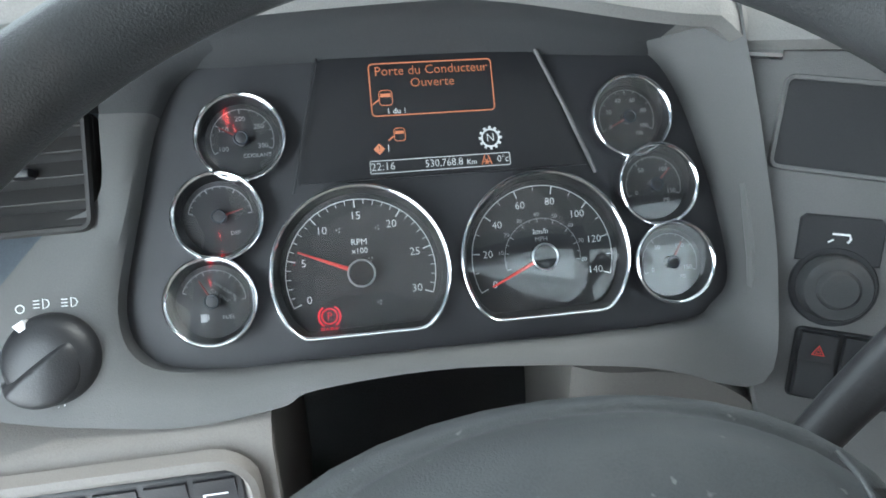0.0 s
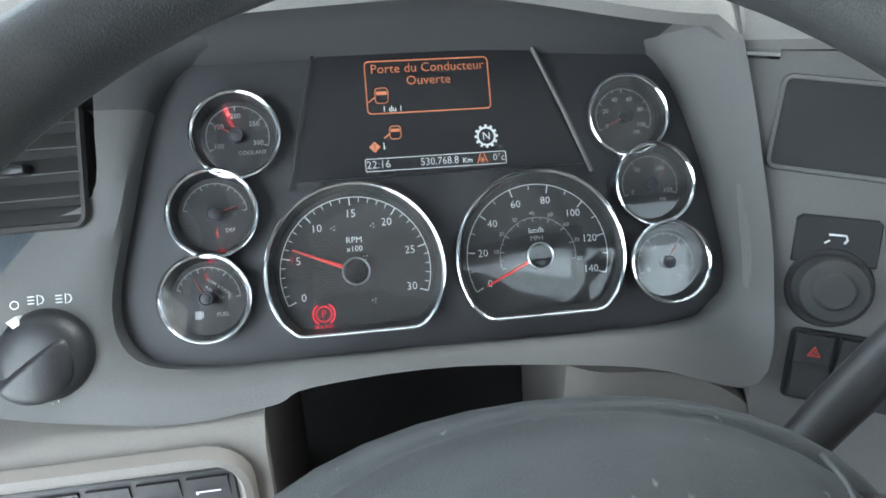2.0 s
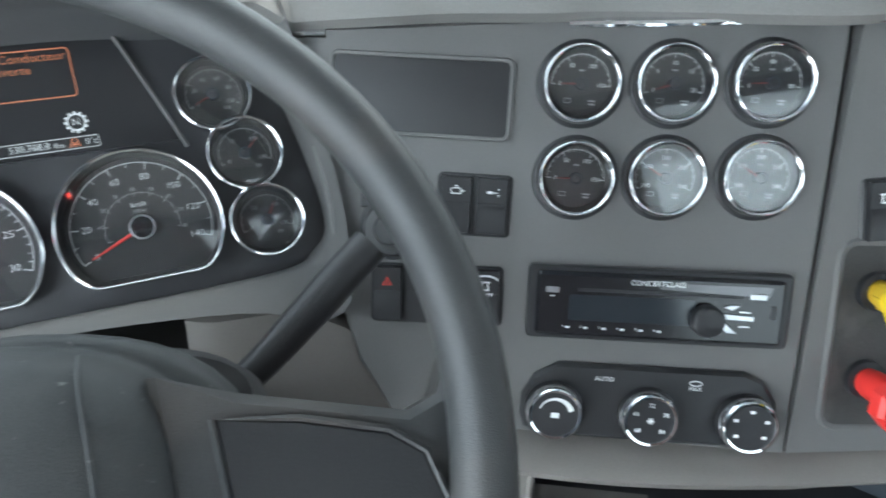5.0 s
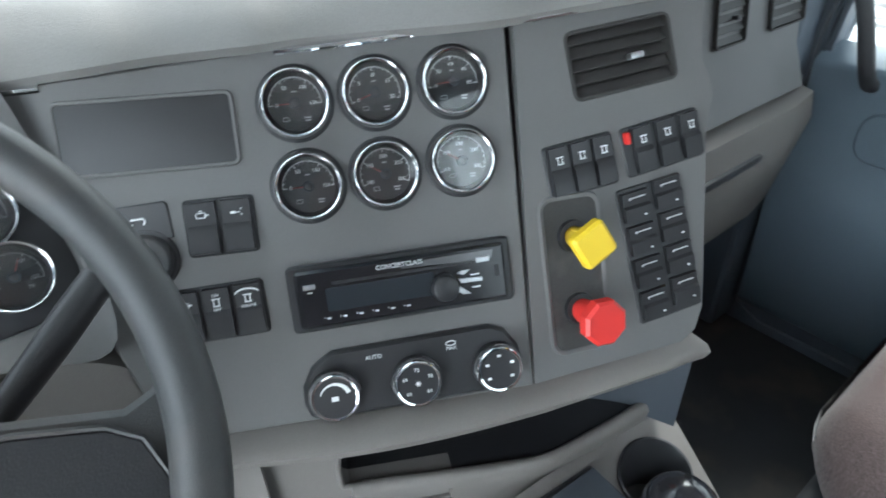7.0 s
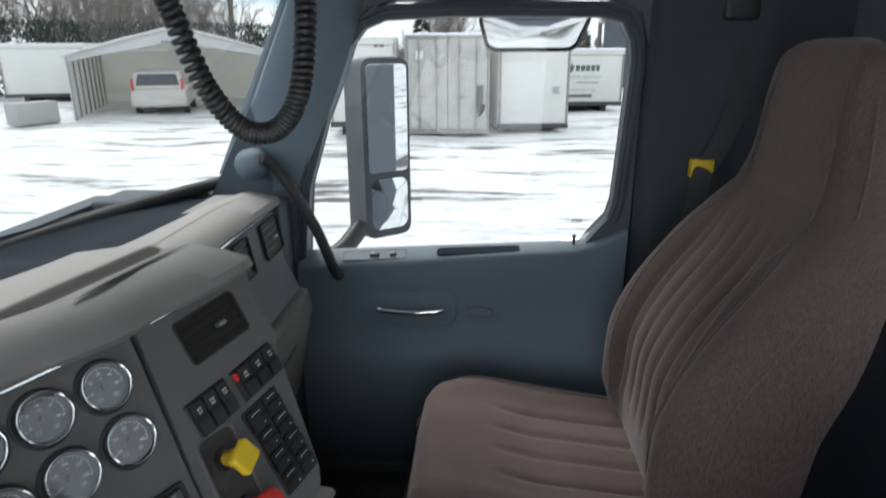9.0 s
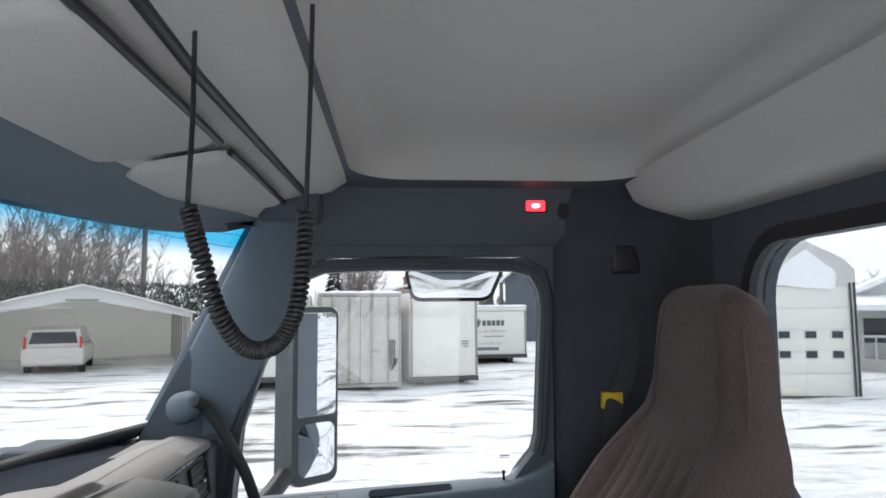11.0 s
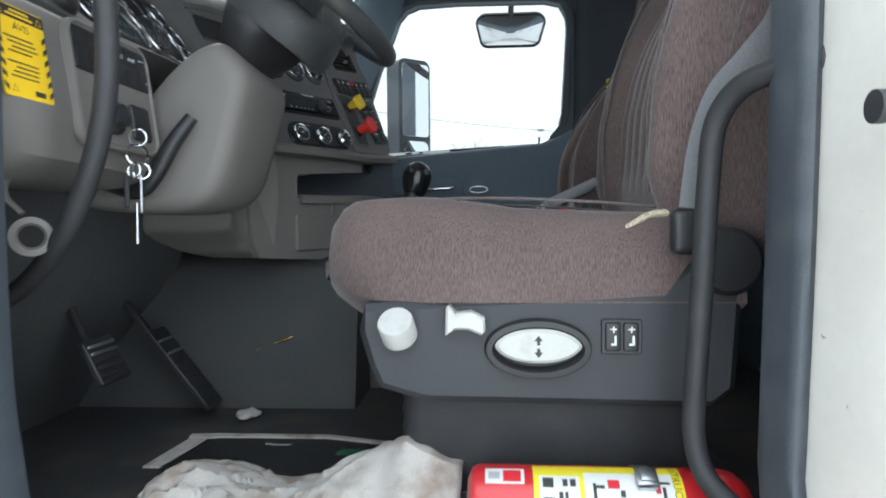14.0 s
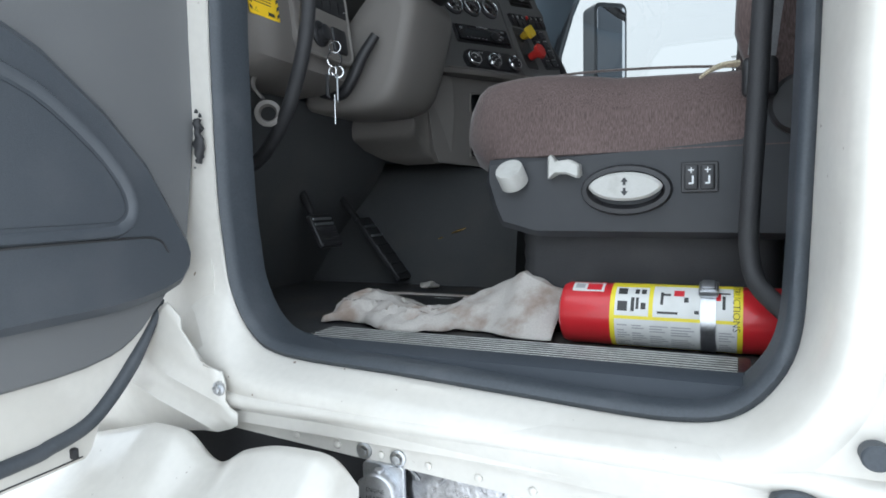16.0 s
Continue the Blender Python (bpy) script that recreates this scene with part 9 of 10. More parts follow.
slope(part("cup_holder", bm, BLACK, con, "black round cup holder", 40))
bm = bmesh.new()
tube(bm, spline([(0.488, -0.384, 0.630), (0.492, -0.388, 0.675), (0.498, -0.396, 0.712), (0.502, -0.403, 0.742)], 4), lambda s: 0.023 - 0.004 * s, 16)
part("lever_shaft", bm, BLACK, con, "black lever shaft", 50)
bm = bmesh.new()
r = bmesh.ops.create_uvsphere(bm, u_segments=28, v_segments=18, radius=0.034)
for v in bm.verts:
    lo = min(0.0, v.co.z)
    v.co = Vector((0.505, -0.405, 0.750)) + Vector((v.co.x * 0.95 + lo * 0.20, v.co.y * 1.05 - lo * 0.20, v.co.z * (1.12 if v.co.z > 0 else 1.7)))
part("shift_knob", bm, GLOSSY, con, "gloss black shift knob", 60)

# floor tunnel mat edge with brown stain, low seat bracket
bm = bmesh.new()
box(bm, -0.15, 0.24, -0.44, -0.425, ZF, 0.262, 0.002)
tagged(mesh_ob("floor_strip", bm, BLACK, smooth=30), "dark edge strip of the floor mat", "", "", "structure")
tg = thing("paper_tag", pose(-0.20, -0.60, 0.330, 80, 0, 90), "small pale tag on the seat base", "tag")
bm = bmesh.new()
box(bm, -0.012, 0.012, -0.008, 0.008, -0.0005, 0.0005, 0.0002, 1, pose(0, 0, 0.012))
part("tag", bm, PALE, tg, "", None)



# ---- the snowy yard outside ----
GZ = -1.05
rng = random.Random(7)
SNOW = mat("trodden_snow", (0.80, 0.81, 0.83), 0.75, grain=0.05, scale=6, bump=0.6)
_nt = SNOW.node_tree
_b = _nt.nodes["Principled BSDF"]
_g = _nt.nodes.new("ShaderNodeNewGeometry")
_mp = _nt.nodes.new("ShaderNodeMapping")
_mp.inputs["Scale"].default_value = (1.05, 0.22, 1)
_mp.inputs["Rotation"].default_value = (0, 0, radians(8))
_nz = _nt.nodes.new("ShaderNodeTexNoise")
_nz.inputs["Scale"].default_value = 1.6
_nz.inputs["Detail"].default_value = 9
_nz.inputs["Roughness"].default_value = 0.62
_nt.links.new(_g.outputs["Position"], _mp.inputs["Vector"])
_nt.links.new(_mp.outputs[0], _nz.inputs["Vector"])
_r = _nt.nodes.new("ShaderNodeValToRGB")
_r.color_ramp.elements[0].position, _r.color_ramp.elements[0].color = 0.50, (0.78, 0.785, 0.795, 1)
_r.color_ramp.elements[1].position, _r.color_ramp.elements[1].color = 0.645, (0.10, 0.095, 0.09, 1)
_e = _r.color_ramp.elements.new(0.575)
_e.color = (0.62, 0.615, 0.61, 1)
_nt.links.new(_nz.outputs[0], _r.inputs[0])
_mp2 = _nt.nodes.new("ShaderNodeMapping")
_mp2.inputs["Scale"].default_value = (4.2, 0.75, 1)
_mp2.inputs["Rotation"].default_value = (0, 0, radians(-5))
_n2 = _nt.nodes.new("ShaderNodeTexNoise")
_n2.inputs["Scale"].default_value = 3.2
_n2.inputs["Detail"].default_value = 7
_n2.inputs["Roughness"].default_value = 0.7
_nt.links.new(_g.outputs["Position"], _mp2.inputs["Vector"])
_nt.links.new(_mp2.outputs[0], _n2.inputs["Vector"])
_r2 = _nt.nodes.new("ShaderNodeValToRGB")
_r2.color_ramp.elements[0].position, _r2.color_ramp.elements[0].color = 0.53, (1, 1, 1, 1)
_r2.color_ramp.elements[1].position, _r2.color_ramp.elements[1].color = 0.66, (0.55, 0.52, 0.49, 1)
_nt.links.new(_n2.outputs[0], _r2.inputs[0])
_mu = _nt.nodes.new("ShaderNodeMix")
_mu.data_type, _mu.blend_type = "RGBA", "MULTIPLY"
_mu.inputs[0].default_value = 1.0
_nt.links.new(_r.outputs[0], _mu.inputs[6])
_nt.links.new(_r2.outputs[0], _mu.inputs[7])
_nt.links.new(_mu.outputs[2], _b.inputs["Base Color"])

CLEANSNOW = mat("fresh_snow", (0.84, 0.85, 0.88), 0.8, grain=0.04, scale=12, bump=0.5)
BOXWHITE = mat("white_trailer_skin", (0.74, 0.725, 0.68), 0.45, grain=0.03, scale=30, stain=0.25, stain_scale=1.5, stain_col=(0.58, 0.56, 0.52))
BOXGREY = mat("quilted_steel", (0.50, 0.49, 0.46), 0.45, 0.25, grain=0.10, scale=25, stain=0.5, stain_scale=1.8, stain_col=(0.38, 0.34, 0.28))
DARKSTEEL = mat("dark_steel", (0.07, 0.07, 0.075), 0.6, 0.3, grain=0.15, scale=40)
RUSTBAR = mat("galvanised_bar", (0.38, 0.37, 0.35), 0.45, 0.7, stain=0.5, stain_scale=8, stain_col=(0.24, 0.17, 0.12))
TARP = mat("white_tarpaulin", (0.78, 0.79, 0.80), 0.55, grain=0.03, scale=12, bump=0.4, stain=0.2, stain_scale=0.9, stain_col=(0.66, 0.67, 0.69))
_t = TARP.node_tree                # daylight glows through the tarpaulin
_tl, _tm = _t.nodes.new("ShaderNodeBsdfTranslucent"), _t.nodes.new("ShaderNodeMixShader")
_tl.inputs[0].default_value = (0.80, 0.79, 0.75, 1)
_tm.inputs[0].default_value = 0.45
_to = next(n for n in _t.nodes if n.type == "OUTPUT_MATERIAL")
for _a, _c in ((_t.nodes["Principled BSDF"].outputs[0], _tm.inputs[1]), (_tl.outputs[0], _tm.inputs[2]), (_tm.outputs[0], _to.inputs[0])):
    _t.links.new(_a, _c)
SIDING = mat("slate_blue_siding", (0.10, 0.115, 0.14), 0.55, grain=0.08, scale=8, stain=0.3, stain_scale=1)
BARK = mat("bare_bark", (0.21, 0.18, 0.16), 0.9, grain=0.25, scale=14)
NEEDLES = mat("spruce_green", (0.045, 0.06, 0.045), 0.9, grain=0.4, scale=4)
BRICKRED = mat("red_brick", (0.24, 0.15, 0.12), 0.85, grain=0.2, scale=9)
TIMBER = mat("grey_pole_wood", (0.17, 0.15, 0.13), 0.9, grain=0.2, scale=20)
SHADEGLASS = mat("dark_window", (0.03, 0.035, 0.045), 0.12)
CLAP = mat("pale_clapboard", (0.55, 0.56, 0.56), 0.6, grain=0.04, scale=8)
REDPAINT = mat("red_lamp_lens", (0.55, 0.02, 0.02), 0.3)
GREENPAINT = mat("dark_print", (0.10, 0.13, 0.12), 0.6)
GREYINK = mat("grey_ink", (0.16, 0.18, 0.19), 0.6)
CONCRETE = mat("concrete", (0.42, 0.41, 0.39), 0.85, grain=0.1, scale=20)

# one sheet of ground, gently uneven near the truck, out to the horizon
bm = bmesh.new()
xs = [-900, -300, -100, -40, -20, -10] + [-6 + 1.5 * i for i in range(42)] + [70, 90, 130, 300, 900]
ys = [-900, -300, -120, -60, -40] + [-32 + 1.6 * i for i in range(44)] + [50, 70, 120, 300, 900]
grid = []
for x in xs:
    col = []
    for y in ys:
        near = 1 if abs(x) < 60 and abs(y) < 60 else 0
        h = near * (0.05 * math.sin(x * 0.9 + 0.3 * y) + 0.04 * math.sin(y * 1.3 - 0.4 * x) + 0.03 * rng.random()) * min(1.0, max(0.0, (math.hypot(x, y) - 5) / 6))
        col.append(bm.verts.new((x, y, GZ + h)))
    grid.append(col)
for i in range(len(xs) - 1):
    for j in range(len(ys) - 1):
        bm.faces.new((grid[i][j], grid[i + 1][j], grid[i + 1][j + 1], grid[i][j + 1]))
tagged(mesh_ob("ground", bm, SNOW, smooth=80), "snow-covered gravel yard with dirty wheel tracks", "ground", kind="structure")


def yard(x0, y0, x1, y1, z=GZ):
    """Axes of a thing in the yard: along its front, away from the truck, up."""
    u = Vector((x1 - x0, y1 - y0, 0))
    w = u.length
    u.normalize()
    v = Vector((-u.y, u.x, 0))
    return basis((x0, y0, z), u, v, (0, 0, 1)), w


def snow_cap(parent, x0, x1, y0, y1, z, h=0.07):
    bm = bmesh.new()
    n = 10
    rows = []
    for i in range(n + 1):
        x = x0 + (x1 - x0) * i / n
        hh = h * (0.6 + 0.7 * rng.random())
        rows.append([Vector((x, y0 - 0.015, z)), Vector((x, y0 + 0.02, z + hh * 0.8)), Vector((x, y0 + 0.3, z + hh)), Vector((x, y1, z + hh)), Vector((x, y1, z))])
    loft(bm, rows)
    return part("snow", bm, CLEANSNOW, parent, "uneven layer of snow", smooth=60)


def bolt_plate(bm, x, y, z, w, d, h):
    box(bm, x - w / 2, x + w / 2, y - d, y, z - h / 2, z + h / 2)


# the steel container with quilted doors
M, W = yard(18.77, 1.70, 19.07, -0.74)
H = 2.85
cont = thing("steel_container", M, "weathered steel box with quilted doors standing in snow", "container")
bm = bmesh.new()
box(bm, 0, W, 0.08, 6.0, 0.10, H, 0.02)
part("body", bm, BOXGREY, cont)
for s in (0, 1):
    a, b = 0.07 + s * (W / 2 - 0.06), W / 2 - 0.01 + s * (W / 2 - 0.06)
    bm = bmesh.new()
    box(bm, a, b, 0.03, 0.08, 0.18, H - 0.10, 0.01)
    # raised diamonds of the pressed sheet
    step = 0.125
    k = 0
    z = 0.26
    while z < H - 0.2:
        x = a + 0.06 + (step / 2 if k % 2 else 0)
        while x < b - 0.05:
            c = bm.verts.new((x, 0.012, z))
            q = [bm.verts.new((x + dx, 0.031, z + dz)) for dx, dz in ((0.055, 0), (0, 0.055), (-0.055, 0), (0, -0.055))]
            for i in range(4):
                bm.faces.new((c, q[(i + 1) % 4], q[i]))
            x += step
        z += step / 2
        k += 1
    d = part("door", bm, BOXGREY, cont, "pressed diamond-pattern steel door", smooth=5)
    for q in (0.28, 0.72):
        bm = bmesh.new()
        x = a + (b - a) * q
        tube(bm, [(x, 0.0, 0.12), (x, 0.0, H - 0.05)], 0.022, 8)
        for zz in (0.3, 0.95, 1.7, 2.5):
            bolt_plate(bm, x, 0.03, zz, 0.09, 0.03, 0.07)
        part("locking_bar", bm, RUSTBAR, d)
    bm = bmesh.new()
    box(bm, a + 0.25, a + 0.5, -0.02, 0.03, 1.1, 1.16, 0.01)
    part("handle", bm, RUSTBAR, d)
bm = bmesh.new()
ring = [(0, 0.06), (W, 0.06), (W, H), (0, H)]
inn = [(0.06, 0.16), (W - 0.06, 0.16), (W - 0.06, H - 0.08), (0.06, H - 0.08)]
ring_prism(bm, ring, inn, 0, 0.1, m=Matrix(((1, 0, 0, 0), (0, 0, 1, 0), (0, 1, 0, 0), (0, 0, 0, 1))))
bmesh.ops.recalc_face_normals(bm, faces=bm.faces)
part("frame", bm, RUSTBAR, cont)
bm = bmesh.new()
box(bm, 0.30, 0.52, 0.004, 0.012, 2.2, 2.42)
sg = part("sign", bm, WHITE, cont, "small white square sign with a T")
o = text_ob("T", 0.19, DARKSTEEL, sg, 0.41, 2.31, 0)
o.data.transform(Matrix(((1, 0, 0, 0), (0, 0, -1, 0.002), (0, 1, 0, 0), (0, 0, 0, 1))))
bm = bmesh.new()
for i in range(4):
    tube(bm, spline([(W - 0.35 + 0.05 * i, -0.01, 1.45), (W - 0.36 + 0.05 * i, -0.05, 1.0), (W - 0.30 + 0.04 * i, -0.06, 0.55 + 0.05 * i), (W - 0.22 + 0.03 * i, -0.03, 0.9)], 6), 0.014, 6)
part("hanging_hose", bm, RUBBER, cont, "looped hoses hanging on the door")
bm = bmesh.new()
for x in (0.4, W - 0.4):
    box(bm, x - 0.15, x + 0.15, 0.3, 5.8, 0.0, 0.11)
part("skid", bm, DARKSTEEL, cont)
snow_cap(cont, 0, W, 0.05, 6, H)


def box_trailer(m, w, h, z0, depth, label, lamps=True, name="box_trailer"):
    t = thing(name, m, label, "trailer")
    bm = bmesh.new()
    box(bm, 0, w, 0.04, depth, z0, h, 0.02)
    part("body", bm, BOXWHITE, t)
    bm = bmesh.new()
    box(bm, 0.10, w - 0.10, 0.0, 0.045, z0 + 0.14, h - 0.22, 0.008)
    dr = part("roll_door", bm, BOXWHITE, t)
    for x in (0.03, w - 0.07):
        bm = bmesh.new()
        box(bm, x, x + 0.05, -0.02, 0.04, z0, h - 0.03, 0.006)
        part("corner_post", bm, RUSTBAR, t)
    bm = bmesh.new()
    box(bm, 0.0, w, -0.02, 0.04, h - 0.18, h - 0.01, 0.006)
    part("header", bm, BOXWHITE, t)
    bm = bmesh.new()
    box(bm, 0.0, w, -0.03, 0.05, z0 - 0.02, z0 + 0.13, 0.008)
    part("sill", bm, DARKSTEEL, t)
    if lamps:
        for x in (w * 0.43, w * 0.5, w * 0.57, 0.06, w - 0.06):
            bm = bmesh.new()
            box(bm, x - 0.05, x + 0.05, -0.035, -0.018, h - 0.12, h - 0.08, 0.006)
            part("marker_light", bm, REDPAINT, t)
    for x in (w * 0.2, w * 0.8):
        bm = bmesh.new()
        box(bm, x - 0.12, x + 0.12, 0.6, depth - 0.5, 0.0, z0)
        part("support", bm, DARKSTEEL, t)
    snow_cap(t, 0, w, 0.0, depth, h, 0.05)
    return t


def letters(txt, size, material, parent, x, z, y=-0.004, align="LEFT"):
    o = text_ob(txt, size, material, parent, x, z, 0, align=align)
    o.data.transform(Matrix(((1, 0, 0, 0), (0, 0, -1, y), (0, 1, 0, 0), (0, 0, 0, 1))))
    return o


def ink(parent, material, *rects, y=0.0, name="printed_bar"):
    for x0, x1, z0, z1 in rects:
        bm = bmesh.new()
        box(bm, x0, x1, y - 0.006, y, z0, z1)
        part(name, bm, material, parent)


M, W = yard(19.5, -1.0, 19.8, -3.17)
tr = box_trailer(M, W, 2.8, 0.14, 7.0, "plain white box trailer with red marker lamps")
ink(tr, GREYINK, (W - 0.55, W - 0.30, 1.32, 1.36), (W - 0.55, W - 0.33, 1.24, 1.28), (W - 0.50, W - 0.30, 1.17, 1.20))
M, W = yard(18.5, 3.9, 18.72, 1.95)
tr = box_trailer(M, W, 2.78, 0.3, 6.0, "grimy white box trailer with a small number", lamps=False)
ink(tr, GREYINK, (W - 0.62, W - 0.50, 2.52, 2.60), (W - 0.47, W - 0.35, 2.52, 2.60))
M, W = yard(26.0, -3.3, 26.25, -6.1)
tr = box_trailer(M, W, 2.42, 0.3, 6.0, "white container with green and grey lettering", lamps=False, name="lettered_container")
bm = bmesh.new()
prism(bm, [(0.62, 1.62), (0.72, 1.55), (0.80, 1.66), (0.86, 1.88), (0.78, 1.80), (0.74, 1.98), (0.69, 1.80), (0.60, 1.86)], 0, 0.006, m=Matrix(((1, 0, 0, 0), (0, 0, -1, 0.0), (0, 1, 0, 0), (0, 0, 0, 1))))
part("emblem", bm, GREENPAINT, tr, smooth=None)
ink(tr, GREENPAINT, (0.90, 1.06, 1.62, 1.84), (1.10, 1.27, 1.62, 1.84), (1.30, 1.46, 1.62, 1.84), (1.50, 1.66, 1.62, 1.84), (1.70, 1.84, 1.62, 1.84))
letters("tions de bâtiment", 0.21, GREYINK, tr, 0.46, 1.40)
ink(tr, GREYINK, (0.95, 1.82, 1.16, 1.20))
letters("Boucherville, Qc", 0.19, GREYINK, tr, 0.46, 0.90)
ink(tr, GREYINK, (0.48, 1.60, 0.60, 0.73))
ink(tr, GREENPAINT, (0.9, 1.85, 0.38, 0.44))
M, W = yard(29.3, 22.0, 30.6, 18.6)
box_trailer(M, W, 2.75, 0.35, 9.0, "long white trailer parked behind the shelter", lamps=False)

# ---- the white shelter with the minivan ----
M, W = yard(22.6, 14.4, 25.6, 7.4)
EAVE, PEAK, DEPTH = 2.29, 3.35, 9.0
tent = thing("shelter_tent", M, "open white tarpaulin shelter with snow on the roof", "shelter")
bm = bmesh.new()
sec = [(-0.12, EAVE), (W * 0.25, EAVE + (PEAK - EAVE) * 0.56), (W / 2, PEAK), (W * 0.75, EAVE + (PEAK - EAVE) * 0.56), (W + 0.12, EAVE)]
loft(bm, [[Vector((x, y, z)) for x, z in sec] + [Vector((x, y, z - 0.06)) for x, z in reversed(sec)] for y in (-0.15, DEPTH)])
part("roof", bm, TARP, tent)
bm = bmesh.new()
pts = [(0, EAVE - 0.25), (W * 0.08, EAVE - 0.1), (W / 2, PEAK - 0.55), (W * 0.92, EAVE - 0.1), (W, EAVE - 0.25), (W, EAVE - 0.02), (W / 2, PEAK - 0.06), (0, EAVE - 0.02)]
prism(bm, pts, 0, 0.03, m=Matrix(((1, 0, 0, 0), (0, 0, 1, 0), (0, 1, 0, 0), (0, 0, 0, 1))))
bmesh.ops.recalc_face_normals(bm, faces=bm.faces)
part("front_valance", bm, TARP, tent, smooth=None)
for x in (0.0, W - 0.04):
    bm = bmesh.new()
    box(bm, x, x + 0.04, 0.05, DEPTH, 0.0, EAVE)
    part("side_wall", bm, TARP, tent)
bm = bmesh.new()
box(bm, 0, W, DEPTH - 0.04, DEPTH, 0, EAVE)
prism(bm, [(0, EAVE), (W, EAVE), (W / 2, PEAK - 0.06)], DEPTH - 0.04, DEPTH, m=Matrix(((1, 0, 0, 0), (0, 0, 1, 0), (0, 1, 0, 0), (0, 0, 0, 1))))
bmesh.ops.recalc_face_normals(bm, faces=bm.faces)
part("back_wall", bm, TARP, tent)
for y in [0.03 + 1.12 * i for i in range(8)]:
    for x in (0.08, W - 0.08):
        bm = bmesh.new()
        tube(bm, [(x, y, 0), (x, y, EAVE)], 0.035, 8)
        part("post", bm, RUSTBAR, tent)
    bm = bmesh.new()
    tube(bm, [(0.08, y, EAVE - 0.05), (W / 2, y, PEAK - 0.12), (W - 0.08, y, EAVE - 0.05)], 0.03, 6)
    part("rafter", bm, RUSTBAR, tent)
ink(tent, GREYINK, (W * 0.43, W * 0.57, EAVE + 0.44, EAVE + 0.50), y=-0.16)
snow_cap(tent, 0.3, W * 0.45, 0.0, 1.4, EAVE + 0.18, 0.02)


def wheel(parent, x, y, r=0.33, w=0.22):
    bm = bmesh.new()
    prof = [(r * 0.6, -w / 2), (r * 0.92, -w / 2), (r, -w * 0.35), (r, w * 0.35), (r * 0.92, w / 2), (r * 0.6, w / 2)]
    mm = Matrix.Translation((x, y, r)) @ Matrix.Rotation(radians(90), 4, "Y")
    lathe(bm, prof, 24, mm)
    wl = part("wheel", bm, RUBBER, parent)
    bm = bmesh.new()
    lathe(bm, [(0, -w * 0.3), (r * 0.6, -w * 0.45), (r * 0.6, w * 0.45), (0, w * 0.3)], 16, mm)
    part("rim", bm, SATIN, wl)


M, W = yard(24.05, 12.98, 24.74, 11.05)
van = thing("minivan", M, "white minivan parked nose-first in the shelter", "van")
bm = bmesh.new()
rows = []
for y, zt, zb, inx in ((0.0, 1.0, 0.42, 0.05), (0.10, 1.05, 0.34, 0.0), (0.35, 1.1, 0.32, 0.0), (3.6, 1.08, 0.32, 0.0), (4.6, 0.98, 0.36, 0.03), (4.95, 0.75, 0.42, 0.18)):
    rows.append([Vector((p[0] + W / 2, y, p[1])) for p in rounded(W - 2 * inx, zt - zb, 0.12, 4, 0, (zt + zb) / 2)])
loft(bm, rows)
part("body", bm, PAINT, van)
bm = bmesh.new()
rows = []
for y, zt, inx in ((0.12, 1.12, 0.06), (0.28, 1.66, 0.18), (0.6, 1.75, 0.2), (2.6, 1.74, 0.2), (3.9, 1.1, 0.12)):
    rows.append([Vector((p[0] + W / 2, y, p[1])) for p in rounded(W - 2 * inx, zt - 0.98, 0.06, 4, 0, (zt + 0.98) / 2)])
loft(bm, rows)
part("cabin", bm, PAINT, van)
mm = Matrix(((1, 0, 0, 0), (0, 0.26, -1, 0.13 - 0.26 * 1.12), (0, 1, 0, 0), (0, 0, 0, 1)))
bm = bmesh.new()
prism(bm, [(0.24, 1.16), (W - 0.24, 1.16), (W - 0.34, 1.58), (0.34, 1.58)], -0.02, 0.025, m=mm)
bmesh.ops.recalc_face_normals(bm, faces=bm.faces)
part("rear_window", bm, SHADEGLASS, van, smooth=None)
for x in (0.09, W - 0.17):
    bm = bmesh.new()
    box(bm, x, x + 0.08, 0.0, 0.12, 0.95, 1.42, 0.02)
    part("tail_light", bm, REDPAINT, van)
bm = bmesh.new()
box(bm, 0.08, W - 0.08, -0.06, 0.1, 0.40, 0.62, 0.04)
part("bumper", bm, PAINT, van)
bm = bmesh.new()
box(bm, W / 2 - 0.17, W / 2 + 0.17, -0.012, 0.02, 0.74, 0.88, 0.006)
part("licence_plate", bm, CLAP, van)
for y in (0.95, 3.9):
    for x in (0.14, W - 0.14):
        wheel(van, x, y)

# concrete block beside the shelter
bm = bmesh.new()
box(bm, 0, 1.5, 0, 0.7, 0, 0.75, 0.04)
ob = mesh_ob("concrete_block", bm, CONCRETE, None, "", 35)
ob.matrix_world = yard(20.8, 15.2, 22.0, 14.7)[0]
tagged(ob, "pale concrete barrier block half buried in snow", "block")

# ---- the tent garage behind, with its sectional door ----
M, W = yard(16.1, -10.3, 15.7, -12.75)
gar = thing("tent_garage", M, "tall white fabric garage with a sectional door", "garage")
E1, P1 = 3.35, 4.15
bm = bmesh.new()
sec = [(0, 0), (0, E1), (0.25, E1 + 0.28), (W / 2, P1), (W - 0.25, E1 + 0.28), (W, E1), (W, 0)]
loft(bm, [[Vector((x, y, z)) for x, z in sec] for y in (0.06, 9.0)])
part("cover", bm, TARP, gar)
bm = bmesh.new()
rim = [(0, 0), (0, E1), (0.25, E1 + 0.28), (W / 2, P1), (W - 0.25, E1 + 0.28), (W, E1), (W, 0)]
inner = [(0.27, 0), (0.27, 1.5), (0.27, 2.9), (W / 2, 2.95), (W - 0.2, 2.9), (W - 0.2, 1.5), (W - 0.2, 0)]
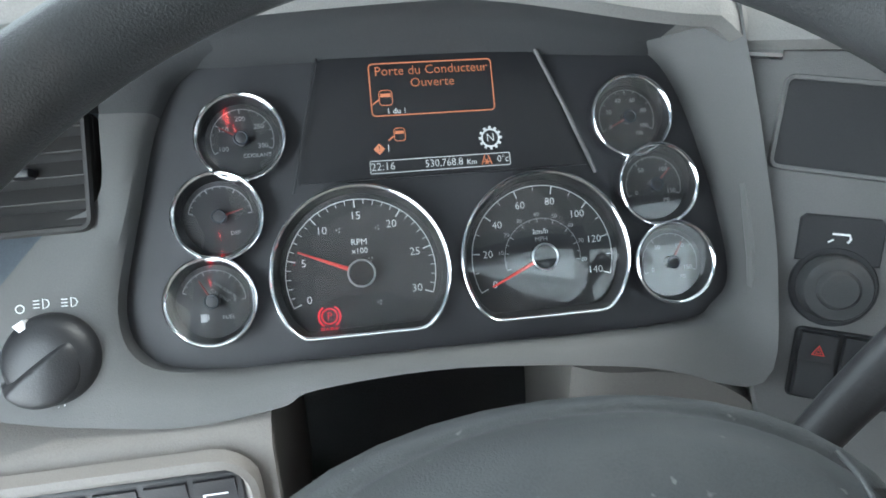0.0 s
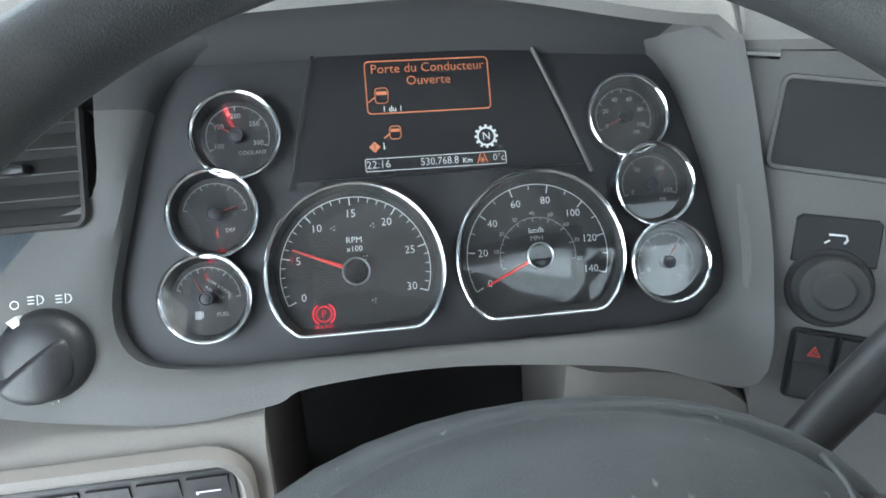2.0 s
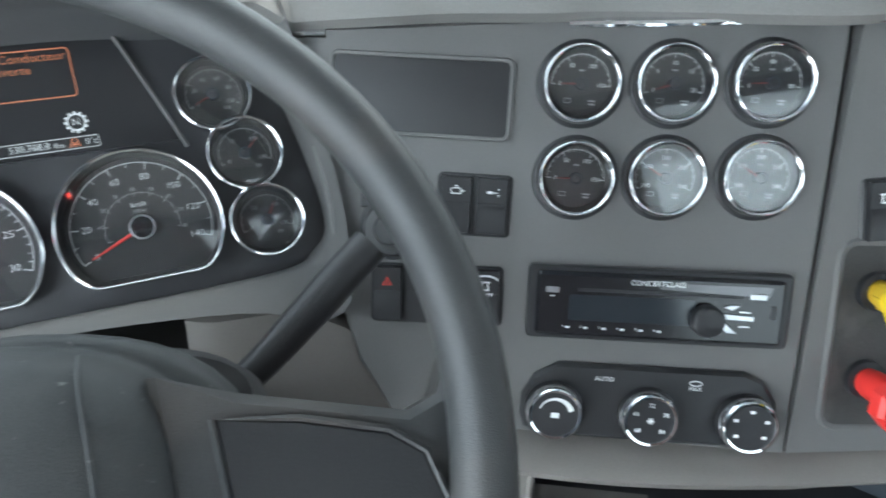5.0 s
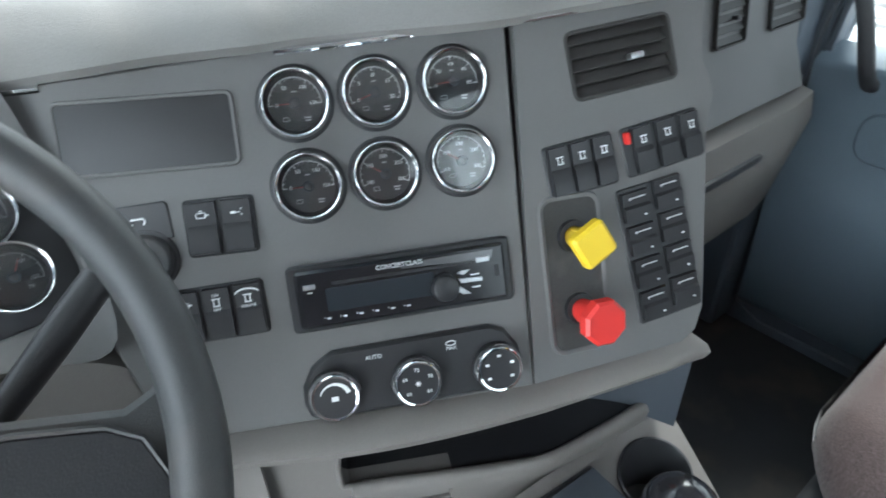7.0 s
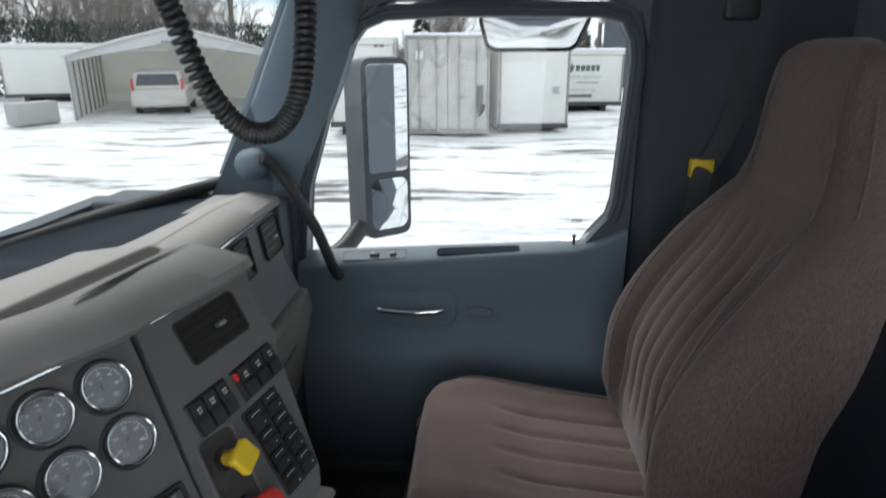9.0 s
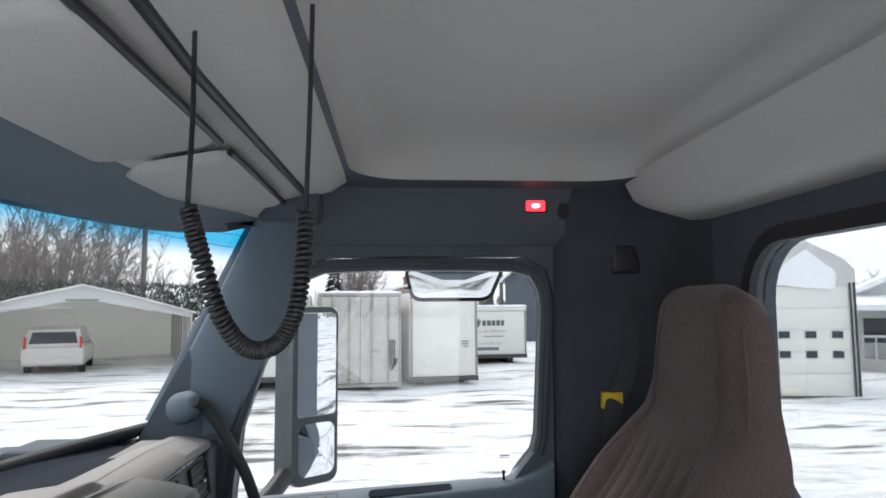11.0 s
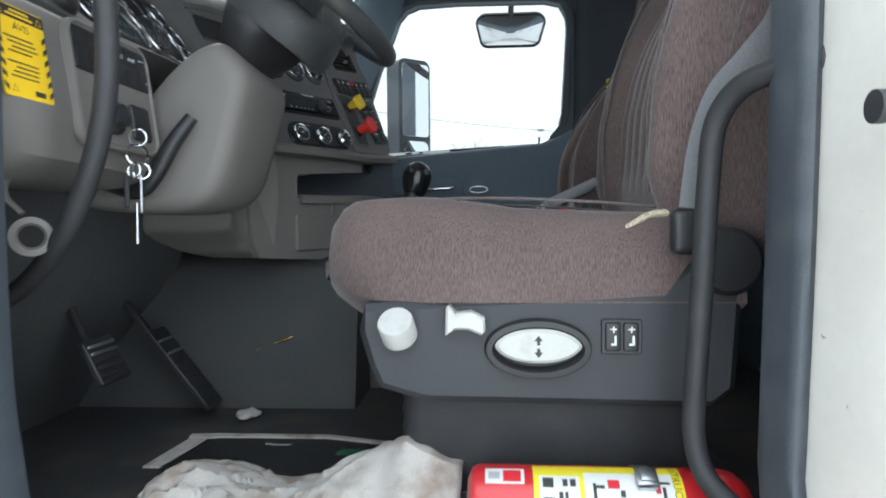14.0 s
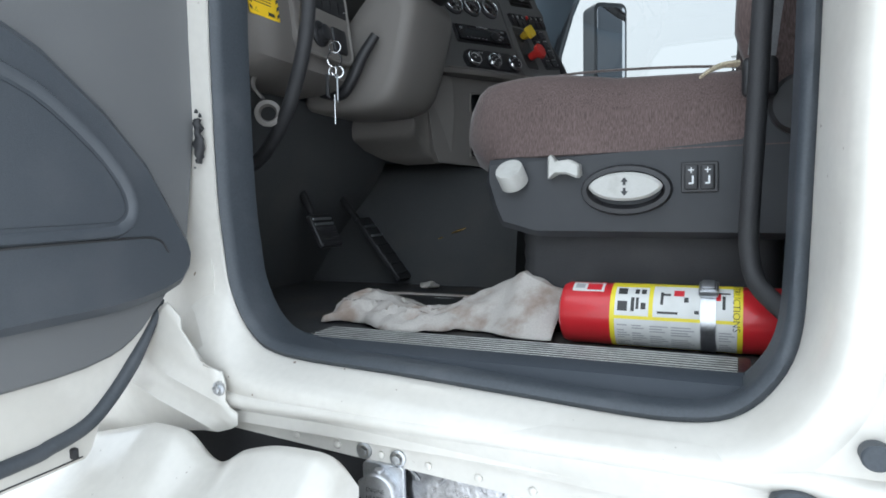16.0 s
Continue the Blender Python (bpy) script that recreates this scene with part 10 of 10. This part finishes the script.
ring_prism(bm, rim, inner, 0, 0.06, m=Matrix(((1, 0, 0, 0), (0, 0, 1, 0), (0, 1, 0, 0), (0, 0, 0, 1))))
bmesh.ops.recalc_face_normals(bm, faces=bm.faces)
part("front_wall", bm, TARP, gar, smooth=None)
for i in range(5):
    bm = bmesh.new()
    box(bm, 0.27, W - 0.2, 0.02, 0.055, 0.58 * i + 0.01, 0.58 * (i + 1), 0.006)
    part("door_panel", bm, BOXWHITE, gar)
for z in (0.98, 1.50):
    for k in range(3):
        x = 0.42 + k * 0.68
        bm = bmesh.new()
        box(bm, x, x + 0.34, 0.005, 0.03, z, z + 0.24, 0.008)
        wdw = part("door_window", bm, CLAP, gar)
        bm = bmesh.new()
        box(bm, x + 0.03, x + 0.31, 0.0, 0.01, z + 0.03, z + 0.21)
        part("pane", bm, SHADEGLASS, wdw)
bm = bmesh.new()
prism(bm, [(0.3, 3.0), (W * 0.45, 2.86), (W - 0.55, 2.82), (W - 0.5, 3.3), (W / 2, P1 - 0.25), (0.45, 3.35)], -0.03, 0.0, m=Matrix(((1, 0, 0, 0), (0, 0, 1, 0), (0, 1, 0, 0), (0, 0, 0, 1))))
bmesh.ops.recalc_face_normals(bm, faces=bm.faces)
part("torn_flap", bm, CLEANSNOW, gar, "loose fabric flap over the door", smooth=None)
for x in (W - 0.16, W - 0.05):
    bm = bmesh.new()
    tube(bm, [(x, -0.02, 0), (x, -0.02, 3.0)], 0.03, 8)
    part("post", bm, DARKSTEEL, gar)
snow_cap(gar, 0.4, W - 0.4, 0.5, 9, E1 + 0.42, 0.1)


# ---- houses farther off ----
def gable_house(name, m, w, d, eave, peak, wall, label, category, windows=(), boards=0):
    h = thing(name, m, label, category)
    bm = bmesh.new()
    loft(bm, [[Vector((x, y, z)) for x, z in ((0, 0), (w, 0), (w, eave), (w / 2, peak), (0, eave))] for y in (0, d)])
    part("wall", bm, wall, h, smooth=None)
    for s in (0, 1):
        bm = bmesh.new()
        a, b = (-0.35, w / 2) if s == 0 else (w + 0.35, w / 2)
        sl = (peak - eave) / (w / 2)
        za = eave - 0.35 * sl
        loft(bm, [[Vector(p) for p in ((a, y, za + 0.02), (b, y, peak + 0.02), (b, y, peak + 0.22), (a, y, za + 0.22))] for y in (-0.4, d + 0.4)])
        part("roof", bm, CLEANSNOW, h, "roof slope under snow")
    for i in range(boards):
        x = w * (i + 0.5) / boards
        bm = bmesh.new()
        top = eave + (peak - eave) * (1 - abs(x - w / 2) / (w / 2)) - 0.05
        box(bm, x - 0.03, x + 0.03, -0.05, 0.0, 0, top)
        part("batten", bm, wall, h)
    for x0, x1, z0, z1 in windows:
        bm = bmesh.new()
        box(bm, x0 - 0.08, x1 + 0.08, -0.06, 0.02, z0 - 0.08, z1 + 0.08)
        wi = part("window", bm, CLAP, h)
        bm = bmesh.new()
        box(bm, x0, x1, -0.07, -0.05, z0, z1)
        part("pane", bm, SHADEGLASS, wi)
    return h


M, W = yard(43.0, -8.2, 40.0, -19.0)
gable_house("metal_building", M, W, 16, 4.3, 8.6, SIDING, "dark blue metal-sided building with a snowy gable", "building", boards=26)
M, W = yard(60, 3.0, 60, -7.5)
hs = gable_house("brick_house", M, 10.5, 8, 3.2, 4.4, BRICKRED, "distant brick house with snow on its roof", "house", windows=((2, 3, 1, 2.4), (6, 7, 1, 2.4)))
bm = bmesh.new()
box(bm, 4.5, 5.6, 0.3, 1.4, 4.0, 5.1)
lt = part("cupola", bm, BRICKRED, hs)
bm = bmesh.new()
loft(bm, [[Vector(p) for p in ((4.35, 0.15, 5.1), (5.75, 0.15, 5.1), (5.75, 1.55, 5.1), (4.35, 1.55, 5.1))], [Vector(p) for p in ((5.03, 0.83, 5.75), (5.07, 0.83, 5.75), (5.07, 0.87, 5.75), (5.03, 0.87, 5.75))]])
part("spire", bm, BRICKRED, lt, smooth=None)
M, W = yard(22.6, -17.0, 19.0, -22.5)
hs = gable_house("porch_house", M, W, 8, 2.4, 3.9, CLAP, "pale clapboard house with a railed porch", "house", windows=((1.0, 1.9, 1.0, 1.9), (3.6, 4.6, 1.0, 1.9)))
for i in range(16):
    bm = bmesh.new()
    box(bm, i * 0.4, i * 0.4 + 0.05, -1.5, -1.44, 0.5, 1.25)
    part("baluster", bm, CLAP, hs)
bm = bmesh.new()
box(bm, -0.1, 6.4, -1.53, -1.40, 1.25, 1.33)
part("rail", bm, CLAP, hs)
bm = bmesh.new()
box(bm, -0.1, 6.4, -1.55, 0.0, 0.0, 0.5)
part("porch_deck", bm, CONCRETE, hs)
for x in (0.0, 3.1, 6.2):
    bm = bmesh.new()
    box(bm, x, x + 0.1, -1.52, -1.42, 0.5, 2.3)
    part("porch_post", bm, CLAP, hs)
bm = bmesh.new()
loft(bm, [[Vector(p) for p in ((-0.2, -1.8, 2.2), (-0.2, 0.0, 2.6), (-0.2, 0.0, 2.75), (-0.2, -1.8, 2.4))], [Vector(p) for p in ((6.5, -1.8, 2.2), (6.5, 0.0, 2.6), (6.5, 0.0, 2.75), (6.5, -1.8, 2.4))]])
part("porch_roof", bm, CLEANSNOW, hs, "porch roof under snow", smooth=None)


# ---- bare winter trees ----
def bare_tree(name, x, y, height, seed, spread=0.55, label="bare winter tree with fine grey-brown twigs", z=GZ, dense=4):
    r = random.Random(seed)
    t = thing(name, Matrix.Translation((x, y, z)), label, "tree", "bare trees")
    trunk, crown = bmesh.new(), bmesh.new()

    def limb(bm, p, d, length, rad, n, sides, rise):
        """One tapering limb that bends gently upwards; gives back its points and end direction."""
        pts, q, dd = [p.copy()], p.copy(), d.copy()
        for i in range(n):
            dd = (dd + Vector((r.uniform(-1, 1), r.uniform(-1, 1), r.uniform(-0.2, 0.8) * rise)) * 0.13).normalized()
            q = q + dd * (length / n)
            pts.append(q.copy())
        tube(bm, pts, lambda s: rad * (1 - 0.75 * s), sides)
        return pts, dd

    def side(d, spread_):
        a = r.uniform(0, 2 * math.pi)
        u = d.orthogonal().normalized()
        return (d + (u * math.cos(a) + d.cross(u) * math.sin(a)) * spread_).normalized()

    foot, top = limb(trunk, Vector((0, 0, -0.1)), Vector((0, 0, 1)), height * 0.16, height * 0.011, 3, 7, 1.0)
    stems = 7
    for k in range(stems):
        a = 2 * math.pi * (k + r.uniform(-0.3, 0.3)) / stems
        lean = r.uniform(0.16, 0.62) * spread * 1.5
        L = height * r.uniform(0.62, 0.86) * (1 - 0.25 * lean)
        pts, d = limb(crown, foot[r.choice((1, 2, 3))], Vector((math.cos(a) * lean, math.sin(a) * lean, 1)).normalized(), L, height * 0.0052, 8, 5, 1.0)
        for i in range(1, len(pts)):
            here = (pts[i] - pts[i - 1]).normalized()
            for j in range(3):
                bl = L * (0.42 - 0.034 * i) * r.uniform(0.7, 1.15)
                bp, bd = limb(crown, pts[i - 1].lerp(pts[i], r.random()), side(here, r.uniform(0.5, 0.95)), bl, height * 0.0018 + 0.004, 4, 3, 0.8)
                for m in range(1, len(bp)):
                    hb = (bp[m] - bp[m - 1]).normalized()
                    for w in range(3):
                        tl = bl * r.uniform(0.22, 0.46)
                        tp, td = limb(crown, bp[m - 1].lerp(bp[m], r.random()), side(hb, r.uniform(0.4, 0.8)), tl, 0.012, 2, 3, 0.7)
                        for v in range(dense - 3):
                            limb(crown, tp[r.choice((0, 1))].lerp(tp[-1], r.random()), side(td, 0.6), tl * 0.5, 0.009, 1, 3, 0.5)
    part("trunk", trunk, BARK, t)
    part("crown", crown, BARK, t, smooth=None)
    return t


protos = [bare_tree("bare_tree", 40.5, 19.5, 12.8, 3, 0.72, dense=4), bare_tree("bare_tree", 37.5, 24.5, 13.4, 5, 0.72, dense=4), bare_tree("bare_tree", 66.0, 2.4, 12.0, 8, 0.85, dense=5)]
spots = [(67.0, 3.9, 0.88, 2), (36, 28, 0.92, 0), (43, 16.5, 0.70, 1), (39, 21.8, 0.95, 2), (34, 31, 1.12, 2), (45, 23, 0.92, 0), (31, 34, 0.98, 1), (27, 37, 1.05, 2), (47, 27, 0.96, 1),
         (64, -6.5, 0.45, 0), (68, -9.5, 0.5, 1), (60, -34, 0.45, 2), (48, -36, 0.4, 0), (44, -40, 0.4, 1), (72, 8, 0.4, 1), (44, 19, 0.98, 2), (41, 25.5, 0.85, 1), (24, 40, 0.9, 0), (40, -33, 0.49, 2), (46, 14.2, 0.55, 0)]
for i, (x, y, s, k) in enumerate(spots):
    copy_thing(protos[k], Matrix.Translation((x, y, GZ)) @ Matrix.Rotation(1.7 * i, 4, "Z") @ Matrix.Diagonal((s, s, s, 1)))


def spruce(x, y, h, seed):
    r = random.Random(seed)
    t = thing("spruce_tree", Matrix.Translation((x, y, GZ)), "narrow dark green spruce with drooping boughs", "tree")
    bm = bmesh.new()
    tube(bm, [(0, 0, 0), (0, 0, h)], lambda s: 0.15 * (1 - s) + 0.01, 6)
    part("trunk", bm, BARK, t)
    bm = bmesh.new()
    for i in range(240):
        s = r.random() ** 1.3
        z = h * (0.10 + 0.9 * s)
        L = h * 0.24 * (1 - s) + 0.12
        a = r.uniform(0, 6.28)
        d = Vector((math.cos(a), math.sin(a), 0))
        n = Vector((-d.y, d.x, 0))
        p0 = Vector((0, 0, z))
        p1 = p0 + d * L * 0.55 + Vector((0, 0, -0.05 * L))
        p2 = p0 + d * L * r.uniform(0.85, 1.15) + Vector((0, 0, -0.35 * L))
        vs = [bm.verts.new(q) for q in (p0, p1 + n * L * 0.2, p2, p1 - n * L * 0.2)]
        lo = bm.verts.new(p1 + Vector((0, 0, -0.25 * L)))
        bm.faces.new((vs[0], vs[1], vs[2], vs[3]))
        bm.faces.new((vs[0], vs[1], lo))
        bm.faces.new((vs[2], vs[3], lo))
    part("crown", bm, NEEDLES, t, smooth=None)


spruce(66.5, 5.6, 8.2, 2)
spruce(70, -11, 6.0, 4)
spruce(40, 27, 5.0, 6)

# hedge and far woods
bm = bmesh.new()
r = random.Random(11)
for i in range(14000):
    s = r.random()
    x, y = 45.5 - 26 * s, 12 + 32 * s
    x, y = x + r.uniform(-1.2, 1.2), y + r.uniform(-1.2, 1.2)
    z = GZ + r.random() ** 0.8 * 4.0
    a, l = r.uniform(0, 6.28), r.uniform(0.15, 0.35)
    d = Vector((math.cos(a) * 0.9, math.sin(a) * 0.5, 0.9)) * l
    p = Vector((x, y, z))
    n = Vector((-d.y, d.x, 0)).normalized() * 0.08
    bm.faces.new([bm.verts.new(q) for q in (p - n, p + n, p + d)])
tagged(mesh_ob("hedge_twigs", bm, NEEDLES), "dark evergreen hedge behind the shelter", "hedge", kind="stuff")
bm = bmesh.new()
for i in range(9000):
    a = r.uniform(0, 2 * math.pi)
    R = r.uniform(115, 150)
    x, y = R * math.sin(a), R * math.cos(a)
    top = 2.2 + 1.6 * math.sin(a * 7) * math.sin(a * 17 + 1) + r.random() * 1.2
    z = GZ + r.random() * top
    l = r.uniform(0.8, 2.0)
    d = Vector((r.uniform(-0.5, 0.5), r.uniform(-0.5, 0.5), 0.9)) * l
    t_ = Vector((math.cos(a), -math.sin(a), 0)) * 0.3
    p = Vector((x, y, z))
    bm.faces.new([bm.verts.new(q) for q in (p - t_, p + t_, p + d)])
tagged(mesh_ob("far_woods", bm, BARK), "distant leafless woods along the horizon", "woods", kind="stuff")


# ---- utility poles and wires ----
def utility_pole(x, y, h, arms):
    t = thing("utility_pole", Matrix.Translation((x, y, GZ)), "weathered wooden utility pole with crossarm", "pole", "utility poles")
    bm = bmesh.new()
    tube(bm, [(0, 0, 0), (0, 0, h)], lambda s: 0.20 - 0.05 * s, 10)
    part("pole", bm, TIMBER, t)
    for z in arms:
        bm = bmesh.new()
        box(bm, -0.06, 0.06, -0.46, 0.46, z - 0.05, z + 0.05)
        arm = part("crossarm", bm, TIMBER, t)
        for y2 in (-0.38, 0.0, 0.38):
            bm = bmesh.new()
            lathe(bm, [(0, 0.06), (0.05, 0.06), (0.06, 0.14), (0.03, 0.24), (0, 0.26)], 8, Matrix.Translation((0, y2, z)))
            part("insulator", bm, CONCRETE, arm)
    return t


utility_pole(43.7, 16.2, 11.6, (11.35, 11.0))
utility_pole(58.5, -10.6, 9.9, (9.65,))
for k, (a, b, sag) in enumerate((((43.7, 16.2, 10.0), (58.5, -10.6, 8.5), 0.5), ((43.7, 16.2, 7.3), (58.5, -10.6, 6.0), 0.6), ((43.7, 17.0, 10.0), (20, 62, 10.5), 0.8),
                                 ((43.7, 16.2, 6.6), (58.5, -10.6, 4.6), 0.8), ((58.5, -10.6, 8.5), (75, -44, 9.5), 0.8), ((58.5, -10.6, 6.0), (41, -12.0, 4.9), 0.2))):
    A, B = Vector(a), Vector(b)
    bm = bmesh.new()
    tube(bm, [A.lerp(B, i / 16) - Vector((0, 0, sag * 4 * (i / 16) * (1 - i / 16))) for i in range(17)], 0.022, 5)
    tagged(mesh_ob("overhead_wire", bm, RUBBER), "thin black overhead wire between poles", "wire", "overhead wires")
